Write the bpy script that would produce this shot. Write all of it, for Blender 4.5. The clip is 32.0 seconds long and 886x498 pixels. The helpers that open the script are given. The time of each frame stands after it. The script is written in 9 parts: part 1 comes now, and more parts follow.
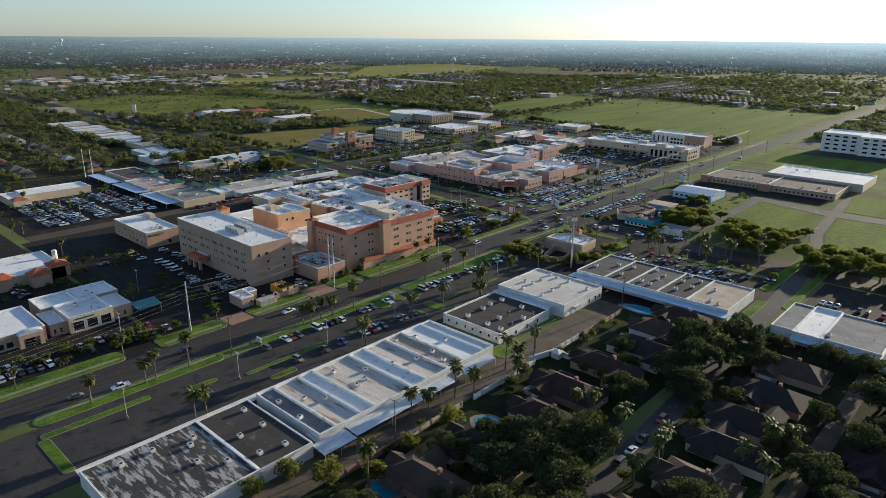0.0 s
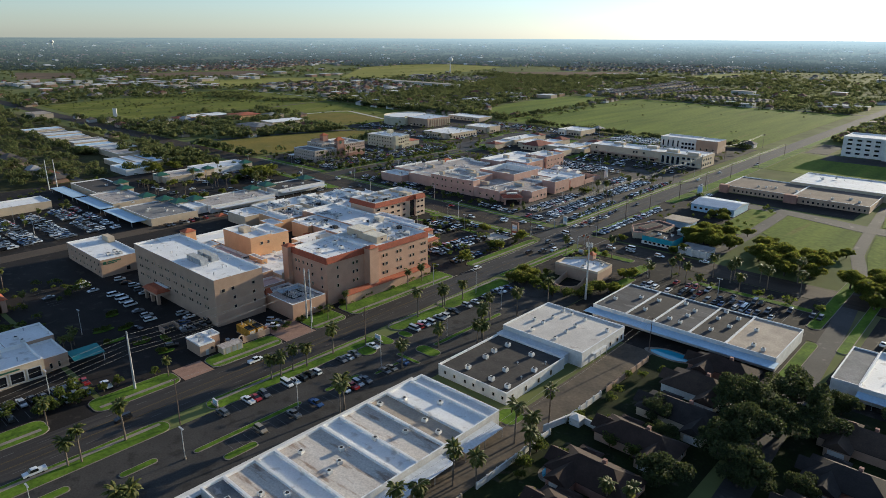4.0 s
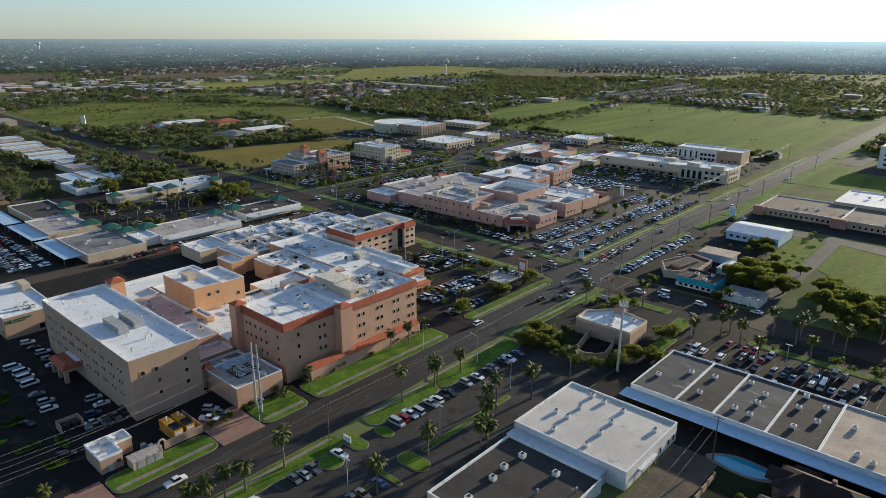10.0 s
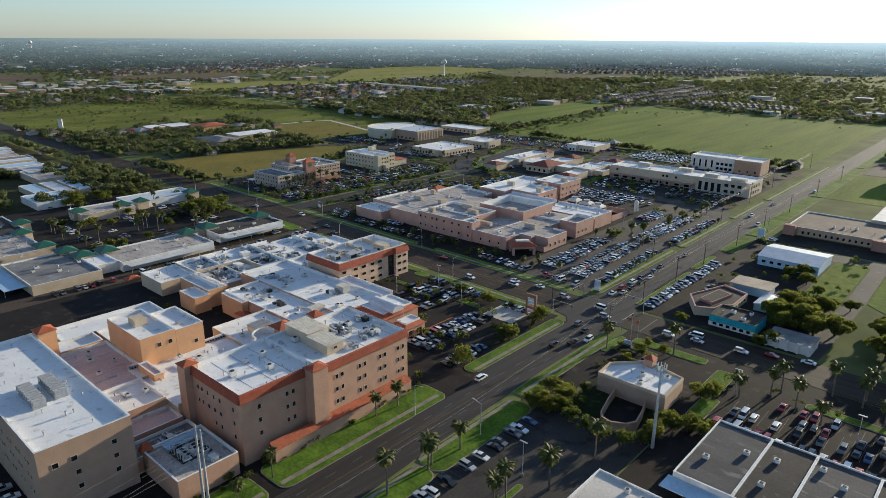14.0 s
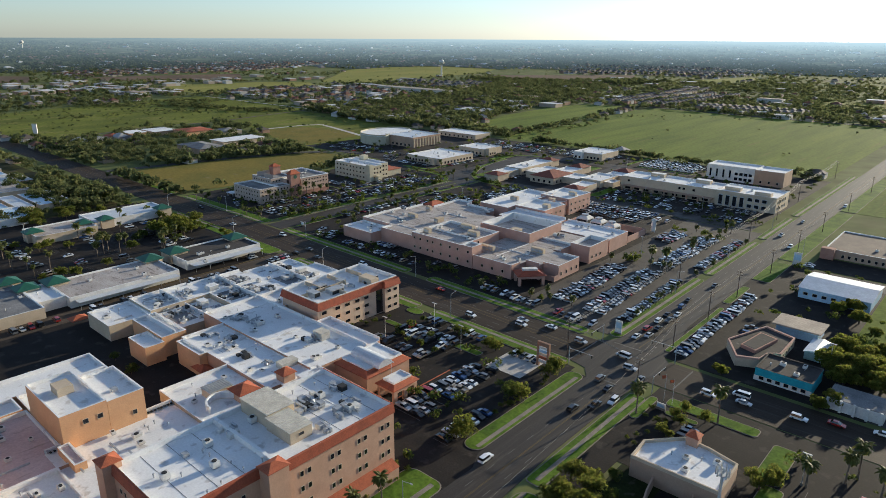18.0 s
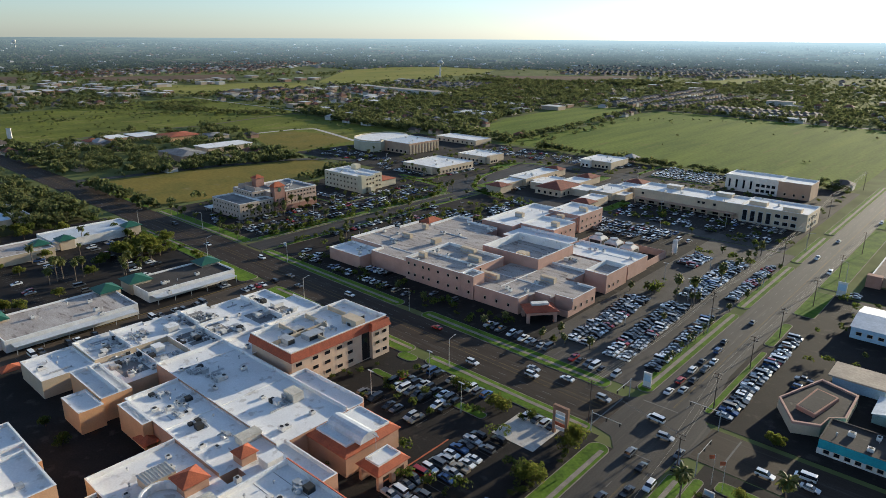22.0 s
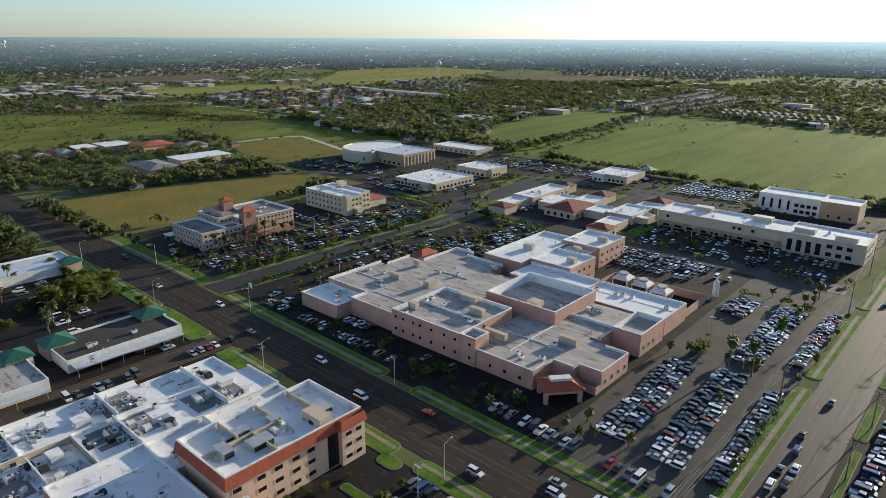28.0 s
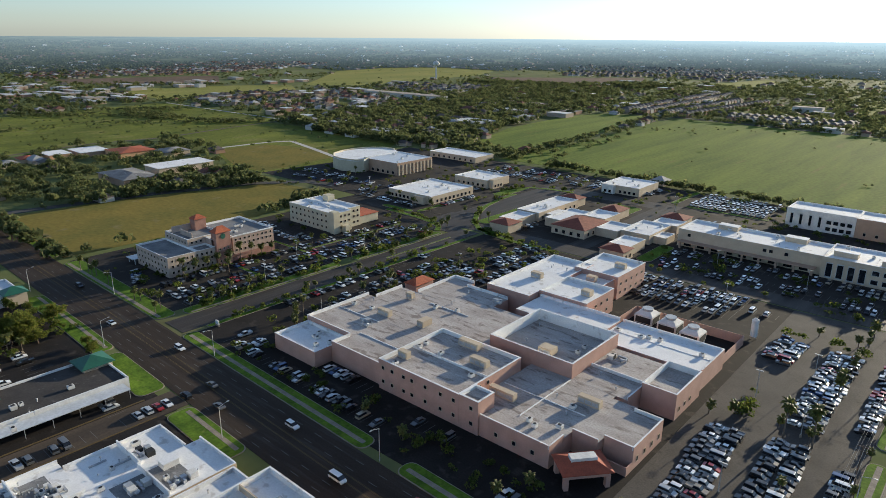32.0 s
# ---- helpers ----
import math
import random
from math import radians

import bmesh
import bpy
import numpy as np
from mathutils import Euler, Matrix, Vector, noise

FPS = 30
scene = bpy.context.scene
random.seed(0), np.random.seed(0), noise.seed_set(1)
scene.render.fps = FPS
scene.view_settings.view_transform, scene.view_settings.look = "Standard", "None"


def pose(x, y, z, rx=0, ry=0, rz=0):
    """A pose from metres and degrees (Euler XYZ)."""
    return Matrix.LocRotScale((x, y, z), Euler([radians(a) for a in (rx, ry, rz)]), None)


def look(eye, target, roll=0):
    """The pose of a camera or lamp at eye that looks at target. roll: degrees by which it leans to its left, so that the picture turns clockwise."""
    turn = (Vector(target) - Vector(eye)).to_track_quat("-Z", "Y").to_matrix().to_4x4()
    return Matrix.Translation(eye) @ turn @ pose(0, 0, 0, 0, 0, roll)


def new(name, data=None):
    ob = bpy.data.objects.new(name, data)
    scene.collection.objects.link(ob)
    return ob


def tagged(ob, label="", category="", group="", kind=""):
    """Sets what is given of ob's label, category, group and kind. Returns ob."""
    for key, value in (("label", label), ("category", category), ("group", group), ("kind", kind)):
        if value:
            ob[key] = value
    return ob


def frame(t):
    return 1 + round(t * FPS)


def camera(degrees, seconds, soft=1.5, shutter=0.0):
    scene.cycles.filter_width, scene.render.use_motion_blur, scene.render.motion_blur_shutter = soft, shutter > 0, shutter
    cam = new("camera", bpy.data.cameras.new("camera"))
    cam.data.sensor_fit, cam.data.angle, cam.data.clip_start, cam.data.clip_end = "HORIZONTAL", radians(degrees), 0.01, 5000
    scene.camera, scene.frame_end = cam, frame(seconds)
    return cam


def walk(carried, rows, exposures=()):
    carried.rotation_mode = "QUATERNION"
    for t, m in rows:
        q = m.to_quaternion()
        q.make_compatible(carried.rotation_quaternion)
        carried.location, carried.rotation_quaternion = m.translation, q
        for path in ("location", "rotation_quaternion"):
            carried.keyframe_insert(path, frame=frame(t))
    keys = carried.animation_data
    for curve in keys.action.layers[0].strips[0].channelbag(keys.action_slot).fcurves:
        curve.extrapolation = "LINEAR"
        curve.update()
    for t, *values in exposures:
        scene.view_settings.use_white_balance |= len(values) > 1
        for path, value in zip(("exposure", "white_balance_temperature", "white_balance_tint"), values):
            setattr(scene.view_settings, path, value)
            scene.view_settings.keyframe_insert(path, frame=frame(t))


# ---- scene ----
cam = camera(67.5, 32.0, soft=0.6)
PATH = [
    (0, (219.76, -340.59, 107.81), (155.39, -270.51, 77.06), 0.46),
    (1, (212.44, -332.39, 107.74), (148.13, -262.28, 76.95), 0.41),
    (2, (205.16, -324.18, 107.62), (140.91, -254.03, 76.80), 0.35),
    (3, (197.99, -315.94, 107.34), (133.80, -245.72, 76.53), 0.30),
    (4, (190.88, -307.72, 107.01), (126.75, -237.43, 76.25), 0.26),
    (5, (183.84, -299.65, 106.73), (119.76, -229.28, 76.05), 0.25),
    (6, (176.79, -291.59, 106.52), (112.77, -221.13, 75.89), 0.24),
    (7, (169.60, -283.40, 106.44), (105.69, -212.85, 75.80), 0.23),
    (8, (162.42, -275.18, 106.40), (98.60, -204.57, 75.74), 0.22),
    (9, (155.40, -267.00, 106.35), (91.60, -196.36, 75.70), 0.19),
    (10, (148.36, -258.87, 106.29), (84.58, -188.20, 75.66), 0.17),
    (11, (141.11, -250.85, 106.23), (77.41, -180.12, 75.60), 0.20),
    (12, (133.88, -242.87, 106.20), (70.26, -172.06, 75.56), 0.24),
    (13, (126.90, -234.86, 106.27), (63.34, -164.00, 75.63), 0.28),
    (14, (119.99, -226.84, 106.37), (56.47, -155.94, 75.74), 0.32),
    (15, (113.02, -218.85, 106.44), (49.55, -147.91, 75.81), 0.32),
    (16, (106.02, -210.82, 106.52), (42.60, -139.84, 75.89), 0.31),
    (17, (98.89, -202.63, 106.68), (35.54, -131.60, 76.02), 0.32),
    (18, (91.87, -194.51, 106.84), (28.58, -123.43, 76.15), 0.33),
    (19, (85.25, -186.70, 106.94), (21.95, -115.62, 76.25), 0.36),
    (20, (78.73, -179.04, 106.98), (15.44, -107.97, 76.29), 0.38),
    (21, (72.07, -171.52, 106.92), (8.84, -100.39, 76.22), 0.40),
    (22, (65.43, -164.02, 106.85), (2.27, -92.83, 76.14), 0.40),
    (23, (58.89, -156.39, 106.88), (-4.24, -85.18, 76.16), 0.37),
    (24, (52.50, -148.75, 106.96), (-10.63, -77.54, 76.23), 0.33),
    (25, (46.44, -141.19, 107.10), (-16.72, -70.01, 76.36), 0.31),
    (26, (40.35, -133.67, 107.25), (-22.81, -62.50, 76.51), 0.29),
    (27, (33.88, -126.20, 107.37), (-29.23, -54.99, 76.61), 0.28),
    (28, (27.23, -118.68, 107.48), (-35.81, -47.42, 76.69), 0.31),
    (29, (20.42, -110.91, 107.59), (-42.58, -39.65, 76.73), 0.39),
    (30, (13.65, -103.14, 107.64), (-49.31, -31.86, 76.73), 0.47),
    (31, (7.17, -95.58, 107.51), (-55.72, -24.22, 76.63), 0.46),
    (32, (0.78, -88.08, 107.32), (-62.03, -16.63, 76.50), 0.43),
]
walk(cam, [(t, look(eye, target, roll)) for t, eye, target, roll in PATH], [(0, 0.85, 5700, 3), (32, 0.97, 5700, 3)])

# ---- world, sun, exposure ----
SUN_AZ, SUN_EL = 82.0, 10.5          # degrees from +x towards +y; height
world = bpy.data.worlds.new("sky")
scene.world = world
world.use_nodes = True
wn = world.node_tree.nodes
sky = wn.new("ShaderNodeTexSky")
sky.sky_type, sky.sun_disc = "NISHITA", False
sky.sun_elevation, sky.sun_rotation = radians(SUN_EL), radians(90 - SUN_AZ)
sky.air_density, sky.dust_density, sky.ozone_density, sky.altitude = 1.0, 0.3, 3.0, 20
wn["Background"].inputs["Strength"].default_value = 0.098
sky_pale = wn.new("ShaderNodeHueSaturation")
sky_pale.inputs["Saturation"].default_value = 0.68
sky_tint = wn.new("ShaderNodeMix")
sky_tint.data_type, sky_tint.blend_type = "RGBA", "MULTIPLY"
sky_tint.inputs["Factor"].default_value = 1.0
sky_tint.inputs["B"].default_value = (0.96, 0.98, 1.06, 1)
world.node_tree.links.new(sky.outputs[0], sky_pale.inputs["Color"])
world.node_tree.links.new(sky_pale.outputs["Color"], sky_tint.inputs["A"])
world.node_tree.links.new(sky_tint.outputs["Result"], wn["Background"].inputs["Color"])
sun = new("sun", bpy.data.lights.new("sun", "SUN"))
sun.data.energy, sun.data.angle, sun.data.color = 5.0, radians(0.6), (1.0, 0.79, 0.54)
sun.matrix_world = look((0, 0, 300), (-math.cos(radians(SUN_AZ)) * 300, -math.sin(radians(SUN_AZ)) * 300, 300 - math.tan(radians(SUN_EL)) * 300))


# ---- materials ----
def mat(name, col, rough=0.85, col2=None, fine=2.0, broad=0.08, mix=0.5, bump=0.0, metal=0.0, spec=0.3, streak=None, stain=None, stain_at=0.62):
    """Surface with two scales of variation: fine grain and broad stains, in metres of the place."""
    m = bpy.data.materials.new(name)
    m.use_nodes = True
    nt = m.node_tree
    n, l = nt.nodes, nt.links
    b = n["Principled BSDF"]
    b.inputs["Roughness"].default_value = rough
    b.inputs["Metallic"].default_value = metal
    b.inputs["Specular IOR Level"].default_value = spec
    geo = n.new("ShaderNodeNewGeometry")
    pos = geo.outputs["Position"]
    if streak:
        mp = n.new("ShaderNodeMapping")
        mp.inputs["Scale"].default_value = streak
        l.new(pos, mp.inputs["Vector"])
        pos = mp.outputs["Vector"]
    n1, n2 = n.new("ShaderNodeTexNoise"), n.new("ShaderNodeTexNoise")
    n1.inputs["Scale"].default_value, n2.inputs["Scale"].default_value = fine, broad
    n1.inputs["Detail"].default_value, n2.inputs["Detail"].default_value = 4, 5
    n2.inputs["Roughness"].default_value = 0.62
    l.new(geo.outputs["Position"], n1.inputs["Vector"])
    l.new(pos, n2.inputs["Vector"])
    if col2 is None:
        col2 = tuple(c * 0.78 for c in col)
    r = n.new("ShaderNodeValToRGB")
    r.color_ramp.elements[0].position, r.color_ramp.elements[1].position = 0.36, 0.64
    r.color_ramp.elements[0].color, r.color_ramp.elements[1].color = (*col2, 1), (*col, 1)
    l.new(n2.outputs["Fac"], r.inputs["Fac"])
    out = r.outputs["Color"]
    if stain:
        n3 = n.new("ShaderNodeTexNoise")
        n3.inputs["Scale"].default_value, n3.inputs["Detail"].default_value = broad * 2.7, 6
        l.new(pos, n3.inputs["Vector"])
        rs = n.new("ShaderNodeValToRGB")
        rs.color_ramp.elements[0].position, rs.color_ramp.elements[1].position = stain_at, stain_at + 0.09
        rs.color_ramp.elements[0].color, rs.color_ramp.elements[1].color = (0, 0, 0, 1), (0.8, 0.8, 0.8, 1)
        l.new(n3.outputs["Fac"], rs.inputs["Fac"])
        mx = n.new("ShaderNodeMix")
        mx.data_type = "RGBA"
        l.new(rs.outputs["Color"], mx.inputs["Factor"])
        l.new(out, mx.inputs["A"])
        mx.inputs["B"].default_value = (*stain, 1)
        out = mx.outputs["Result"]
    g = n.new("ShaderNodeMix")
    g.data_type, g.blend_type = "RGBA", "MULTIPLY"
    g.inputs["Factor"].default_value = mix
    l.new(out, g.inputs["A"])
    r1 = n.new("ShaderNodeValToRGB")
    r1.color_ramp.elements[0].position, r1.color_ramp.elements[1].position = 0.3, 0.7
    r1.color_ramp.elements[0].color, r1.color_ramp.elements[1].color = (0.55, 0.55, 0.55, 1), (1.2, 1.2, 1.2, 1)
    l.new(n1.outputs["Fac"], r1.inputs["Fac"])
    l.new(r1.outputs["Color"], g.inputs["B"])
    l.new(g.outputs["Result"], b.inputs["Base Color"])
    if bump:
        bp = n.new("ShaderNodeBump")
        bp.inputs["Strength"].default_value = bump
        bp.inputs["Distance"].default_value = 0.1
        l.new(n1.outputs["Fac"], bp.inputs["Height"])
        l.new(bp.outputs["Normal"], b.inputs["Normal"])
    return m


def random_mat(name, cols, rough=0.8, by="object", spec=0.3, leaf=0.0):
    """Surface whose colour differs from piece to piece."""
    m = bpy.data.materials.new(name)
    m.use_nodes = True
    n, l = m.node_tree.nodes, m.node_tree.links
    b = n["Principled BSDF"]
    b.inputs["Roughness"].default_value = rough
    b.inputs["Specular IOR Level"].default_value = spec
    r = n.new("ShaderNodeValToRGB")
    cr = r.color_ramp
    cr.interpolation = "CONSTANT" if by == "island_const" else "LINEAR"
    while len(cr.elements) < len(cols):
        cr.elements.new(0.5)
    for i, c in enumerate(cols):
        cr.elements[i].position = i / len(cols) if by == "island_const" else i / (len(cols) - 1)
        cr.elements[i].color = (*c, 1)
    if by == "object":
        src = n.new("ShaderNodeObjectInfo").outputs["Random"]
    else:
        src = n.new("ShaderNodeNewGeometry").outputs["Random Per Island"]
    l.new(src, r.inputs["Fac"])
    no = n.new("ShaderNodeTexNoise")
    no.inputs["Scale"].default_value = 1.3
    geo = n.new("ShaderNodeNewGeometry")
    l.new(geo.outputs["Position"], no.inputs["Vector"])
    g = n.new("ShaderNodeMix")
    g.data_type, g.blend_type = "RGBA", "MULTIPLY"
    g.inputs["Factor"].default_value = 0.45
    l.new(r.outputs["Color"], g.inputs["A"])
    l.new(no.outputs["Color"], g.inputs["B"])
    l.new(g.outputs["Result"], b.inputs["Base Color"])
    if leaf:
        tl, ms = n.new("ShaderNodeBsdfTranslucent"), n.new("ShaderNodeMixShader")
        l.new(g.outputs["Result"], tl.inputs["Color"])
        ms.inputs["Fac"].default_value = leaf
        l.new(b.outputs["BSDF"], ms.inputs[1])
        l.new(tl.outputs["BSDF"], ms.inputs[2])
        l.new(ms.outputs["Shader"], n["Material Output"].inputs["Surface"])
    return m


ASPHALT = mat("asphalt", (0.046, 0.04, 0.035), 0.7, (0.031, 0.027, 0.024), 2.2, 0.25, 0.65, streak=(1, 0.05, 1), stain=(0.065, 0.056, 0.047), stain_at=0.55, spec=0.22)
CROSS_ASPHALT = mat("cross_street_asphalt", (0.046, 0.033, 0.023), 0.75, (0.028, 0.02, 0.014), 2.2, 0.25, 0.65, streak=(0.05, 1, 1), stain=(0.055, 0.045, 0.036), stain_at=0.55, spec=0.15)
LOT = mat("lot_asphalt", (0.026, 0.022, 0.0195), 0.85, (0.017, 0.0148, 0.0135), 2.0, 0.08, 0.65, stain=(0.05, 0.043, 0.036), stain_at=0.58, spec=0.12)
LOT_GREY = mat("grey_lot_asphalt", (0.06, 0.056, 0.052), 0.88, (0.044, 0.041, 0.038), 2.0, 0.08, 0.6, stain=(0.028, 0.026, 0.024), stain_at=0.55, spec=0.15)
LOT_NORTH = mat("brown_worn_lot_asphalt", (0.036, 0.031, 0.027), 0.88, (0.024, 0.021, 0.018), 2.0, 0.06, 0.6, stain=(0.06, 0.051, 0.043), stain_at=0.57, spec=0.14)
CONCRETE = mat("concrete", (0.27, 0.23, 0.18), 0.9, (0.18, 0.155, 0.125), 2.5, 0.3, 0.45)
DIRT = mat("packed_dirt_alley", (0.13, 0.1, 0.07), 0.95, (0.075, 0.06, 0.045), 1.0, 0.12, 0.5)
GRASS = mat("lawn_grass", (0.125, 0.2, 0.02), 0.95, (0.06, 0.11, 0.012), 1.1, 0.12, 0.7, 0.5, spec=0.1, stain=(0.15, 0.15, 0.045), stain_at=0.64)
FIELD = mat("green_field_grass", (0.165, 0.205, 0.036), 0.97, (0.1, 0.14, 0.026), 0.35, 0.05, 0.6, spec=0.05, streak=(1, 0.1, 1), stain=(0.17, 0.165, 0.045))
TANFIELD = mat("dry_field_grass", (0.215, 0.165, 0.042), 0.97, (0.14, 0.13, 0.035), 0.4, 0.02, 0.5, spec=0.05, stain=(0.2, 0.17, 0.09))
SCRUB = mat("scrub_ground", (0.16, 0.175, 0.065), 0.97, (0.1, 0.12, 0.045), 0.05, 0.004, 0.6, spec=0.05, stain=(0.15, 0.14, 0.07), stain_at=0.57)
SOIL = mat("ploughed_soil", (0.17, 0.12, 0.085), 0.97, (0.12, 0.09, 0.065), 0.1, 0.01, 0.5, spec=0.05)
WHITE_ROOF = mat("white_roof_membrane", (0.76, 0.755, 0.74), 0.7, (0.69, 0.68, 0.66), 2.0, 0.12, 0.2, stain=(0.46, 0.43, 0.395), stain_at=0.59)
WORN_ROOF = mat("worn_white_roof", (0.46, 0.42, 0.385), 0.8, (0.33, 0.29, 0.26), 2.0, 0.2, 0.6, streak=(0.35, 1, 1), stain=(0.18, 0.145, 0.125), stain_at=0.56)
GREY_ROOF = mat("grey_gravel_roof", (0.24, 0.235, 0.23), 0.92, (0.14, 0.14, 0.14), 2.2, 0.12, 0.5, stain=(0.36, 0.35, 0.34), stain_at=0.63)
DARK_ROOF = mat("dark_bitumen_roof", (0.06, 0.053, 0.048), 0.92, (0.038, 0.034, 0.032), 1.5, 0.14, 0.45, stain=(0.14, 0.13, 0.12), stain_at=0.64)
STREET = mat("worn_side_street", (0.07, 0.066, 0.062), 0.9, (0.048, 0.046, 0.044), 1.2, 0.06, 0.4, stain=(0.15, 0.14, 0.13))
SLATE_ROOF = mat("slate_grey_roof", (0.1, 0.098, 0.1), 0.9, (0.06, 0.058, 0.06), 2.0, 0.14, 0.5, streak=(0.3, 1, 1), stain=(0.22, 0.21, 0.2), stain_at=0.6)
WARM_ROOF = mat("warm_white_roof", (0.6, 0.56, 0.5), 0.8, (0.5, 0.46, 0.41), 2.0, 0.12, 0.35, stain=(0.36, 0.32, 0.28), stain_at=0.62)
PINK_ROOF = mat("pinkish_roof_membrane", (0.6, 0.47, 0.44), 0.85, (0.5, 0.38, 0.36), 1.5, 0.15, 0.3, streak=(1, 0.2, 1), stain=(0.3, 0.25, 0.23))
# yard grass darkened in its colour to stand for the shade of trees
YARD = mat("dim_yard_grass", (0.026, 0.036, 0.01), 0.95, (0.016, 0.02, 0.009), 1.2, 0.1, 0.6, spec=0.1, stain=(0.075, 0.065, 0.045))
RUST_ROOF = mat("rust_streaked_white_roof", (0.6, 0.55, 0.49), 0.8, (0.5, 0.44, 0.38), 2.0, 0.16, 0.5, streak=(0.2, 1, 1), stain=(0.24, 0.16, 0.11), stain_at=0.57)
TAN_ROOF = mat("tan_gravel_roof", (0.46, 0.38, 0.29), 0.9, (0.34, 0.28, 0.22), 1.5, 0.15, 0.4)
STUCCO = mat("peach_stucco", (0.5, 0.31, 0.21), 0.9, (0.43, 0.26, 0.175), 3.0, 0.2, 0.2, 0.15)
TAN_WALL = mat("tan_stucco", (0.42, 0.288, 0.2), 0.9, (0.36, 0.245, 0.17), 3.0, 0.2, 0.2, 0.15)
ORANGE_WALL = mat("orange_stucco", (0.62, 0.37, 0.2), 0.9, (0.55, 0.32, 0.17), 3.0, 0.2, 0.2, 0.15)
PINK_WALL = mat("pink_stucco", (0.48, 0.3, 0.235), 0.9, (0.41, 0.25, 0.195), 3.0, 0.2, 0.2, 0.15)
TOWER_WALL = mat("pinkish_cream_stucco", (0.56, 0.43, 0.32), 0.9, (0.49, 0.37, 0.27), 3.0, 0.2, 0.2, 0.15)
CREAM_WALL = mat("cream_stucco", (0.54, 0.44, 0.315), 0.9, (0.46, 0.37, 0.265), 3.0, 0.2, 0.2, 0.15)
WHITE_WALL = mat("white_painted_wall", (0.68, 0.66, 0.62), 0.85, (0.56, 0.54, 0.5), 2.5, 0.3, 0.25)
BRICK_WALL = mat("red_brown_brick", (0.36, 0.2, 0.15), 0.9, (0.29, 0.155, 0.115), 4.0, 0.3, 0.3)
RED_TILE = mat("brick_red_tile", (0.34, 0.085, 0.042), 0.8, (0.25, 0.065, 0.034), 4.0, 0.5, 0.4, 0.3)
TERRACOTTA = mat("terracotta_tile", (0.4, 0.11, 0.048), 0.8, (0.29, 0.08, 0.038), 4.0, 0.5, 0.4, 0.3)
GREEN_ROOF = mat("green_metal_roof", (0.018, 0.1, 0.06), 0.5, (0.014, 0.075, 0.046), 2.0, 0.4, 0.25, spec=0.5)
METAL = mat("galvanised_metal", (0.45, 0.46, 0.47), 0.5, (0.34, 0.35, 0.36), 2.5, 0.6, 0.35, metal=0.35, spec=0.5)
METAL_ROOF = mat("pale_metal_sheet", (0.6, 0.62, 0.64), 0.5, (0.5, 0.52, 0.54), 1.5, 0.3, 0.3, metal=0.2, spec=0.5)
BLUE_METAL = mat("pale_blue_metal_sheet", (0.42, 0.56, 0.68), 0.5, (0.36, 0.49, 0.61), 1.5, 0.3, 0.3, metal=0.1, spec=0.5)
TEAL = mat("turquoise_paint", (0.05, 0.34, 0.4), 0.7, (0.04, 0.27, 0.33), 2.0, 0.4, 0.25)
WOOD = mat("weathered_pole_wood", (0.14, 0.1, 0.075), 0.9, (0.09, 0.065, 0.05), 3.0, 0.5, 0.5)
STEEL = mat("pale_steel", (0.5, 0.5, 0.49), 0.5, None, 2.0, 0.5, 0.2, metal=0.3, spec=0.5)
YELLOW = mat("yellow_road_paint", (0.12, 0.082, 0.028), 0.8, None, 3.0, 0.5, 0.5)
PAINT = mat("white_road_paint", (0.13, 0.125, 0.118), 0.8, None, 3.0, 0.5, 0.5)
PALE_CONCRETE = mat("pale_new_concrete", (0.5, 0.47, 0.43), 0.9, (0.4, 0.375, 0.34), 2.0, 0.2, 0.4, stain=(0.26, 0.24, 0.21))
# paler than the other lots: the sunlit look is put into the colour
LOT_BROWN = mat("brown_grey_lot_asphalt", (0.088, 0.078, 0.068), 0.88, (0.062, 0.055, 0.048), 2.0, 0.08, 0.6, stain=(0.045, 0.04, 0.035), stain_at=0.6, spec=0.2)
STREAKED_ROOF = mat("streaked_gravel_roof", (0.07, 0.065, 0.06), 0.92, (0.04, 0.038, 0.036), 2.0, 0.3, 0.6, streak=(0.25, 1, 1), stain=(0.42, 0.4, 0.38), stain_at=0.5)
DIRT_ASPHALT = mat("brown_worn_asphalt", (0.085, 0.062, 0.042), 0.92, (0.05, 0.038, 0.028), 1.2, 0.12, 0.45, streak=(1, 0.15, 1))
RIBBED = mat("weathered_ribbed_metal", (0.6, 0.57, 0.5), 0.6, (0.47, 0.44, 0.38), 2.0, 0.4, 0.35, metal=0.2, spec=0.5)
TAR = mat("black_vent", (0.03, 0.03, 0.03), 0.7)


def glass(name, col):
    m = bpy.data.materials.new(name)
    m.use_nodes = True
    b = m.node_tree.nodes["Principled BSDF"]
    b.inputs["Base Color"].default_value = (*col, 1)
    b.inputs["Roughness"].default_value = 0.066
    b.inputs["Specular IOR Level"].default_value = 0.6
    return m


GLASS = glass("dark_window_glass", (0.012, 0.014, 0.018))
POOL = glass("pool_water", (0.05, 0.3, 0.42))


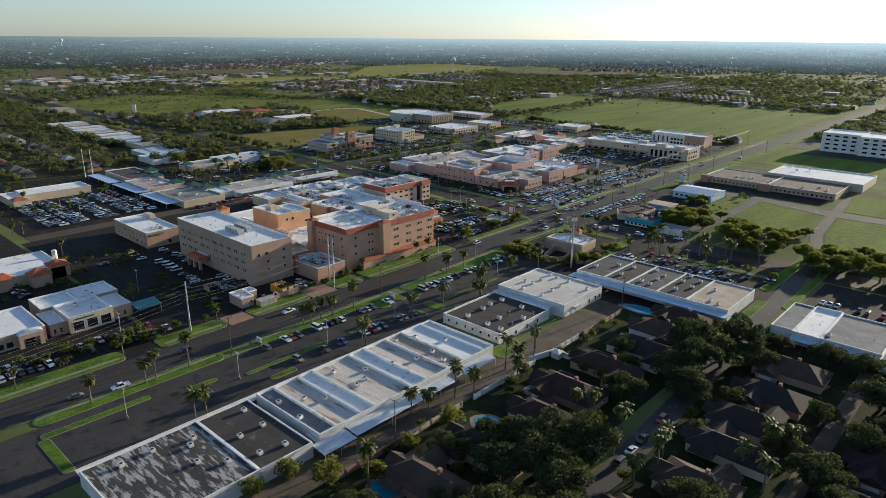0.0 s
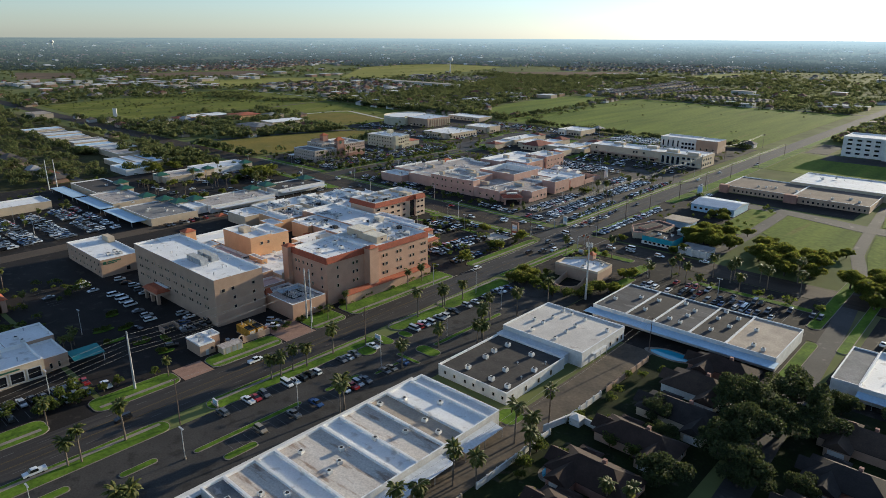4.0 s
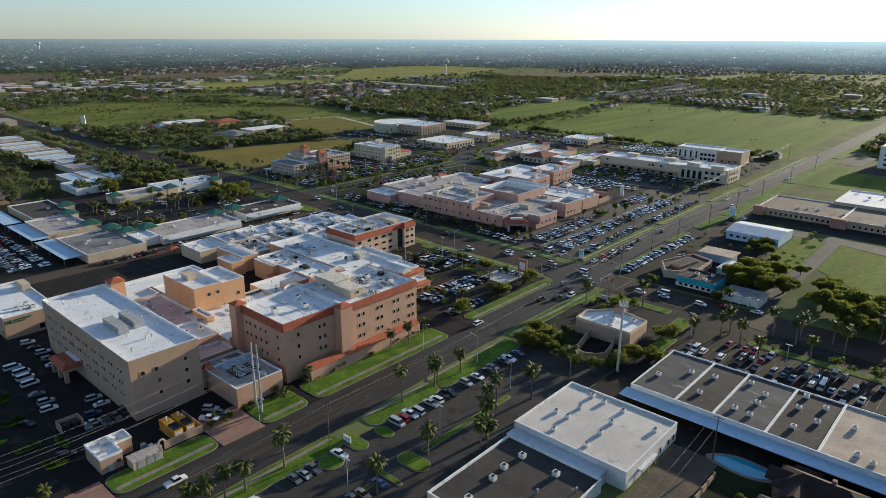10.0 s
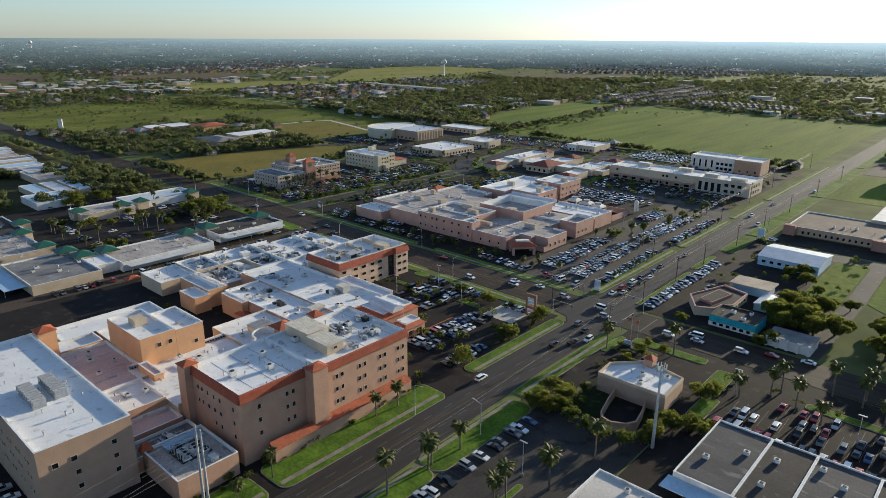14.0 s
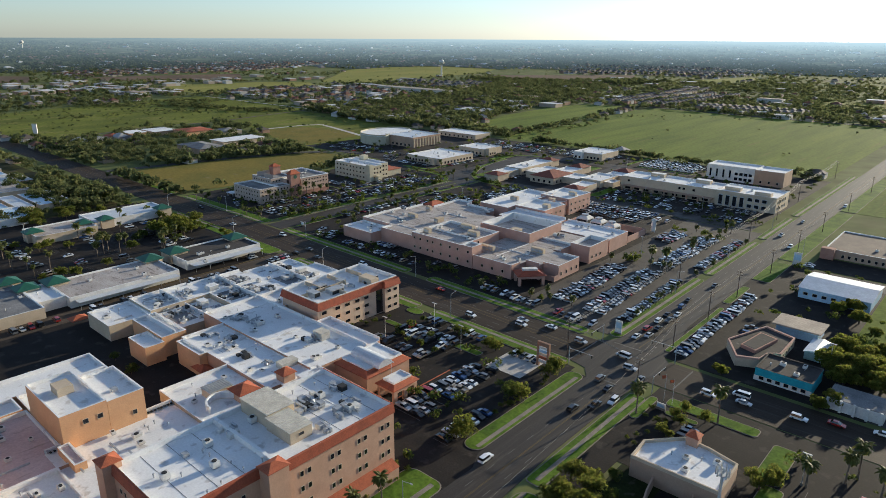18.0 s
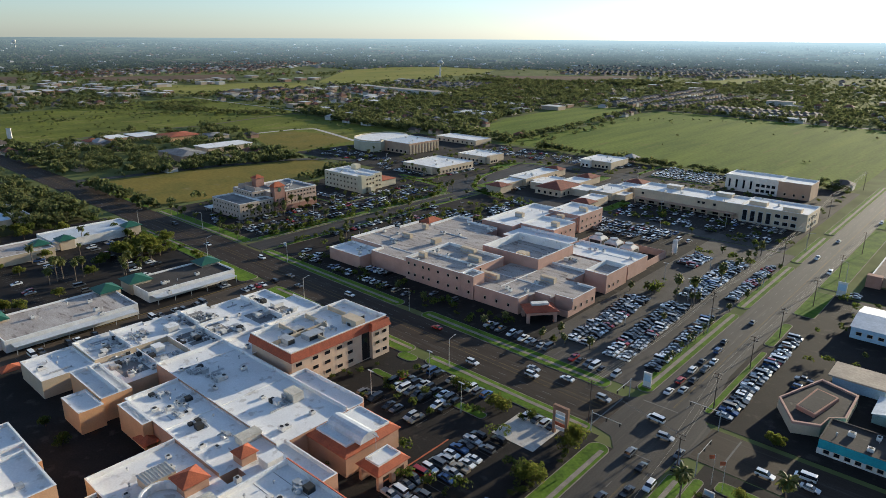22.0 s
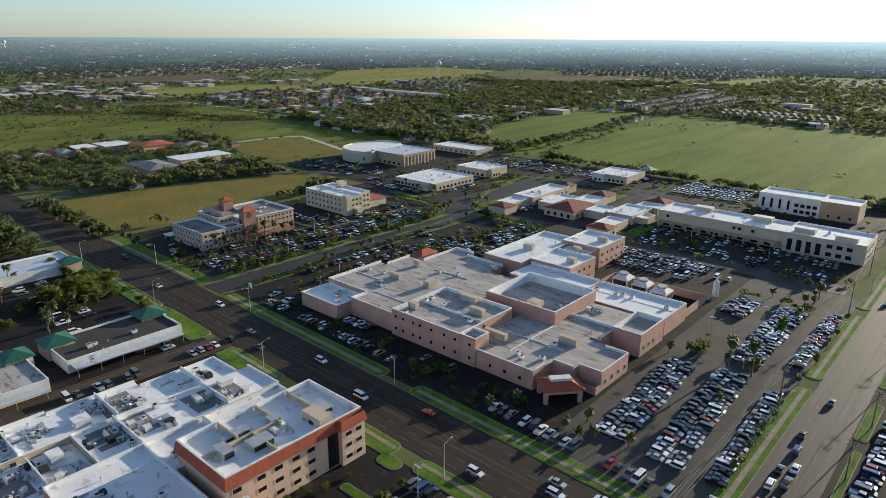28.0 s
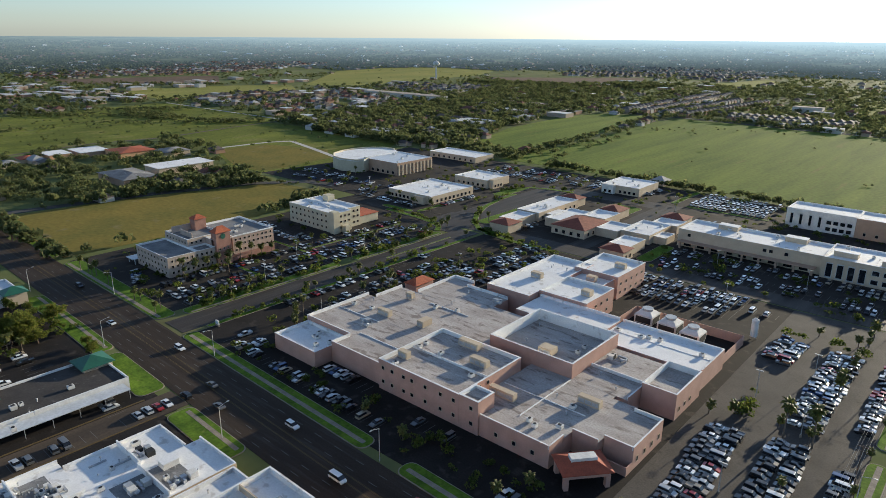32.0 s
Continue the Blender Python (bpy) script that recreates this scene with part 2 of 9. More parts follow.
# ---- mesh building ----
class Mesh:
    # every shape adds its points and faces to the same mesh

    def __init__(self):
        self.v, self.f = [], []

    def add(self, vs, fs):
        k = len(self.v)
        self.v.extend(vs)
        self.f.extend(tuple(i + k for i in f) for f in fs)
        return self

    def box(self, x0, x1, y0, y1, z0, z1):
        return self.add([(x0, y0, z0), (x1, y0, z0), (x1, y1, z0), (x0, y1, z0), (x0, y0, z1), (x1, y0, z1), (x1, y1, z1), (x0, y1, z1)],
                        [(0, 3, 2, 1), (4, 5, 6, 7), (0, 1, 5, 4), (1, 2, 6, 5), (2, 3, 7, 6), (3, 0, 4, 7)])

    def prism(self, pts, z0, z1):
        n = len(pts)
        return self.add([(x, y, z0) for x, y in pts] + [(x, y, z1) for x, y in pts],
                        [tuple(range(n - 1, -1, -1)), tuple(range(n, 2 * n))] + [(i, (i + 1) % n, n + (i + 1) % n, n + i) for i in range(n)])

    def ring(self, x0, x1, y0, y1, z0, z1, t):
        return self.frame_of(x0, x1, y0, y1, [(0, z0), (0, z1), (t, z1), (t, z0)])

    def frame_of(self, x0, x1, y0, y1, prof):
        """A profile (inset, height) carried round a rectangle."""
        n = len(prof)
        vs = [p for d, z in prof for p in ((x0 + d, y0 + d, z), (x1 - d, y0 + d, z), (x1 - d, y1 - d, z), (x0 + d, y1 - d, z))]
        return self.add(vs, [(4 * k + i, 4 * k + (i + 1) % 4, 4 * ((k + 1) % n) + (i + 1) % 4, 4 * ((k + 1) % n) + i) for k in range(n) for i in range(4)])

    def cyl(self, x, y, z0, z1, r0, r1=None, n=8, dx=0.0, dy=0.0):
        r1 = r0 if r1 is None else r1
        a = [2 * math.pi * i / n for i in range(n)]
        return self.add([(x + r0 * math.cos(t), y + r0 * math.sin(t), z0) for t in a] + [(x + dx + r1 * math.cos(t), y + dy + r1 * math.sin(t), z1) for t in a],
                        [tuple(range(n - 1, -1, -1)), tuple(range(n, 2 * n))] + [(i, (i + 1) % n, n + (i + 1) % n, n + i) for i in range(n)])

    def hip(self, x0, x1, y0, y1, z0, z1, over=0.4, thick=0.12):
        """Hipped roof with its ridge along the longer side."""
        x0, x1, y0, y1 = x0 - over, x1 + over, y0 - over, y1 + over
        w, d = x1 - x0, y1 - y0
        if w >= d:
            r = [(x0 + d / 2, (y0 + y1) / 2, z1), (x1 - d / 2, (y0 + y1) / 2, z1)]
            f = [(4, 5, 9, 8), (5, 6, 9), (6, 7, 8, 9), (7, 4, 8)]
        else:
            r = [((x0 + x1) / 2, y0 + w / 2, z1), ((x0 + x1) / 2, y1 - w / 2, z1)]
            f = [(4, 5, 8), (5, 6, 9, 8), (6, 7, 9), (7, 4, 8, 9)]
        b = [(x0, y0), (x1, y0), (x1, y1), (x0, y1)]
        return self.add([(x, y, z0 - thick) for x, y in b] + [(x, y, z0) for x, y in b] + r,
                        [(3, 2, 1, 0), (0, 1, 5, 4), (1, 2, 6, 5), (2, 3, 7, 6), (3, 0, 4, 7)] + f)

    def skirt(self, x0, x1, y0, y1, z0, z1, inset):
        """Sloping tile skirt round a flat deck."""
        b = [(x0, y0), (x1, y0), (x1, y1), (x0, y1)]
        c = [(x0 + inset, y0 + inset), (x1 - inset, y0 + inset), (x1 - inset, y1 - inset), (x0 + inset, y1 - inset)]
        return self.add([(x, y, z0 - 0.15) for x, y in b] + [(x, y, z0) for x, y in b] + [(x, y, z1) for x, y in c],
                        [(3, 2, 1, 0)] + [f for i in range(4) for f in ((i, (i + 1) % 4, 4 + (i + 1) % 4, 4 + i), (4 + i, 4 + (i + 1) % 4, 8 + (i + 1) % 4, 8 + i))] + [(8, 9, 10, 11)])

    def corrugated(self, x0, x1, y0, y1, z, pitch=0.8, rise=0.14, along="y"):
        """Ribbed sheet: raised ribs running across, in one skin."""
        a0, a1 = (x0, x1) if along == "y" else (y0, y1)
        prof, a = [(a0, z)], a0
        while a + pitch < a1:
            prof += [(a + pitch * 0.7, z), (a + pitch * 0.75, z + rise), (a + pitch * 0.95, z + rise), (a + pitch, z)]
            a += pitch
        prof += [(a1, z), (a1, z - 0.1), (a0, z - 0.1)]
        n = len(prof)
        b0, b1 = (y0, y1) if along == "y" else (x0, x1)
        vs = [((p, b, q) if along == "y" else (b, p, q)) for b in (b0, b1) for p, q in prof]
        return self.add(vs, [tuple(range(n)), tuple(range(2 * n - 1, n - 1, -1))] + [(i, n + i, n + (i + 1) % n, (i + 1) % n) for i in range(n)])

    def gable(self, x0, x1, y0, y1, z0, z1, along="x"):
        if along == "x":
            ym = (y0 + y1) / 2
            return self.add([(x0, y0, z0), (x1, y0, z0), (x1, y1, z0), (x0, y1, z0), (x0, ym, z1), (x1, ym, z1)], [(0, 3, 2, 1), (0, 1, 5, 4), (2, 3, 4, 5), (3, 0, 4), (1, 2, 5)])
        xm = (x0 + x1) / 2
        return self.add([(x0, y0, z0), (x1, y0, z0), (x1, y1, z0), (x0, y1, z0), (xm, y0, z1), (xm, y1, z1)], [(0, 3, 2, 1), (1, 2, 5, 4), (3, 0, 4, 5), (0, 1, 4), (2, 3, 5)])

    def data(self, name, material):
        me = bpy.data.meshes.new(name)
        me.from_pydata(self.v, [], self.f)
        me.materials.append(material)
        return me


def part(name, m, material, parent, label="", loc=None):
    ob = new(name, m.data(name, material) if isinstance(m, Mesh) else m)
    ob.parent = parent
    if loc:
        ob.location = loc
    if label:
        ob["label"] = label
    return ob


def thing(name, label, category, group="", kind="", loc=(0, 0, 0), turn=0.0):
    ob = new(name)
    ob.empty_display_size = 0.5
    ob.location, ob.rotation_euler = loc, (0, 0, radians(turn))
    return tagged(ob, label, category, group, kind)


def solid(name, m, material, label, category, group="", kind=""):
    return tagged(new(name, m.data(name, material)), label, category, group, kind)


def structure(name, m, material, label, category):
    return solid(name, m, material, label, category, kind="structure")


def stuff(name, m, material, label, category):
    return solid(name, m, material, label, category, kind="stuff")


# one window, 1 m wide and 1 m high, looking to +x; scaled where it is set
def window_meshes():
    fr = Mesh()
    for y0, y1, z0, z1 in ((-0.5, 0.5, -0.5, -0.42), (-0.5, 0.5, 0.42, 0.5), (-0.5, -0.42, -0.42, 0.42), (0.42, 0.5, -0.42, 0.42)):
        fr.box(-0.02, 0.09, y0, y1, z0, z1)
    pn = Mesh().box(-0.02, 0.03, -0.42, 0.42, -0.42, 0.42)
    return fr, pn


WIN_FRAMES = {}
WIN_PANE = window_meshes()[1].data("pane", GLASS)


def window(parent, x, y, z, w, h, face, frame_mat=None):
    """A framed window on a wall; face: which way the wall looks."""
    frame_mat = frame_mat or CREAM_WALL
    key = frame_mat.name
    if key not in WIN_FRAMES:
        WIN_FRAMES[key] = window_meshes()[0].data("window_frame", frame_mat)
    ob = new("window", WIN_FRAMES[key])
    ob.parent = parent
    ob.location, ob.scale = (x, y, z), (1, w, h)
    ob.rotation_euler = (0, 0, {"+x": 0, "+y": math.pi / 2, "-x": math.pi, "-y": -math.pi / 2}[face])
    p = new("pane", WIN_PANE)
    p.parent = ob
    return ob


def windows(parent, face, at, along, levels, w, h, frame_mat=None):
    for a in along:
        for z in levels:
            window(parent, at if face[1] == "x" else a, a if face[1] == "x" else at, z, w, h, face, frame_mat)


def block(parent, x0, x1, y0, y1, h, wall, roof, z0=0.0, par=0.7, t=0.35, cap=None, names=("wall", "roof", "parapet"), sides="wesn"):
    """One flat-roofed volume: wall, recessed roof, and on the free sides a parapet with its pale membrane upstand and coping."""
    top = h - par
    part(names[0], Mesh().box(x0, x1, y0, y1, z0, top - 0.12), wall, parent)
    ins = [t if q in sides else -0.09 for q in "wesn"]
    part(names[1], Mesh().box(x0 + ins[0], x1 - ins[1], y0 + ins[2], y1 - ins[3], top - 0.12, top), roof, parent)
    if sides == "wesn":
        part(names[2], Mesh().ring(x0, x1, y0, y1, top - 0.12, h, t * 0.4), wall, parent)
        prof = [(-0.05, h), (-0.05, h + 0.09), (t + 0.05, h + 0.09), (t + 0.05, top - 0.12), (t * 0.4, top - 0.12), (t * 0.4, h)]
        part("coping", Mesh().frame_of(x0, x1, y0, y1, prof), cap or WHITE_ROOF, parent, "white membrane coping and upstand")
    elif sides:
        k = t * 0.4
        xa, xb = x0 + (t if "w" in sides else 0), x1 - (t if "e" in sides else 0)
        for q, o, i in (("w", (x0, x0 + k, y0, y1), (x0 + k, x0 + t, y0, y1)), ("e", (x1 - k, x1, y0, y1), (x1 - t, x1 - k, y0, y1)), ("s", (xa, xb, y0, y0 + k), (xa, xb, y0 + k, y0 + t)), ("n", (xa, xb, y1 - k, y1), (xa, xb, y1 - t, y1 - k))):
            if q in sides:
                part(names[2], Mesh().box(*o, top - 0.12, h), wall, parent)
                part("upstand", Mesh().box(*i, top - 0.12, h + 0.001), cap or WHITE_ROOF, parent, "white membrane upstand")
                part("coping", Mesh().box(min(o[0], i[0]) - (0.05 if q == "w" else 0), max(o[1], i[1]) + (0.05 if q == "e" else 0), min(o[2], i[2]) - (0.05 if q == "s" else 0), max(o[3], i[3]) + (0.05 if q == "n" else 0), h + 0.002, h + 0.09), cap or WHITE_ROOF, parent, "white membrane coping")
    return top


# ---- ground, roads and lots ----
structure("ground", Mesh().add([(-9000, -9000, -0.06), (9000, -9000, -0.06), (9000, 9000, -0.06), (-9000, 9000, -0.06)], [(0, 1, 2, 3)]), SCRUB, "flat scrubby green plain reaching the horizon", "ground")
# far edge of the plain: woods and roofs at the skyline, haze added as surface glow
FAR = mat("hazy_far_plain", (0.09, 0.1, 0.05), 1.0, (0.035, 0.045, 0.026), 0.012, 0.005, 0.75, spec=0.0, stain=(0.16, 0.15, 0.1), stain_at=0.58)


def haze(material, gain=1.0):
    """Haze put in as emission of the surface, thicker with distance and towards the sun."""
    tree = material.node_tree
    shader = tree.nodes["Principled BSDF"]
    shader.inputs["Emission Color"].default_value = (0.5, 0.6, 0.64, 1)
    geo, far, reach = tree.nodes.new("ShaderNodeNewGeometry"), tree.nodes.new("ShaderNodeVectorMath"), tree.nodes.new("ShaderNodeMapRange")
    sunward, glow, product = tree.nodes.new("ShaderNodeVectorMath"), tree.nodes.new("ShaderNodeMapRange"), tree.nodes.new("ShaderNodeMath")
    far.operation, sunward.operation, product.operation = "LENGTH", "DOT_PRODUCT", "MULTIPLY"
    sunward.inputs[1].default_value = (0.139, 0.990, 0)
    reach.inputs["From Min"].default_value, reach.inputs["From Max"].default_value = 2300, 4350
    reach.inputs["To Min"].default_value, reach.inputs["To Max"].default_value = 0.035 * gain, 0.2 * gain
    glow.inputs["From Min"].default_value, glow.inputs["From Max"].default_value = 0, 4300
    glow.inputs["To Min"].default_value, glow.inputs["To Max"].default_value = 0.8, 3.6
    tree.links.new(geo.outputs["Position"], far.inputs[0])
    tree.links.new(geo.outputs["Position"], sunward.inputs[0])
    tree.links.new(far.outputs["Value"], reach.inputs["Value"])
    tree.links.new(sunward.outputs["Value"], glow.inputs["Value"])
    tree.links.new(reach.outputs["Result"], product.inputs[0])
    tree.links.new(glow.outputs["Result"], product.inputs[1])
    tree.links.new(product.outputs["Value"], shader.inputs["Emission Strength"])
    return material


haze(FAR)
FAR_RINGS = ((2300, -0.5), (3200, 24.0), (3900, 54.0), (4350, 81.5))


def far_height(d):
    """Height of the far plain, which rises towards the skyline."""
    for (r0, z0), (r1, z1) in zip(FAR_RINGS, FAR_RINGS[1:]):
        if r0 <= d <= r1:
            return z0 + (z1 - z0) * (d - r0) / (r1 - r0)
    return 0.0


rim = Mesh()
NR = 96
for (r0, z0), (r1, z1) in zip(FAR_RINGS, FAR_RINGS[1:]):
    for i in range(NR):
        ra, rb = 2 * math.pi * i / NR, 2 * math.pi * (i + 1) / NR
        rim.add([(r0 * math.cos(ra), r0 * math.sin(ra), z0), (r0 * math.cos(rb), r0 * math.sin(rb), z0), (r1 * math.cos(rb), r1 * math.sin(rb), z1), (r1 * math.cos(ra), r1 * math.sin(ra), z1)], [(0, 1, 2, 3)])
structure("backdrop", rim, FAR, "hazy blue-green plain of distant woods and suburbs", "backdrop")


def pad(name, rects, material, label, category, z1=0.02, z0=-0.3):
    for x0, x1, y0, y1 in rects:
        structure(name, Mesh().box(x0, x1, y0, y1, z0, z1), material, label, category)


def drift(x):
    """The cross street swings a little to the north as it leaves the crossing."""
    return 0.0 if x > -20 else (-20 - x) * 0.0285 if x > -250 else 6.55 + (-250 - x) * 0.012


structure("road", Mesh().prism([(0.5, -900), (17.2, -900), (17.2, -165), (12.2, -60), (12.2, -10), (14, -7), (14, 10), (11, 13), (6.6, 45), (6.6, 4200), (-8, 4200), (-8, 18), (-10, 13), (-14, 10), (-14, -10), (-6, -12), (-2.6, -17), (-2.4, -74), (0.5, -80)], -0.3, 0.03), ASPHALT, "wide grey asphalt avenue with several lanes", "road")
XS = [-11, -20, -60, -110, -180, -250, -400, -700, -1200, -2400]
structure("road", Mesh().prism([(x, -10.2 + drift(x)) for x in XS[::-1]] + [(x, 10 + drift(x)) for x in XS], -0.3, 0.035), CROSS_ASPHALT, "dark asphalt cross street with turning lane", "road")
pad("road", [(14, 175, -7, 11)], CROSS_ASPHALT, "dark asphalt cross street with turning lane", "road", 0.035)
pad("road", [(-236, -222, 18, 196), (-236, -20, 199, 212), (-264, -236.1, 186, 222), (-262, -240, 222.1, 330), (-239.9, -160, 318, 334), (-174, -162, 212.1, 317.9)], ASPHALT, "asphalt service road between parking lots", "road", 0.03)
pad("parking_lot", [(24, 57.5, -420, -72)], LOT_GREY, "grey asphalt shopping-strip parking lot", "parking lot", 0.015)
pad("parking_lot", [(-57, -13, 17, 198)], LOT_BROWN, "brown-grey asphalt lot, sunlit tone in its colour, with full car rows", "parking lot", 0.015)
pad("parking_lot", [(-219, -57.02, 16, 198)], LOT, "dark asphalt parking lot round the medical centre", "parking lot", 0.015)
pad("parking_lot", [(-173, -8.6, -245, -14)], LOT, "dark asphalt parking lot round the hospital", "parking lot", 0.015)
pad("driveway", [(-8.58, 0.6, -420, -17)], LOT, "asphalt driveway mouths between the verges", "driveway", 0.013)
pad("parking_lot", [(-330, -8, -420, -247)], LOT, "dark asphalt parking lot before the shops", "parking lot", 0.012)
pad("parking_lot", [(-345, -173.02, -240, -10)], LOT, "dark asphalt parking lot beside the strip shops", "parking lot", 0.01)
pad("road", [(-185, -173.5, -240, -6)], DIRT_ASPHALT, "brownish worn service street behind the hospital", "road", 0.02)
pad("kerb_line", [(-38.8, -38.4, -70, -44)], TERRACOTTA, "red painted kerb by the entrance porch", "kerb", 0.16)
pad("kerb_line", [(-186.0, -185.4, -100, -14), (-174.0, -173.6, -110, -16)], YELLOW, "faded yellow painted kerb strip", "kerb", 0.14)
pad("parking_lot", [(-340, -244, 22, 185), (-460, -20, 212, 384), (-345, -264.2, 185.2, 211.8)], LOT_NORTH, "asphalt parking lot round offices", "parking lot", 0.014)
pad("parking_lot", [(6.7, 72, 13.2, 150), (27, 144, -52, -7.5), (58, 140, -100, -52.02), (156, 240, -56, -10), (22, 112, 152, 174)], LOT, "dark asphalt parking lot of small businesses", "parking lot", 0.01)
pad("parking_lot", [(18.7, 26.98, -71.98, -7.5)], LOT, "dark asphalt drive beside the bank", "parking lot", 0.012)
pad("yards", [(28.5, 57.9, -71.9, -52.1)], YARD, "planted ground behind the bank, shade in its colour", "yard", 0.02)
pad("alley", [(91, 103, -420, -100)], DIRT, "dusty unpaved service alley behind the shops", "alley", 0.01)
structure("road", Mesh().prism([(168, -500), (151.6, -240), (145.0, -87), (142.2, -32), (137, 34), (127, 74), (123, 122), (118, 200), (124, 200), (129, 122), (133, 76), (144, 34), (149.4, -32), (152.2, -87), (158.8, -240), (176, -500)][::-1], -0.3, 0.022), STREET, "worn grey side street", "road")
structure("road", Mesh().prism([(72, 14), (73, 86), (72, 146), (79, 146), (80, 86), (79, 14)][::-1], -0.3, 0.03), STREET, "narrow grey lane beside a vacant lot", "road")
structure("road", Mesh().prism([(24, 134), (71, 138), (123, 124), (240, 132), (240, 146), (123, 140), (72, 150), (24, 146)], -0.3, 0.034), STREET, "grey service lane past the vacant lots", "road")
structure("field", Mesh().prism([(80.5, 84), (104, 62), (126.5, 70), (122.5, 122), (80, 135)], -0.3, 0.06), FIELD, "rough green vacant lot", "field")
structure("field", Mesh().prism([(134, 78), (140, 48), (200, 34), (200, 128), (130, 121)], -0.3, 0.06), FIELD, "rough green vacant lot", "field")
structure("field", Mesh().prism([(129, 143), (200, 147), (200, 214), (122, 200)], -0.3, 0.06), FIELD, "rough green vacant lot", "field")
pad("field", [(16, 150, 286, 390), (110, 240, 390, 560)], FIELD, "rough green land beside the avenue", "field", 0.04)
pad("parking_lot", [(40, 112, 366, 400), (18, 38, 400, 470)], LOT_GREY, "grey asphalt lot before the office block", "parking lot", 0.05)


def rounded(x0, x1, y0, y1, r, bend):
    r = min(r, (x1 - x0) / 2.05, (y1 - y0) / 2.05)
    pts = []
    for cx, cy, a0 in ((x1 - r, y1 - r, 0), (x0 + r, y1 - r, 90), (x0 + r, y0 + r, 180), (x1 - r, y0 + r, 270)):
        pts += [(cx + r * math.cos(radians(a0 + 18 * k)), cy + r * math.sin(radians(a0 + 18 * k))) for k in range(6)]
        if bend and a0 in (0, 180):
            n = int((x1 - x0 - 2 * r) / 25)
            s = -1 if a0 == 0 else 1
            pts += [(pts[-1][0] + s * (x1 - x0 - 2 * r) * k / (n + 1), pts[-1][1]) for k in range(1, n + 1)]
    return [(x, y + drift(x)) for x, y in pts] if bend else pts


def lawn(rects, label="green mown grass verge with a concrete kerb", walk=None, bend=False, r=2.5):
    m, k = Mesh(), Mesh()
    for x0, x1, y0, y1 in rects:
        k.prism(rounded(x0, x1, y0, y1, r, bend), -0.2, 0.15)
        m.prism(rounded(x0 + 0.25, x1 - 0.25, y0 + 0.25, y1 - 0.25, r, bend), -0.2, 0.19)
    g = thing("grass_verge", label, "grass verge", kind="structure")
    part("kerb", k, CONCRETE, g, "pale concrete kerb")
    part("grass", m, GRASS, g)
    if walk:
        w = Mesh()
        for x0, x1, y0, y1 in walk:
            w.prism(rounded(x0, x1, y0, y1, 0.3, bend), 0.1, 0.22)
        part("sidewalk", w, CONCRETE, g, "pale concrete footpath")


lawn([(17.2, 24.2, -298, -238), (17.2, 24.2, -400, -312), (17.2, 24.2, -226, -160), (16.3, 24.4, -150, -121), (14.9, 24.4, -120.8, -78), (24.5, 31, -151.6, -147.6), (24.4, 31, -172, -165), (20.4, 30, -161, -156), (37, 48, -163.6, -161.8), (38.4, 48.6, -156.6, -151), (41.6, 43, -178, -167), (41, 43, -149, -110), (38, 40, -240, -205), (38, 40, -196, -182)], walk=[(18.6, 19.9, -297, -240), (18.6, 19.9, -224, -162), (17.2, 18.4, -149, -121.5), (15.8, 17, -120, -79)], r=3.5)
lawn([(28.6, 31.6, -299, -268), (31.8, 52, -300.4, -297.2), (33.5, 36, -258, -248), (46, 49, -236, -226)], "narrow planted island between parking rows", r=1.2)
lawn([(-9, 0.4, -400, -262), (-9, 0.4, -250, -223), (-9, 0.4, -212, -184), (-12, 0.4, -170, -154), (-12, 0.4, -151, -90), (-8.8, -2.6, -74, -17)], walk=[(-3.2, -1.8, -398, -264), (-3.2, -1.8, -248, -225), (-3.2, -1.8, -211, -185), (-3.2, -1.8, -169, -155), (-3.2, -1.8, -150, -92), (-5.0, -3.7, -72, -20)], r=3.0)
lawn([(-13.4, -8, 17, 100), (-13.4, -8, 108, 178), (-13.4, -8, 186, 245), (-13.4, -8, 252, 420)], walk=[(-11.2, -9.8, 20, 99), (-11.2, -9.8, 109, 177), (-11.2, -9.8, 187, 244), (-11.2, -9.8, 253, 419)], r=3)
lawn([(-76, -12, -16.6, -10.2), (-128, -84, -17, -10.2), (-172, -140, -19, -10.2), (-224, -188, -19.5, -10.2), (-302, -228, -18, -10.2)], walk=[(-75, -13, -13.4, -12.0), (-127, -85, -13.4, -12), (-170, -142, -13.4, -12), (-300, -230, -13.4, -12)], bend=True)
lawn([(-86, -78, -18.5, -13.6)], "small green bed at the lot corner", r=2.4)
lawn([(-104, -20, 10.2, 16.6), (-220, -117, 10.2, 16.6)], walk=[(-102, -22, 12.4, 13.9), (-218, -119, 12.4, 13.9)], bend=True)
lawn([(-338, -240, 10.4, 19), (-460, -352, 10.4, 14)], walk=[(-336, -242, 11.6, 13.2)], bend=True)
lawn([(-243, -236.2, 28, 108), (-243, -236.2, 118, 182), (-221.8, -219, 27, 92), (-221.8, -219, 104, 182), (-229.6, -228.4, 130, 180)], walk=[(-238.4, -237.2, 30, 106), (-238.4, -237.2, 120, 180)])
lawn([(-310, -284, 203, 208), (-283, -279, 208, 262), (-239.5, -230, 214, 262), (-229, -206, 200.5, 205), (-276, -266, 278, 312), (-200, -178, 292, 312), (-136, -128, 214, 246), (-172, -167.5, 340, 384), (-160, -108, 336, 339)], "bright green lawn edge of a plaza road", r=2.4)
lawn([(-300, -250, 108, 110), (-300, -250, 72, 74), (-270, -268.4, 112, 180)], "narrow planted island between parking rows", r=0.8)
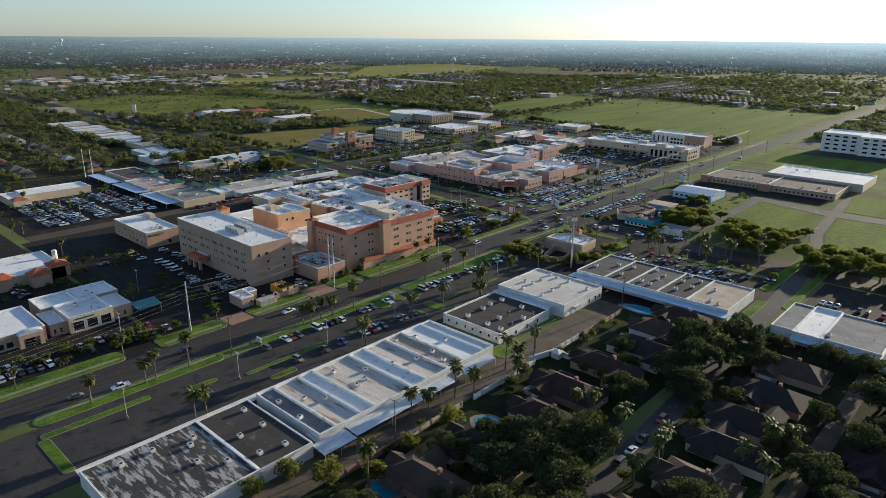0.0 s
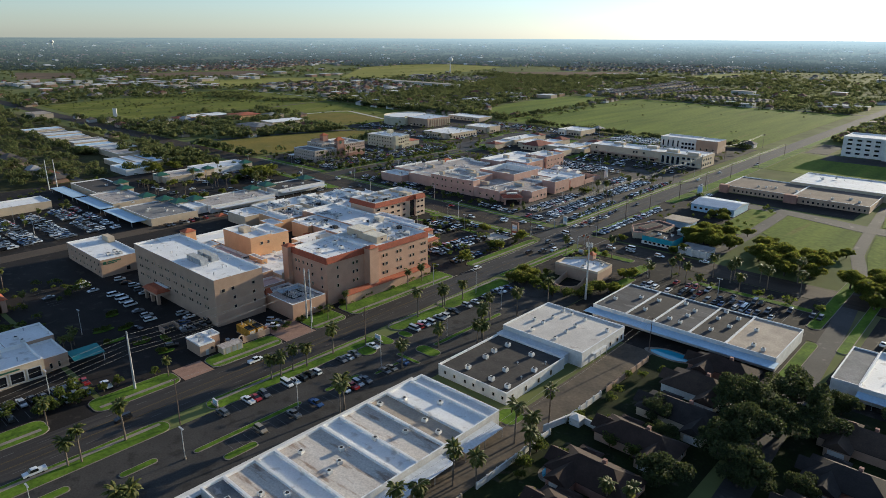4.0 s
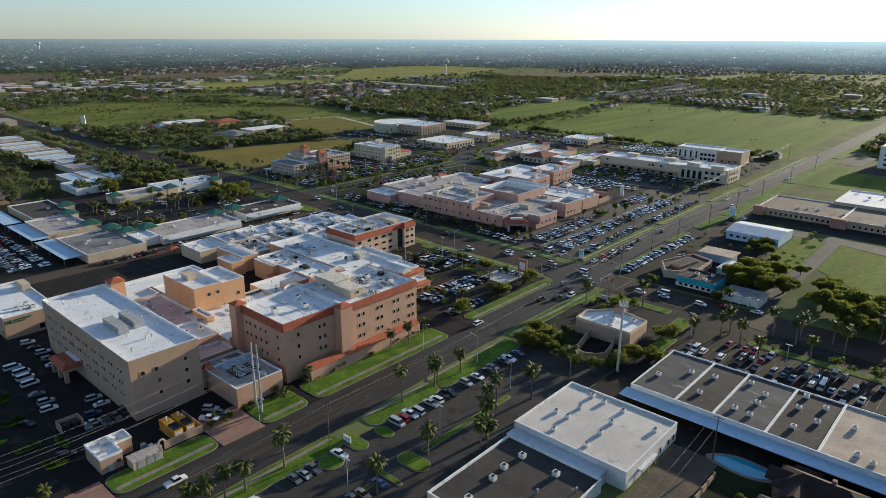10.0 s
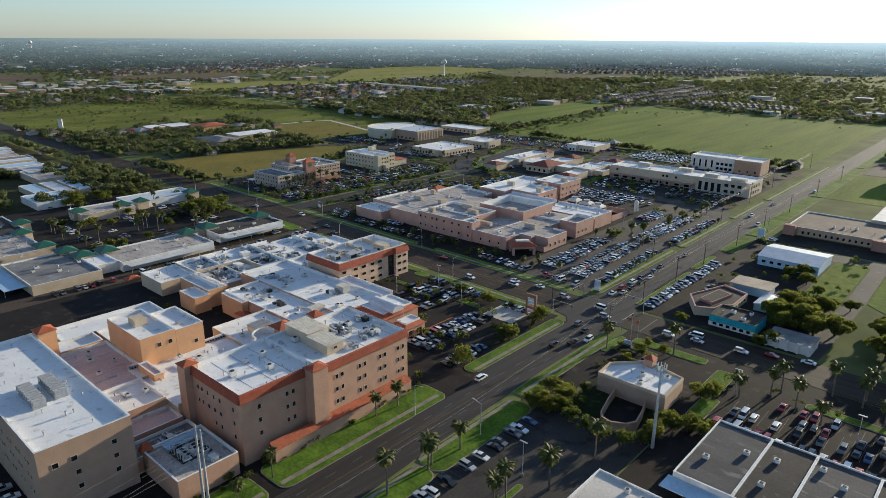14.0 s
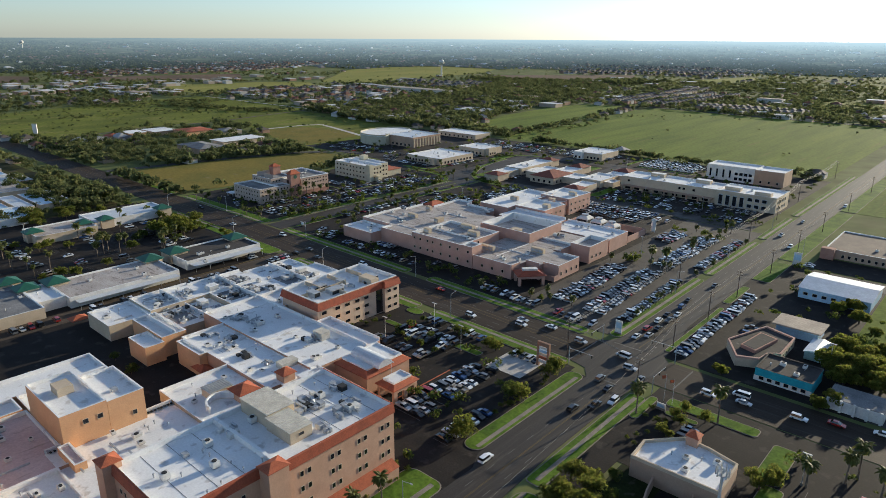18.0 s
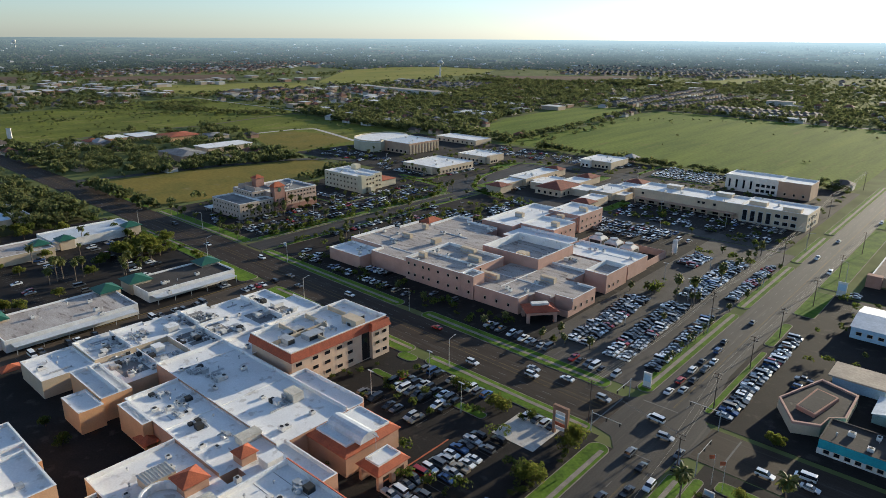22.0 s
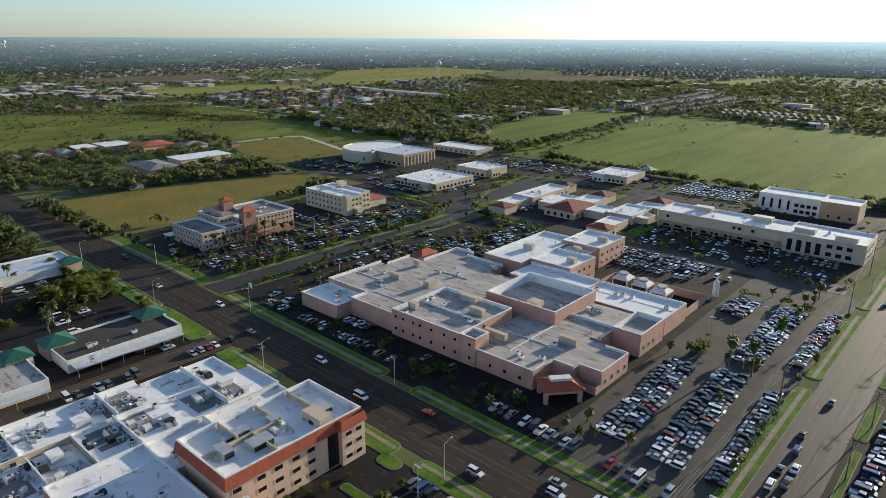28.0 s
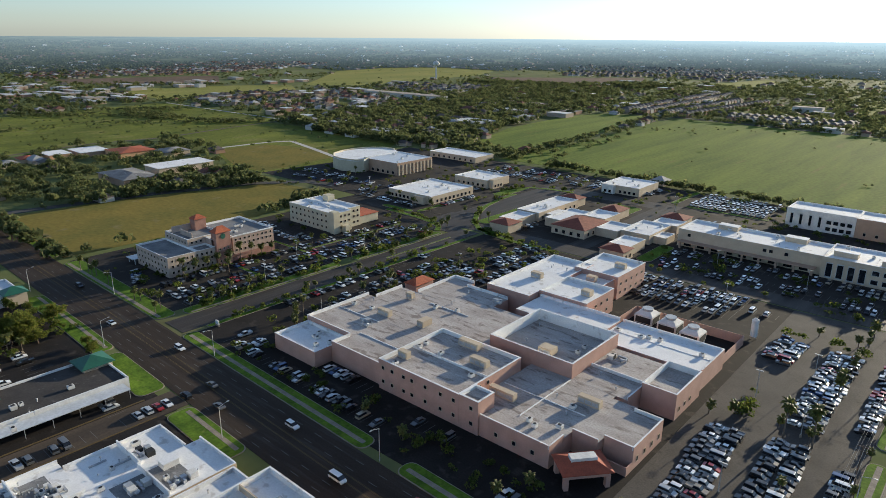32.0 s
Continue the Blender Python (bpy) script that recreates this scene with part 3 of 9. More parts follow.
lawn([(13.2, 18.6, -75, -17), (18.8, 21.6, -30, -14.4), (24, 51, -16.4, -11.4), (26, 36, -21.5, -19.2), (55.6, 62, -35.4, -16), (58.6, 64, -51, -36), (84, 134, -23.4, -19.4)], walk=[(15.2, 16.5, -73, -19)], r=1.3)
lawn([(140.2, 144.6, -88, -53), (136, 141.4, -40, 30), (150.2, 154, -56, 40), (86.4, 94.5, -172.5, -164.5)])
lawn([(8.4, 10.6, 18, 72), (7, 10.6, 78, 104), (6.8, 15, 116, 150), (6.8, 16, 156, 280), (6.8, 16, 286, 420), (6.8, 14, 430, 780)], r=1.5)


def ribbon(pts, w):
    """A curved strip of grass with a kerb along a line of points."""
    g = thing("grass_verge", "curved green grass verge beside a plaza road", "grass verge", kind="structure")
    for name, material, half, z in (("kerb", CONCRETE, w / 2, 0.15), ("grass", GRASS, w / 2 - 0.25, 0.19)):
        edge = []
        for i, (x, y) in enumerate(pts):
            xa, ya = pts[max(i - 1, 0)]
            xb, yb = pts[min(i + 1, len(pts) - 1)]
            d = math.hypot(xb - xa, yb - ya)
            edge.append((-(yb - ya) / d * half, (xb - xa) / d * half))
        m = Mesh()
        for (p, n), (q, o) in zip(zip(pts, edge), zip(pts[1:], edge[1:])):
            m.prism([(p[0] - n[0], p[1] - n[1]), (q[0] - o[0], q[1] - o[1]), (q[0] + o[0], q[1] + o[1]), (p[0] + n[0], p[1] + n[1])], -0.2, z)
        part(name, m, material, g)


VERGES = [[(-264, 290), (-262, 268), (-257.5, 248), (-249, 228), (-238, 212), (-227, 203), (-214, 198.4)], [(-243, 184), (-248, 191), (-258, 195.5), (-274, 198), (-300, 199)], [(-277, 290), (-275, 304), (-268, 314), (-254, 319.5), (-236, 322)], [(-219, 199), (-200, 196.6), (-176, 196.4)]]
for line in VERGES:
    ribbon(line, 3.6)
pad("field", [(57, 72, 72, 150)], FIELD, "rough grass behind the small shops", "field", 0.03)
lawn([(-19.5, -17, -140, -96), (-58, -38, -30, -26.5), (-84, -70, -32, -29)], "narrow planted bed between parked cars", r=1.2)
pad("yards", [(103, 144, -420, -100), (154, 420, -420, -96), (154, 420, -8, 60)], YARD, "mown yards of a residential block, tree shade in their colour", "yard", 0.012)
pad("parking_lot", [(153.5, 240, -95.98, -56.02)], LOT, "dark asphalt yard behind the shops", "parking lot", 0.014)
pad("alley", [(188, 193, -420, -96)], DIRT, "unpaved back alley between gardens", "alley", 0.03)


# ---- large buildings ----
def hospital():
    b = thing("hospital_building", "four-storey peach stucco hospital with terracotta band and white roof", "hospital")
    H = 20.2
    block(b, -40, -15.2, -152, -128, H, STUCCO, WHITE_ROOF, par=1.2)
    block(b, -40, -12.8, -127.9, -95, H, STUCCO, WHITE_ROOF, par=1.2)
    for (xa, ya), (xb, yb), (nx, ny) in (((-40, -152), (-15.2, -152), (0, -1)), ((-15.2, -152), (-15.2, -132), (1, 0)), ((-12.8, -127), (-12.8, -95), (1, 0)), ((-12.8, -95), (-40, -95), (0, 1))):
        prof = [(0.42, H - 2.2), (0.06, H + 0.12), (-0.36, H + 0.3), (-0.36, H + 0.12), (0.02, H - 0.1), (0.02, H - 2.2)]
        k = len(prof)
        part("roof_band", Mesh().add([(x + nx * d, y + ny * d, z) for x, y in ((xa, ya), (xb, yb)) for d, z in prof], [tuple(range(k))[::-1], tuple(range(k, 2 * k))] + [(i, (i + 1) % k, k + (i + 1) % k, k + i) for i in range(k)]), RED_TILE, b, "steep brick-red tile band over the parapet")
    part("corner_tower", Mesh().box(-15.4, -11.4, -132, -127, 0, H + 0.4), STUCCO, b)
    part("tower_cap", Mesh().hip(-15.4, -11.4, -132, -127, H + 0.5, H + 1.4, 0.3), TERRACOTTA, b)
    part("corner_tower", Mesh().box(-43, -39, -154, -150, 0, H + 0.4), STUCCO, b)
    part("tower_cap", Mesh().hip(-43, -39, -154, -150, H + 0.5, H + 1.6, 0.3), TERRACOTTA, b)
    part("base_wall", Mesh().box(-12.8, -10.2, -146, -96, 0, 4.0), STUCCO, b)
    part("base_roof_band", Mesh().add([(-12.8, -146, 5.2), (-9.9, -146, 4.0), (-9.9, -96, 4.0), (-12.8, -96, 5.2), (-12.8, -146, 4.0), (-12.8, -96, 4.0)], [(0, 1, 2, 3), (0, 4, 1), (3, 2, 5), (4, 5, 2, 1)]), TERRACOTTA, b, "terracotta lean-to tile strip")
    for y in (-123, -114.5, -106.5, -99):
        windows(b, "+x", -12.8, (y, y + 2.0), (7.5, 11.4, 15.3), 1.1, 1.5)
    windows(b, "+x", -15.2, (-146.5,), (7.5, 11.4, 15.3), 1.1, 1.5)
    windows(b, "+x", -15.2, (-138, -136), (7.5, 11.4, 15.3), 1.1, 1.5)
    windows(b, "-y", -152, (-36, -34, -31, -28, -25, -18.5), (11.4, 15.3), 1.1, 1.5)
    windows(b, "-y", -152, (-28, -25, -18.5), (7.5,), 1.1, 1.5)
    for x0, x1, y0, y1, z in ((-39.3, -28, -121, -113.5, H + 2.4), (-27.9, -18.5, -121.5, -115.5, H + 1.9)):
        pent = part("penthouse", Mesh().box(x0, x1, y0, y1, H - 1.2, z), CREAM_WALL, b, "cream rooftop plant room")
        ribs = Mesh().corrugated(x0 - 0.2, x1 + 0.2, y0 - 0.2, y1 + 0.2, z + 0.1)
        part("ribbed_roof", ribs, RIBBED, pent, "weathered ribbed metal roof")
    window(b, -18.5, -118.5, H + 0.6, 1.6, 0.9, "+x")
    part("access_hatch", Mesh().box(-33, -31.6, -140, -138.6, H - 1.2, H - 0.3), METAL, b)
    seam = Mesh()
    for y in (-146, -140, -134):
        seam.box(-39.6, -15.6, y, y + 0.12, H - 1.2, H - 1.17)
    for y in (-110, -104, -99):
        seam.box(-39.6, -13.2, y, y + 0.12, H - 1.2, H - 1.17)
    part("membrane_seam", seam, GREY_ROOF, b)
    return b


def wing_tan():
    b = thing("hospital_wing", "four-storey tan stucco hospital wing with white flat roof", "hospital")
    block(b, -97, -29, -194, -173, 19, TAN_WALL, WHITE_ROOF, par=0.9)
    part("corner_tower", Mesh().box(-96, -91, -173, -168, 0, 20.5), ORANGE_WALL, b)
    part("tower_cap", Mesh().hip(-96, -91, -173, -168, 20.6, 22, 0.3), TERRACOTTA, b)
    for i in range(10):
        windows(b, "-y", -194, (-93 + i * 6.2, -91 + i * 6.2), (6.2, 10, 13.8), 1.1, 1.4)
    windows(b, "+x", -29, (-190.5, -186.5), (14.0,), 1.5, 1.5)
    windows(b, "+x", -29, (-186, -177.5), (10.2, 6.4), 1.3, 1.4)
    windows(b, "+x", -29, (-177.5,), (14.0,), 1.3, 1.4)
    canopy = Mesh().box(-79, -67, -199.6, -194.02, 3.6, 5.0)
    for x in (-79, -73.6, -68.2):
        canopy.box(x, x + 1.2, -199.6, -198.4, 0, 3.6)
    part("entrance_canopy", canopy, TAN_WALL, b, "arched tan entrance porch")
    part("canopy_cap", Mesh().skirt(-79.5, -66.5, -200.1, -194.02, 5.0, 6.2, 1.6), TERRACOTTA, b)
    part("canopy_deck", Mesh().box(-77.9, -68.1, -198.5, -194.05, 5.8, 6.1), WHITE_ROOF, b)
    return b


def wing_orange():
    b = thing("hospital_wing", "orange stucco mid-rise hospital wing with stepped roof", "hospital")
    block(b, -97, -73, -151, -139.6, 16.8, ORANGE_WALL, WHITE_ROOF, par=0.9)
    block(b, -92, -73.1, -139.5, -130, 16.2, ORANGE_WALL, WHITE_ROOF, par=0.9)
    block(b, -72.9, -62, -152.6, -149.8, 9.3, ORANGE_WALL, PINK_ROOF, par=0.5)
    block(b, -109, -97.1, -150.9, -126, 8.5, ORANGE_WALL, WHITE_ROOF, par=0.9)
    windows(b, "+x", -73, (-145.2, -141.6), (13.2,), 1.5, 1.5)
    windows(b, "+x", -73.1, (-133,), (10.4,), 1.3, 1.4)
    part("plant_box", Mesh().box(-90, -85, -147, -143, 15.9, 18.2), CREAM_WALL, b)
    part("access_hatch", Mesh().box(-80, -78.4, -136, -134.4, 15.2, 16.2), METAL, b)
    block(b, -122, -109.2, -162, -126, 8.5, ORANGE_WALL, WHITE_ROOF, par=1.0)
    block(b, -109, -100.2, -168, -152, 8.5, ORANGE_WALL, WHITE_ROOF, par=1.0)
    return b


def wing_low():
    b = thing("hospital_wing", "low hospital wings joined under stepped white roofs", "hospital")
    block(b, -100, -66, -172.9, -151.2, 8, STUCCO, PINK_ROOF, par=1.1)
    block(b, -65.8, -50, -172.9, -155, 8, STUCCO, WHITE_ROOF, par=0.9)
    block(b, -49.8, -41, -172.9, -155, 5.4, STUCCO, PINK_ROOF)
    block(b, -32, -13.6, -170.5, -154.5, 6.4, STUCCO, WORN_ROOF)
    part("equipment_pit", Mesh().box(-27, -20, -166, -158, 5.6, 6.0), TAR, b, "dark sunken plant deck")
    frame_bars = Mesh()
    for i in range(5):
        frame_bars.box(-26.6 + i * 1.55, -26.45 + i * 1.55, -165.6, -158.4, 8.0, 8.2).box(-26.6 + i * 1.55, -26.4 + i * 1.55, -165.6, -165.4, 6.0, 8.0).box(-26.6 + i * 1.55, -26.4 + i * 1.55, -158.6, -158.4, 6.0, 8.0)
    part("steel_frame", frame_bars, STEEL, b, "open steel frame over the plant deck")
    part("tile_strip", Mesh().skirt(-33, -30.8, -171.2, -168, 6.3, 8.4, 0.8), TERRACOTTA, b)
    part("roof_panel", Mesh().corrugated(-31.4, -27.6, -166, -156, 6.2), BLUE_METAL, b, "ribbed grey-blue roof panel")
    block(b, -40, -32.2, -172.8, -154.2, 4.5, STUCCO, GREY_ROOF)
    block(b, -75.8, -43.2, -154.8, -122, 8.2, CREAM_WALL, WHITE_ROOF, par=1.05, sides="we")
    block(b, -83, -58, -121.8, -100, 8.18, CREAM_WALL, WHITE_ROOF, par=1.05, sides="ws")
    block(b, -57.8, -40.2, -121.8, -95, 8.2, CREAM_WALL, WHITE_ROOF, par=1.05, sides="")
    block(b, -112, -62, -99.8, -84, 8.14, STUCCO, WHITE_ROOF, par=1.05, sides="ws")
    block(b, -126, -62, -83.8, -60.2, 8.12, STUCCO, WHITE_ROOF, par=1.05, sides="wsn")
    block(b, -88.8, -62, -60, -54, 8.1, STUCCO, WHITE_ROOF, par=1.05, sides="wn")
    block(b, -61.8, -41, -94.8, -81, 8.16, STUCCO, WHITE_ROOF, par=1.05, sides="en")
    block(b, -163, -144, -111, -95.2, 6, CREAM_WALL, WHITE_ROOF)
    block(b, -128, -115.5, -111, -104.2, 6.8, ORANGE_WALL, WHITE_ROOF)
    block(b, -140.5, -117.5, -104, -95.2, 7.6, ORANGE_WALL, WHITE_ROOF, par=1.05)
    block(b, -110, -95, -102.6, -100, 8.2, ORANGE_WALL, WHITE_ROOF, par=1.05)
    block(b, -163.4, -145, -95, -71, 6.8, CREAM_WALL, WHITE_ROOF, par=1.05, sides="wse")
    block(b, -144.8, -126.2, -95, -71, 5.6, CREAM_WALL, WHITE_ROOF, sides="s")
    block(b, -163, -146, -70.8, -46, 6.4, CREAM_WALL, WHITE_ROOF, par=0.9, sides="w")
    block(b, -145.8, -127, -70.8, -46, 7.0, CREAM_WALL, WHITE_ROOF, par=0.9, sides="wes")
    block(b, -160, -146.2, -45.8, -21, 6, CREAM_WALL, WHITE_ROOF, sides="wn")
    block(b, -146, -129, -45.8, -17, 6.5, CREAM_WALL, WHITE_ROOF, sides="en")
    block(b, -126.8, -110.2, -60, -19, 7.6, CREAM_WALL, WHITE_ROOF, par=1.05)
    # entrance pavilion with tile skirts and a vaulted skylight
    part("pavilion", Mesh().box(-62, -46.5, -74, -55.5, 0, 6.0), STUCCO, b)
    part("pavilion_roof", Mesh().skirt(-62.5, -46, -74.5, -55, 6.1, 7.5, 2.4), TERRACOTTA, b, "terracotta tile skirt")
    part("pavilion_deck", Mesh().ring(-60.3, -48.2, -72.3, -57.2, 7.3, 8.0, 0.3).box(-60, -48.5, -72, -57.5, 7.3, 7.6), WHITE_ROOF, b)
    v = Mesh()
    for i in range(8):
        a0, a1 = math.pi * i / 8, math.pi * (i + 1) / 8
        v.add([(-59.5, -66.5 + 3 * math.cos(a0), 7.6 + 2.4 * math.sin(a0)), (-46, -66.5 + 3 * math.cos(a0), 7.6 + 2.4 * math.sin(a0)), (-46, -66.5 + 3 * math.cos(a1), 7.6 + 2.4 * math.sin(a1)), (-59.5, -66.5 + 3 * math.cos(a1), 7.6 + 2.4 * math.sin(a1))], [(0, 1, 2, 3)])
    v.add([(-46, -66.5 + 3 * math.cos(math.pi * i / 8), 7.6 + 2.4 * math.sin(math.pi * i / 8)) for i in range(9)], [tuple(range(9))])
    part("vaulted_skylight", v, METAL_ROOF, b, "ribbed pale vaulted skylight")
    part("porte_cochere", Mesh().box(-44, -43, -72, -62, 0, 4.6).box(-37.6, -36.6, -72, -62, 3.4, 4.6).box(-37.6, -36.6, -72, -70.6, 0, 3.4).box(-37.6, -36.6, -63.4, -62, 0, 3.4).box(-37.6, -36.6, -67.7, -66.3, 0, 3.4).box(-43, -37.6, -72, -71, 3.4, 4.6).box(-43, -37.6, -63, -62, 3.4, 4.6), STUCCO, b, "arched drive-under porch")
    part("porte_roof", Mesh().skirt(-44.6, -36.1, -72.6, -61.4, 4.7, 5.9, 2.0), TERRACOTTA, b)
    part("porte_deck", Mesh().ring(-42.8, -37.9, -70.8, -63.2, 5.7, 6.4, 0.3).box(-42.5, -38.2, -70.5, -63.5, 5.7, 6.0), WHITE_ROOF, b)
    for x0, x1, y0, y1 in ((-66.5, -60.5, -109, -103), (-65, -61, -94, -90), (-116, -113.5, -30, -27.5)):
        part("roof_turret", Mesh().box(x0, x1, y0, y1, 6.8, 9.6), STUCCO, b)
        part("turret_cap", Mesh().hip(x0, x1, y0, y1, 9.7, 11.4, 0.5), TERRACOTTA, b)
    for x0, x1, y0, y1, z in ((-52, -46.5, -105, -97, 10.2), (-73, -68, -114, -107, 9.6)):
        pr = part("plant_room", Mesh().box(x0, x1, y0, y1, 7.2, z), CREAM_WALL, b)
        ribs = Mesh().corrugated(x0 - 0.2, x1 + 0.2, y0 - 0.2, y1 + 0.2, z + 0.1, along="x")
        part("ribbed_roof", ribs, RIBBED, pr, "weathered ribbed metal roof")
    for x0, x1, y0, y1, z in ((-112, -58, -84.15, -83.7, 7.4), (-90, -62.4, -60.25, -59.75, 7.5), (-118.2, -117.8, -83, -61, 7.35), (-90.2, -89.8, -99, -61, 7.3), (-154.2, -153.8, -94, -72, 6.0), (-136, -135.6, -70, -47, 6.4)):
        part("roof_joint", Mesh().box(x0, x1, y0, y1, 6.0, z), WHITE_ROOF, b, "raised white roof joint")
    part("curved_screen", Mesh().prism([(-62 + 6 * math.cos(a), -113 + 5 * math.sin(a)) for a in [math.pi * (0.5 + i / 10) for i in range(11)]] + [(-62 + 5.4 * math.cos(a), -113 + 4.4 * math.sin(a)) for a in [math.pi * (1.5 - i / 10) for i in range(11)]], 7.4, 9.4), WHITE_ROOF, b, "curved white roof screen wall")
    part("tile_awning", Mesh().hip(-98, -92, -104, -100, 3.6, 4.8, 0.4), TERRACOTTA, b)
    part("tile_awning", Mesh().hip(-170, -165, -116, -110, 3.0, 4.4, 0.3), TERRACOTTA, b)
    # walls added so that shadow bands fall across the podium roofs
    for x0, x1, y, z in ((-162.6, -145.8, -83, 7.6), (-144, -127, -82, 6.6), (-162.4, -146.6, -58, 7.5), (-145.2, -127.6, -60, 8.1), (-159.4, -146.8, -33, 7.2), (-145.4, -129.6, -34, 7.7), (-126.2, -110.8, -44, 8.7), (-140, -118, -99, 8.4)):
        part("screen_wall", Mesh().box(x0, x1, y, y + 0.35, 4.6, z), WHITE_ROOF, b, "white rooftop wall added to throw shadow")
    # plain boxes added only to cast shadows over the podium
    for x0, x1, y0, y1, z in ((-142, -138, -78, -75, 6.9), (-153, -149.5, -68, -64, 7.4), (-143, -140, -30, -26, 7.4), (-58.5, -54.6, -91, -86.6, 9.6)):
        part("roof_house", Mesh().box(x0, x1, y0, y1, 4.6, z), WHITE_WALL, b)
        part("house_coping", Mesh().box(x0 - 0.15, x1 + 0.15, y0 - 0.15, y1 + 0.15, z + 0.004, z + 0.2), WHITE_ROOF, b)
    for x0, x1, y0, y1, z in ((-162, -150, -90, -80, 5.72), (-142, -130, -92, -84, 4.92), (-144, -133, -68, -52, 6.12), (-160, -148, -60, -50, 5.52), (-143, -132, -42, -26, 5.82)):
        part("plant_deck", Mesh().box(x0, x1, y0, y1, z - 0.3, z), GREY_ROOF, b, "grey walkway pads under the roof plant")
    return b


def tower_three():
    b = thing("medical_tower", "three-storey cream office tower with red tile roof band", "office building")
    block(b, -113, -91, -57.6, -17.6, 13.6, TOWER_WALL, WHITE_ROOF, par=1.5)
    band = Mesh().frame_of(-113, -91, -57.6, -17.6, [(-0.7, 10.5), (-0.08, 13.3), (-0.02, 13.3), (-0.02, 10.5)])
    part("stair_head", Mesh().box(-100, -92.5, -30, -26, 12.1, 14.6), CREAM_WALL, b)
    for x0, x1, y in ((-112.5, -103, -47), (-102, -91.5, -43.5), (-112.5, -101, -36), (-112.5, -103, -26)):
        part("screen_wall", Mesh().box(x0, x1, y, y + 0.35, 12.1, 13.7), CREAM_WALL, b)
    part("screen_wall", Mesh().box(-102.4, -102, -57.2, -36, 12.1, 13.5), CREAM_WALL, b)
    part("end_pavilion", Mesh().box(-91, -89.6, -25.4, -17.6, 0, 10.6), TOWER_WALL, b)
    part("pavilion_band", Mesh().frame_of(-92, -89.6, -25.4, -17.6, [(-0.6, 10.6), (-0.02, 13.2), (0.1, 13.2), (0.1, 10.6)]), RED_TILE, b, "stepped red tile band")
    part("glazed_strip", Mesh().box(-91, -90.9, -29, -25.6, 0.4, 12.2), GLASS, b, "dark glazed stair strip")
    part("roof_band", band, RED_TILE, b, "red tile mansard band")
    for y in (-55, -48.6, -43.8, -38.8, -34.2):
        windows(b, "+x", -91, (y,), (2.2, 5.6, 8.9), 2.7, 1.4, TOWER_WALL)
    for y in (-23.2, -19.8):
        windows(b, "+x", -89.6, (y,), (2.2, 5.6, 8.9), 2.4, 1.4, TOWER_WALL)
    return b


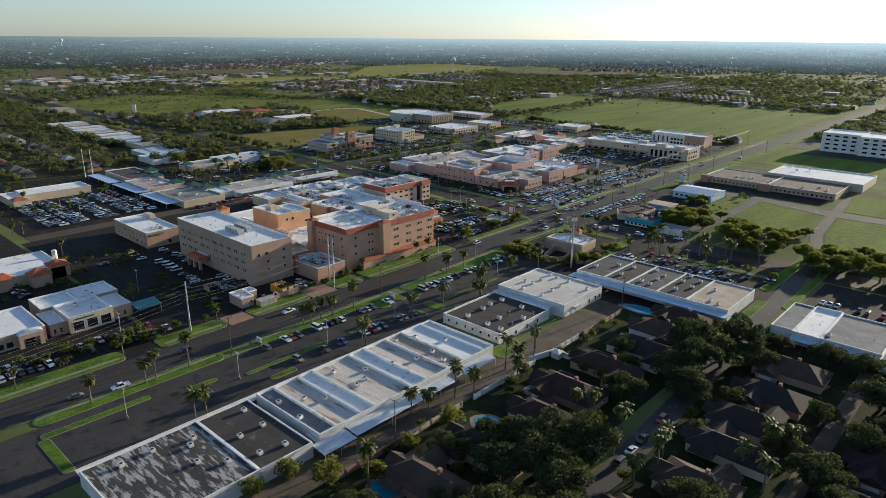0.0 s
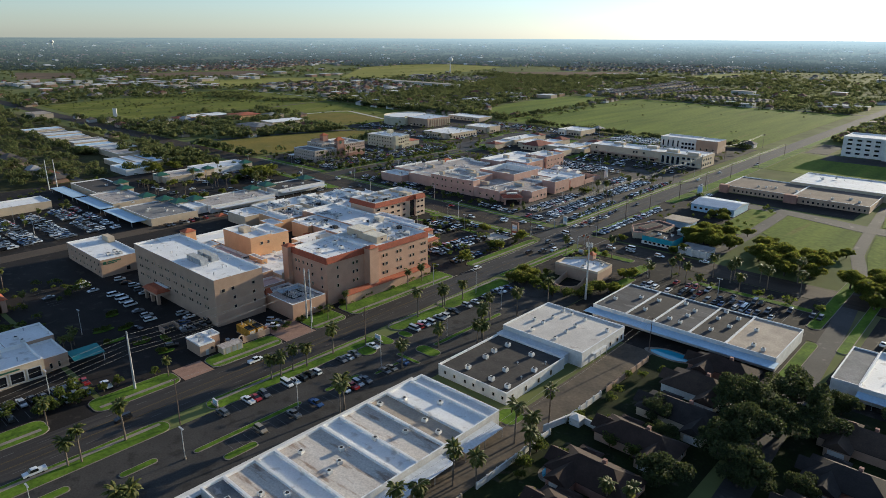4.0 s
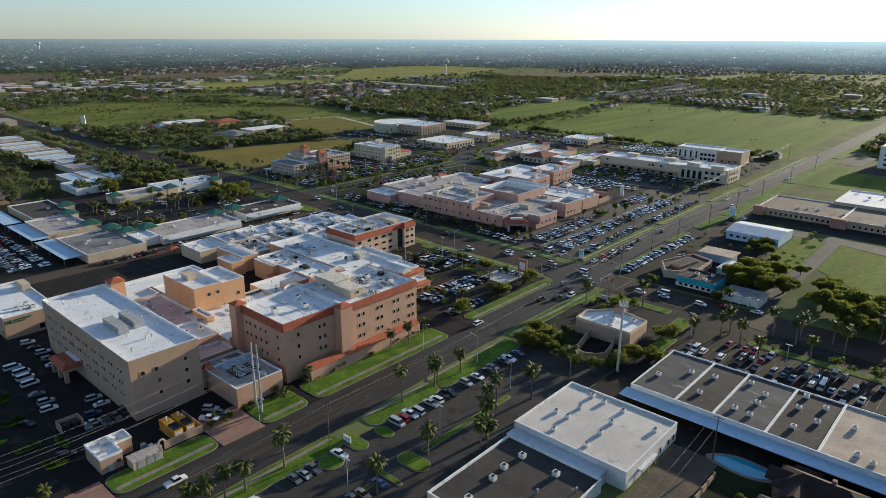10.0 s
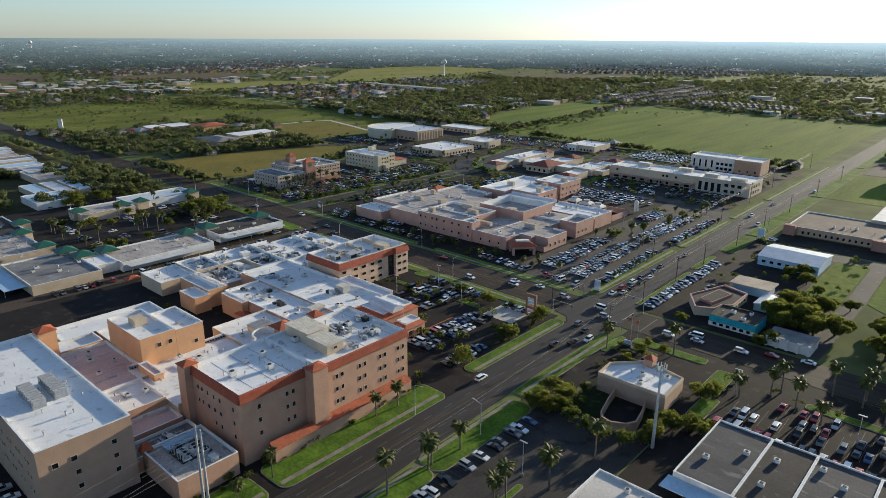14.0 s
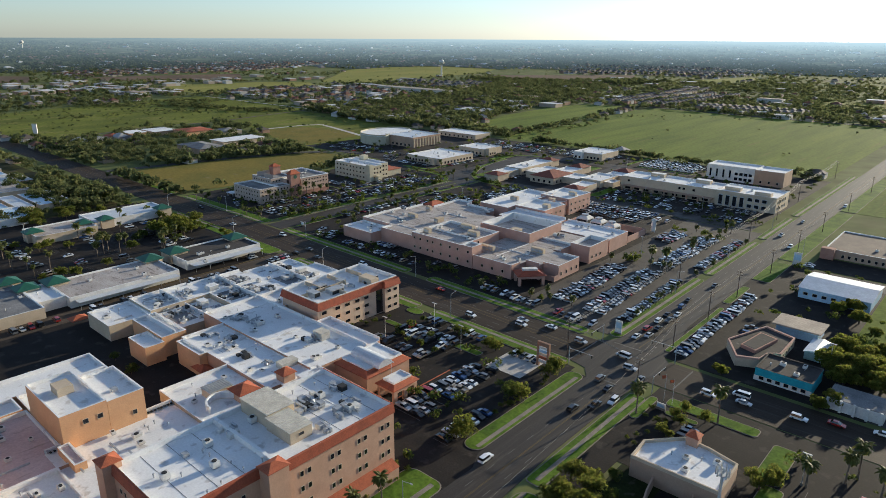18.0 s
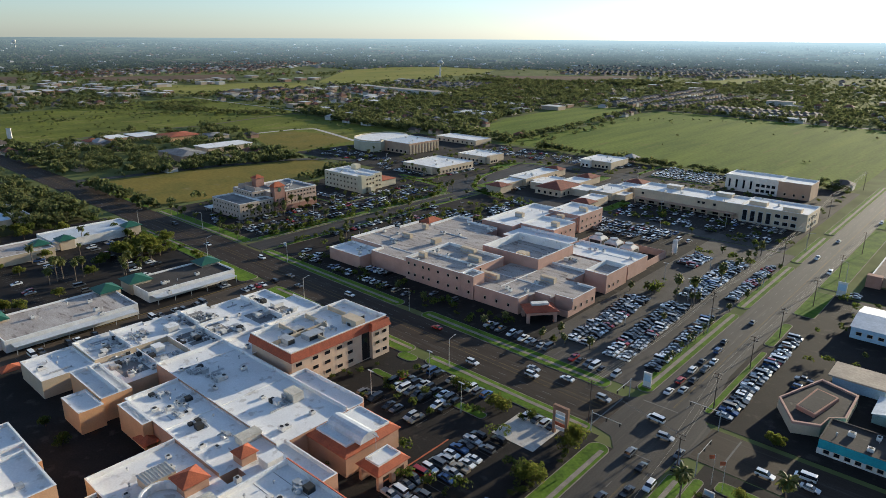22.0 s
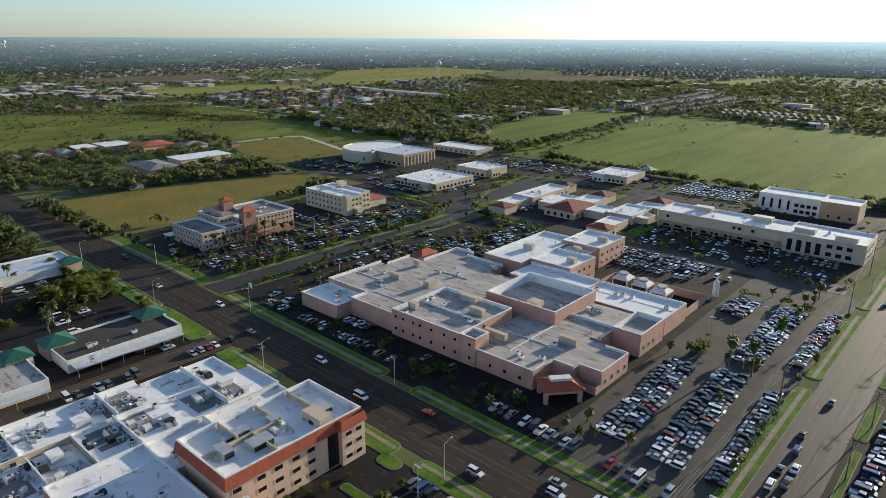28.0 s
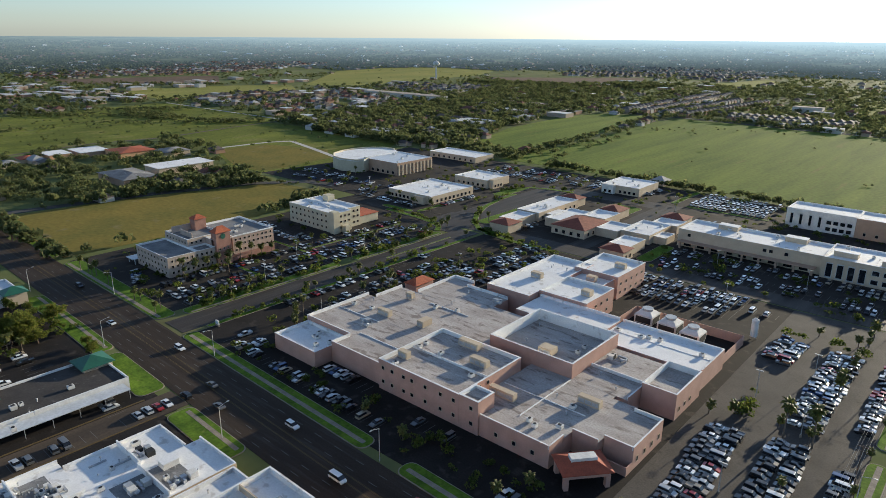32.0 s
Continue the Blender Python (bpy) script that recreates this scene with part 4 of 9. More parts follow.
def medical_centre():
    b = thing("medical_centre", "sprawling two-storey pink stucco medical centre with white roofs", "hospital")
    for x0, x1, y0, y1, h, par, rm, sides in (
            (-186, -163.3, 34, 49, 5.9, 1.1, WHITE_ROOF, "wesn"), (-163, -138.2, 41, 49, 7.7, 1.1, WORN_ROOF, "sw"), (-163, -138.2, 49.2, 66, 7.7, 1.1, WORN_ROOF, ""),
            (-187, -163.2, 49.2, 80, 7.72, 1.1, WORN_ROOF, "ws"), (-183, -163.2, 80.2, 95, 7.7, 1.1, WORN_ROOF, "w"), (-163, -142, 66.2, 114, 7.74, 1.1, WORN_ROOF, "n"),
            (-174, -163.2, 95.2, 119, 7.76, 1.1, WORN_ROOF, "wn"), (-138, -105, 39.5, 70, 10.4, 1.3, WORN_ROOF, "wesn"), (-104.9, -98, 39.5, 47, 10.6, 0.8, WORN_ROOF, "wesn"),
            (-141.8, -122.2, 70.2, 104, 7.76, 1.1, WORN_ROOF, ""), (-104.8, -75, 47.2, 75.8, 6.9, 0.95, WORN_ROOF, ""), (-97.8, -75, 40, 47, 6.9, 0.95, WORN_ROOF, "se"),
            (-74.8, -67.2, 51, 74, 6.92, 0.95, WORN_ROOF, "s"), (-67, -58.5, 54, 72, 6.94, 0.95, WORN_ROOF, "esn"), (-122, -90, 76, 106, 11, 4.0, WORN_ROOF, "wesn"),
            (-89.8, -71, 76, 88, 6.92, 0.95, WORN_ROOF, "en"), (-70.8, -60, 84, 103, 8.6, 2.0, WORN_ROOF, "wesn"), (-89.8, -71, 88.2, 104, 7.2, 0.95, WORN_ROOF, ""),
            (-98, -61, 106.2, 126, 7.4, 0.95, WHITE_ROOF, "en"), (-134, -112.5, 124, 146, 9.9, 1.1, WHITE_ROOF, "wesn"), (-133, -98.2, 107, 123.8, 8.6, 1.1, WHITE_ROOF, "n"),
            (-155, -134.2, 117, 168, 9.4, 1.1, WHITE_ROOF, "wesn"), (-138, -117, 158, 184, 10.2, 1.1, WHITE_ROOF, "wesn"), (-134, -118.5, 146.2, 157.8, 9, 1.1, WHITE_ROOF, "e")):
        block(b, x0, x1, y0, y1, h, PINK_WALL, rm, par=par, t=0.5 if h > 9 else 0.4, sides=sides)
    windows(b, "-y", 39.5, (-136, -132, -127, -123.5, -118, -112), (7.8, 3.0), 1.4, 1.4)
    windows(b, "-y", 39.5, (-107, -100.5), (7.8, 3.0), 1.4, 1.4)
    windows(b, "+x", -105, (49, 53), (8.8,), 1.2, 1.4)
    windows(b, "+x", -58.5, [56.5 + 4.4 * i for i in range(4)], (2.6,), 1.2, 1.8)
    windows(b, "+x", -112.5, [127 + 4.5 * i for i in range(4)], (2.6, 6.6), 1.3, 1.4)
    windows(b, "+x", -117, [161 + 5 * i for i in range(5)], (2.6, 6.6), 1.3, 1.4)
    windows(b, "-y", 40, (-92, -86, -80), (2.8,), 1.3, 1.5)
    windows(b, "+x", -60, (87, 91, 95), (2.8,), 1.2, 1.6)
    for x0, x1, y0, y1, z in ((-162, -139, 53.2, 53.5, 6.85), (-186, -164, 64, 64.3, 6.85), (-162, -143, 90, 90.3, 6.95), (-104, -76, 60, 60.25, 6.2), (-90, -89.7, 48, 75, 6.2), (-137, -106, 54, 54.3, 9.9), (-97, -62, 116, 116.25, 6.6)):
        part("roof_joint", Mesh().box(x0, x1, y0, y1, 5.8, z), WHITE_ROOF, b, "raised white roof joint")
    part("tile_porch", Mesh().box(-190, -183.3, 104, 115, 0, 4.4), PINK_WALL, b)
    part("porch_roof", Mesh().hip(-190, -183.3, 104, 115, 4.5, 6.6, 0.6), TERRACOTTA, b, "red tile hip roof")
    # court walls below the notch beside the porch
    part("court_wall", Mesh().box(-66.8, -58.5, 50.6, 50.9, 0, 2.6).box(-58.8, -58.5, 50.9, 53.9, 0, 2.6), PINK_WALL, b)
    p = thing("entrance_porch", "arched entrance porch with a red tile hip roof", "porch", loc=(-66.6, 42.4, 0), turn=50)
    for x in (-6.0, 4.8):
        for y in (-4.2, 2.8):
            part("pier", Mesh().box(x, x + 1.2, y, y + 1.4, 0, 3.3), PINK_WALL, p)
    part("lintel", Mesh().ring(-6, 6, -4.2, 4.2, 3.3, 4.5, 1.2), PINK_WALL, p)
    part("roof", Mesh().hip(-6, 6, -4.2, 4.2, 4.7, 6.7, 0.7), RED_TILE, p, "red tile hip roof")
    part("skylight", Mesh().box(-3.4, 3.4, -1.3, 1.3, 5.9, 7.0), WHITE_WALL, p)
    return b


hospital(); wing_tan(); wing_orange(); wing_low(); tower_three(); medical_centre()


def simple(name, label, category, rects, wall, roof, par=0.6, group=""):
    b = thing(name, label, category, group)
    for x0, x1, y0, y1, h in rects:
        block(b, x0, x1, y0, y1, h, wall, roof, par=par, t=0.3)
    return b


annex = simple("clinic_building", "two-storey tan clinic with a white flat roof", "clinic", [(-158, -117, -202, -184, 8.3)], TAN_WALL, WHITE_ROOF)
shop_black = simple("shop_building", "white-walled shop with a dark bitumen roof", "shop", [(58, 86, -164, -132, 4.1)], WHITE_WALL, DARK_ROOF)
shop_white = simple("shop_building", "white-walled shop with a bright white roof", "shop", [(56.5, 90, -127.5, -98, 5.5)], WHITE_WALL, WARM_ROOF, 0.4)
strip_white = thing("shop_row", "long shop row with patched white roofs", "shop")
for y0, y1, rm in ((-249, -243, GREY_ROOF), (-243, -234, RUST_ROOF), (-234, -228.5, WHITE_ROOF), (-228.5, -213.5, RUST_ROOF), (-213.5, -207, WHITE_ROOF), (-207, -197, RUST_ROOF), (-197, -189, TAN_ROOF), (-189, -179, WHITE_ROOF), (-179, -174, METAL_ROOF)):
    block(strip_white, 60, 91, y0 + 0.02, y1 - 0.02, 5.0, WHITE_WALL, rm, par=0.75, t=0.3)
shop_dark = simple("shop_building", "shop with a dark gravel roof and white edge", "shop", [(60, 92, -268, -252, 4.5)], WHITE_WALL, DARK_ROOF, 0.3)
shop_grey = simple("shop_building", "shop with a streaked grey gravel roof", "shop", [(60, 92, -299, -268.2, 4.6)], WHITE_WALL, STREAKED_ROOF, 0.3)
strip_blue = thing("shop_row", "shop row with patchwork roofs and a blue canopy", "shop")
for x0, x1, rm in ((70, 84, SLATE_ROOF), (84, 95, DARK_ROOF), (95, 109, SLATE_ROOF), (109, 122, DARK_ROOF), (122, 139, TAN_ROOF)):
    block(strip_blue, x0 + 0.02, x1 - 0.02, -86, -55, 5, WHITE_WALL, rm, par=0.35, t=0.25)
part("canopy", Mesh().box(69, 140, -91.5, -86.02, 3.4, 3.6), BLUE_METAL, strip_blue, "pale blue sheet-metal canopy")
simple("shop_row", "shop row with grey and white roofs", "shop", [(155.6, 163.4, -87, -57, 4.6), (173.1, 192, -88, -57, 4.8), (192.1, 230, -92, -60, 4.6)], WHITE_WALL, GREY_ROOF, 0.35)
simple("shop_building", "shop with a bright white roof between grey ones", "shop", [(163.5, 173, -88.6, -56, 4.9)], WHITE_WALL, WHITE_ROOF, 0.8)
for x0, x1, y in ((163.5, 173, -88.62), (173.3, 191.8, -88.02), (192.3, 229, -92.02)):
    aw = thing("awning", "pale blue metal awning on a shop rear wall", "awning", "rear awnings")
    part("sheet", Mesh().add([(x0, y, 3.5), (x1, y, 3.5), (x1, y - 3.4, 2.8), (x0, y - 3.4, 2.8), (x0, y, 3.42), (x1, y, 3.42), (x1, y - 3.4, 2.72), (x0, y - 3.4, 2.72)], [(0, 3, 2, 1), (4, 5, 6, 7), (0, 1, 5, 4), (1, 2, 6, 5), (2, 3, 7, 6), (3, 0, 4, 7)]), BLUE_METAL, aw)
    for x in (x0 + 0.2, (x0 + x1) / 2, x1 - 0.2):
        part("post", Mesh().box(x - 0.06, x + 0.06, y - 3.3, y - 3.18, 0, 2.76), STEEL, aw)
stores = []
for r in ((-326, -286, 226, 270, 5.5), (-320, -289, 290, 317, 6), (-224, -195, 341, 372, 6), (-412, -358, 362, 388, 5)):
    stores.append(simple("shop_building", "low cream commercial building with a white roof", "shop", [r], CREAM_WALL, WHITE_ROOF))
part("entrance_block", Mesh().box(-288.9, -285, 292, 304, 0, 6.6), CREAM_WALL, stores[1])
part("entrance_block", Mesh().box(-222, -213, 337.6, 340.9, 0, 6.4), WHITE_WALL, stores[2])
part("entrance_block", Mesh().box(-300, -290, 222.6, 225.9, 0, 5.0), CREAM_WALL, stores[0])
for b, face, at, a0, a1, n in ((stores[0], "-y", 226, -324, -302, 6), (stores[0], "+x", -286, 230, 268, 9), (stores[1], "-y", 290, -318, -291, 6), (stores[1], "+x", -285, 293, 303, 3), (stores[2], "-y", 337.6, -221, -214, 2), (stores[2], "-y", 341, -211, -197, 4), (stores[3], "-y", 362, -410, -360, 8)):
    windows(b, face, at, [a0 + (a1 - a0) * (i + 0.5) / n for i in range(n)], (1.8,), 2.2, 2.2)
simple("shop_building", "strip shop with a white roof", "shop", [(-213, -187, -108.8, -62, 4.5)], WHITE_WALL, WORN_ROOF)
simple("shop_building", "strip shop with a dark roof", "shop", [(-217, -195, -54, -14, 4.5)], WHITE_WALL, DARK_ROOF)
simple("shop_building", "strip shop with a dark grey roof", "shop", [(-225, -184, -148, -119.1, 4.5)], CREAM_WALL, GREY_ROOF)
simple("shop_building", "small strip shop with a white roof", "shop", [(-213, -191, -119, -109, 4.5)], WHITE_WALL, WHITE_ROOF)
simple("shop_building", "strip shop with a dark bitumen roof", "shop", [(-322, -276, -143, -120, 4.5)], CREAM_WALL, DARK_ROOF)
simple("shop_building", "strip shop with a worn white roof", "shop", [(-274, -237, -148, -124, 4.5)], CREAM_WALL, WORN_ROOF)
for i in range(10):
    x0 = -660 + i * 19.5
    simple("warehouse_building", "long low storage building with a metal roof", "warehouse", [(x0, x0 + (15, 12.5, 16)[i % 3], -76 + i % 2 * 3, -38 - i % 3 * 3, 4.2 + i % 2 * 0.6)], CREAM_WALL, (BLUE_METAL, METAL_ROOF, GREY_ROOF, WORN_ROOF)[i * 7 % 4], 0.25, "storage buildings")
simple("warehouse_building", "low cream storage building with a worn roof", "warehouse", [(-459, -416, -70, -50, 5)], CREAM_WALL, WORN_ROOF, 0.3, "storage buildings")
for y0, y1, rm in ((-86, -76, BLUE_METAL), (-73, -64, METAL_ROOF), (-61, -53, BLUE_METAL), (-50, -42, WORN_ROOF)):
    simple("warehouse_building", "narrow storage building with a pale metal roof", "warehouse", [(-408, -366, y0, y1, 4)], CREAM_WALL, rm, 0.25, "storage buildings")
simple("shop_building", "low strip shop with a pale metal roof", "shop", [(-321, -298, -55, -11, 4.6)], WHITE_WALL, METAL_ROOF)
simple("shop_building", "low cream strip shop with arched front", "shop", [(-311, -289, -88, -57, 4.8)], CREAM_WALL, WORN_ROOF)
simple("shop_building", "low shop with a pale blue metal roof", "shop", [(-370, -340, -96, -72, 4.6)], WHITE_WALL, BLUE_METAL)


# ---- vegetation ----
rnd = random.Random(7)
LEAF_DARK = random_mat("oak_leaves", [(0.034, 0.048, 0.017), (0.068, 0.088, 0.028), (0.115, 0.13, 0.042)], 0.75, "island", leaf=0.4)
LEAF_FRESH = random_mat("fresh_leaves", [(0.05, 0.075, 0.014), (0.11, 0.145, 0.025), (0.18, 0.2, 0.04)], 0.75, "island", leaf=0.62)
# far leaves are paler in base colour to stand for haze
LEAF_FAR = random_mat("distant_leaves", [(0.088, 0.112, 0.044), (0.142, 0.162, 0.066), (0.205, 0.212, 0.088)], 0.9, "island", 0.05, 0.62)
LEAF_GOLD = random_mat("yellow_green_leaves", [(0.105, 0.132, 0.024), (0.19, 0.215, 0.04), (0.28, 0.28, 0.058)], 0.75, "island", leaf=0.75)
PALM_LEAF = random_mat("palm_fronds", [(0.07, 0.09, 0.02), (0.14, 0.16, 0.035), (0.22, 0.21, 0.06)], 0.6, "island", leaf=0.5)
BARK = mat("tree_bark", (0.12, 0.09, 0.065), 0.95, (0.08, 0.06, 0.045), 4.0, 0.6, 0.5)
PALM_BARK = mat("palm_trunk", (0.2, 0.155, 0.115), 0.95, (0.13, 0.1, 0.075), 5.0, 0.8, 0.5)


def leaf_cloud(m, lumps, count, size, r):
    """Small folded leaf sprays spread over the skin of several lumps."""
    for _ in range(count):
        cx, cy, cz, rx, rz = r.choice(lumps)
        u, a = r.uniform(-0.75, 1), r.uniform(0, 2 * math.pi)
        s = math.sqrt(max(0.0, 1 - u * u))
        k = r.uniform(0.72, 1.08)
        p = Vector((cx + rx * s * math.cos(a) * k, cy + rx * s * math.sin(a) * k, cz + rz * u * k))
        d = Vector((r.uniform(-1, 1), r.uniform(-1, 1), r.uniform(-0.5, 0.9))).normalized()
        e = d.cross(Vector((r.uniform(-1, 1), r.uniform(-1, 1), r.uniform(-1, 1)))).normalized()
        q = size * r.uniform(0.6, 1.3)
        n = d.cross(e) * q * 0.35
        m.add([tuple(p - d * q), tuple(p + e * q * 0.6 + n), tuple(p + d * q), tuple(p - e * q * 0.6 + n)], [(0, 1, 2), (0, 2, 3)])
    return m


def tree_meshes(h, spread, leaves, material, seed, leaf=0.55):
    r = random.Random(seed)
    tr = Mesh().cyl(0, 0, -0.2, h * 0.38, spread * 0.075, spread * 0.05, 7)
    lumps = []
    for i in range(17):
        a = i * 2.4 + r.uniform(-0.3, 0.3)
        d = spread * r.uniform(0.15, 0.85)
        z = h * r.uniform(0.36, 0.74)
        tr.cyl(0, 0, h * 0.32, z, spread * 0.04, spread * 0.015, 5, d * math.cos(a), d * math.sin(a))
        lumps.append((d * math.cos(a), d * math.sin(a), z, spread * r.uniform(0.2, 0.38), h * r.uniform(0.1, 0.2)))
    lumps.append((0, 0, h * 0.74, spread * 0.4, h * 0.2))
    cr = leaf_cloud(Mesh(), lumps, leaves, leaf, r)
    return tr.data("trunk", BARK), cr.data("crown", material)


def palm_meshes(h, seed):
    r = random.Random(seed)
    dx, dy = r.uniform(-0.5, 0.5), r.uniform(-0.5, 0.5)
    tr = Mesh().cyl(0, 0, -0.2, h * 0.5, 0.26, 0.19, 7, dx * 0.3, dy * 0.3).cyl(dx * 0.3, dy * 0.3, h * 0.5, h, 0.19, 0.17, 7, dx * 0.7, dy * 0.7)
    cr = Mesh()
    for i in range(52):
        a, el = r.uniform(0, 2 * math.pi), r.uniform(-0.8, 1.25)
        ln = r.uniform(2.1, 3.1)
        ca, sa = math.cos(a), math.sin(a)
        pts, z, d = [], h, 0.1
        for k in range(5):
            pts.append((d, z))
            e = el - 0.42 * k
            d, z = d + ln / 4 * math.cos(e), z + ln / 4 * math.sin(e)
        for k in range(4):
            w0, w1 = (0.06, 0.34, 0.46, 0.36, 0.04)[k], (0.06, 0.34, 0.46, 0.36, 0.04)[k + 1]
            (d0, z0), (d1, z1) = pts[k], pts[k + 1]
            c0, c1 = (dx + d0 * ca, dy + d0 * sa, z0), (dx + d1 * ca, dy + d1 * sa, z1)
            for s in (-1, 1):
                cr.add([c0, c1, (c1[0] - s * sa * w1, c1[1] + s * ca * w1, c1[2] - w1 * 0.5), (c0[0] - s * sa * w0, c0[1] + s * ca * w0, c0[2] - w0 * 0.5)], [(0, 1, 2, 3)])
    sk = Mesh()
    for i in range(14):
        a = r.uniform(0, 2 * math.pi)
        z = h - r.uniform(0.3, 0.9)
        sk.add([(dx, dy, z + 0.4), (dx + 0.5 * math.cos(a), dy + 0.5 * math.sin(a), z - 0.6), (dx + 0.5 * math.cos(a + 0.6), dy + 0.5 * math.sin(a + 0.6), z - 0.7)], [(0, 1, 2)])
    return tr.data("trunk", PALM_BARK), cr.data("crown", PALM_LEAF), sk.data("dead_fronds", PALM_BARK)


OAKS = [tree_meshes(8.0, 5.6, 5200, LEAF_DARK, s, 0.28) for s in (1, 2, 3, 15)]
ROADSIDE = [tree_meshes(7.0, 4.9, 6500, LEAF_GOLD, s, 0.28) for s in (31, 32, 33)]
SMALL = [tree_meshes(5.0, 2.6, 1100, LEAF_FRESH, s, 0.24) for s in (4, 5, 6)]
GOLD = [tree_meshes(6.0, 3.4, 1700, LEAF_GOLD, s, 0.25) for s in (24, 25)]
BUSH = [tree_meshes(2.4, 1.7, 420, LEAF_FRESH, s, 0.2) for s in (8, 9)]
PALMS = [palm_meshes(h, s) for h, s in ((6.6, 11), (8.0, 12), (9.6, 13), (4.6, 14))]


def plant(kind, x, y, scale=1.0, name="tree", label="round broadleaf tree with a dense dark green crown", group="street trees"):
    meshes = rnd.choice(kind)
    t = thing(name, label, "tree", group, loc=(x, y, 0.0), turn=rnd.uniform(0, 360))
    t.scale = (scale * rnd.uniform(0.88, 1.12), scale * rnd.uniform(0.88, 1.12), scale)
    for m in meshes:
        part(m.name.split(".")[0], m, None, t)
    return t


def palm(x, y, scale=1.0, kind=None):
    m = PALMS[kind] if kind is not None else rnd.choice(PALMS[:3])
    t = thing("palm_tree", "tall fan palm with a shaggy green head", "palm tree", "palms", loc=(x, y, 0.0), turn=rnd.uniform(0, 360))
    t.scale = (scale,) * 3
    for q in m:
        part(q.name.split(".")[0], q, None, t)
    return t


# palms along the avenue, the lots and the cross street
for x, y in ((22.5, -265), (23.5, -262), (22, -250), (23, -282), (22.5, -195), (23.5, -190), (22, -203), (23, -200), (22.5, -178), (22, -135), (22.5, -121), (21.8, -119), (23, -109), (53, -265), (54, -262), (52, -199),
             (55, -203), (53, -138), (51, -133), (54, -136), (46, -169), (44, -149), (-5, -295), (-4, -262), (-6, -225), (-4, -161), (-6, -150), (-8, -113), (-7, -105), (50, -88), (48, -107), (41, -120), (43, -118),
             (20, -27), (40, -16), (74, -22), (82, -25), (97, -6), (67, -30), (104, -20), (112, -8), (99, -222), (100, -216), (99, -203), (100, -292), (99.5, -178), (99, -160), (104, -200), (131, -184), (138, -186), (150, -196), (150, -192), (112, -250), (185, -185), (178, -180)):
    palm(x - (2.0 if 21 < x < 25 else 0), y, rnd.uniform(1.0, 1.3) * (0.7 if x < 0 else 1.0))
for i in range(60):
    x, y = rnd.choice([(-240, rnd.uniform(28, 190)), (-220.4, rnd.uniform(34, 190)), (rnd.uniform(-330, -232), rnd.uniform(20, 24)), (rnd.uniform(-275, -228), rnd.uniform(44, 190)), (rnd.uniform(-205, -190), rnd.uniform(40, 120)), (rnd.uniform(-345, -230), rnd.uniform(210, 226))])
    palm(x, y, rnd.uniform(0.6, 0.85))
for i in range(46):
    x, y = rnd.choice([(rnd.uniform(-300, -225), rnd.uniform(-112, -100)), (rnd.uniform(-300, -225), rnd.uniform(-50, -25)), (rnd.uniform(-200, -20), rnd.uniform(-243, -236)), (rnd.uniform(-290, -230), rnd.uniform(-240, -165)), (rnd.uniform(-460, -380), rnd.uniform(215, 262)), (-27, rnd.uniform(26, 190))])
    palm(x, y, rnd.uniform(0.6, 1.0))
for y in (40, 62, 80, 101, 120, 150, 168):
    palm(-12.6 + rnd.uniform(-0.6, 0.6), y, 0.6, 3)
for x, y in ((-53, 36), (-38, 32), (-54, 95), (-48, 100), (-36, 101), (-27, 102), (-43, 176), (-30, 176), (-47, 30), (-74, 30), (-130, 26), (-112, 24), (-78, 22), (-56, 28)):
    palm(x, y, 0.75, 3)

for x, y, rx, ry in ((-54, -218.5, 1.3, 3.0), (-37.5, -219.7, 1.3, 3.2), (-70, -217, 1.2, 2.6), (-46, -226, 1.4, 4.0), (-58, -225, 1.4, 4.0), (-24, -217, 1.3, 3.0), (-34, -212.5, 4.0, 1.2)):
    structure("lawn", Mesh().prism([(x + rx * math.cos(a), y + ry * math.sin(a)) for a in [math.pi * i / 6 for i in range(12)]], -0.1, 0.16), GRASS, "small planted island with a concrete kerb", "lawn")
    for i in range(5):
        plant(BUSH, x + rx * rnd.uniform(-0.7, 0.7), y + ry * rnd.uniform(-0.8, 0.8), rnd.uniform(0.5, 1.0), "shrub", "dark shrub in a parking lot island", "shrubs")
for x, y in ((-248, -74), (-252, -67), (-245, -64), (-250, -70), (-247, -60), (-241, -98), (-285, -69), (-239, -43), (-237, -46)):
    palm(x, y, rnd.uniform(0.9, 1.15))
for x, y in ((-12, 43), (-12.2, 50), (-12.2, 56), (-12.4, 64), (-12.4, 72), (-12.4, 120), (-12.4, 134), (-12.4, 150)):
    palm(x, y, rnd.uniform(0.4, 0.55))
for i in range(9):
    palm(-277.5, 48 + i * 6, rnd.uniform(0.8, 1.0))
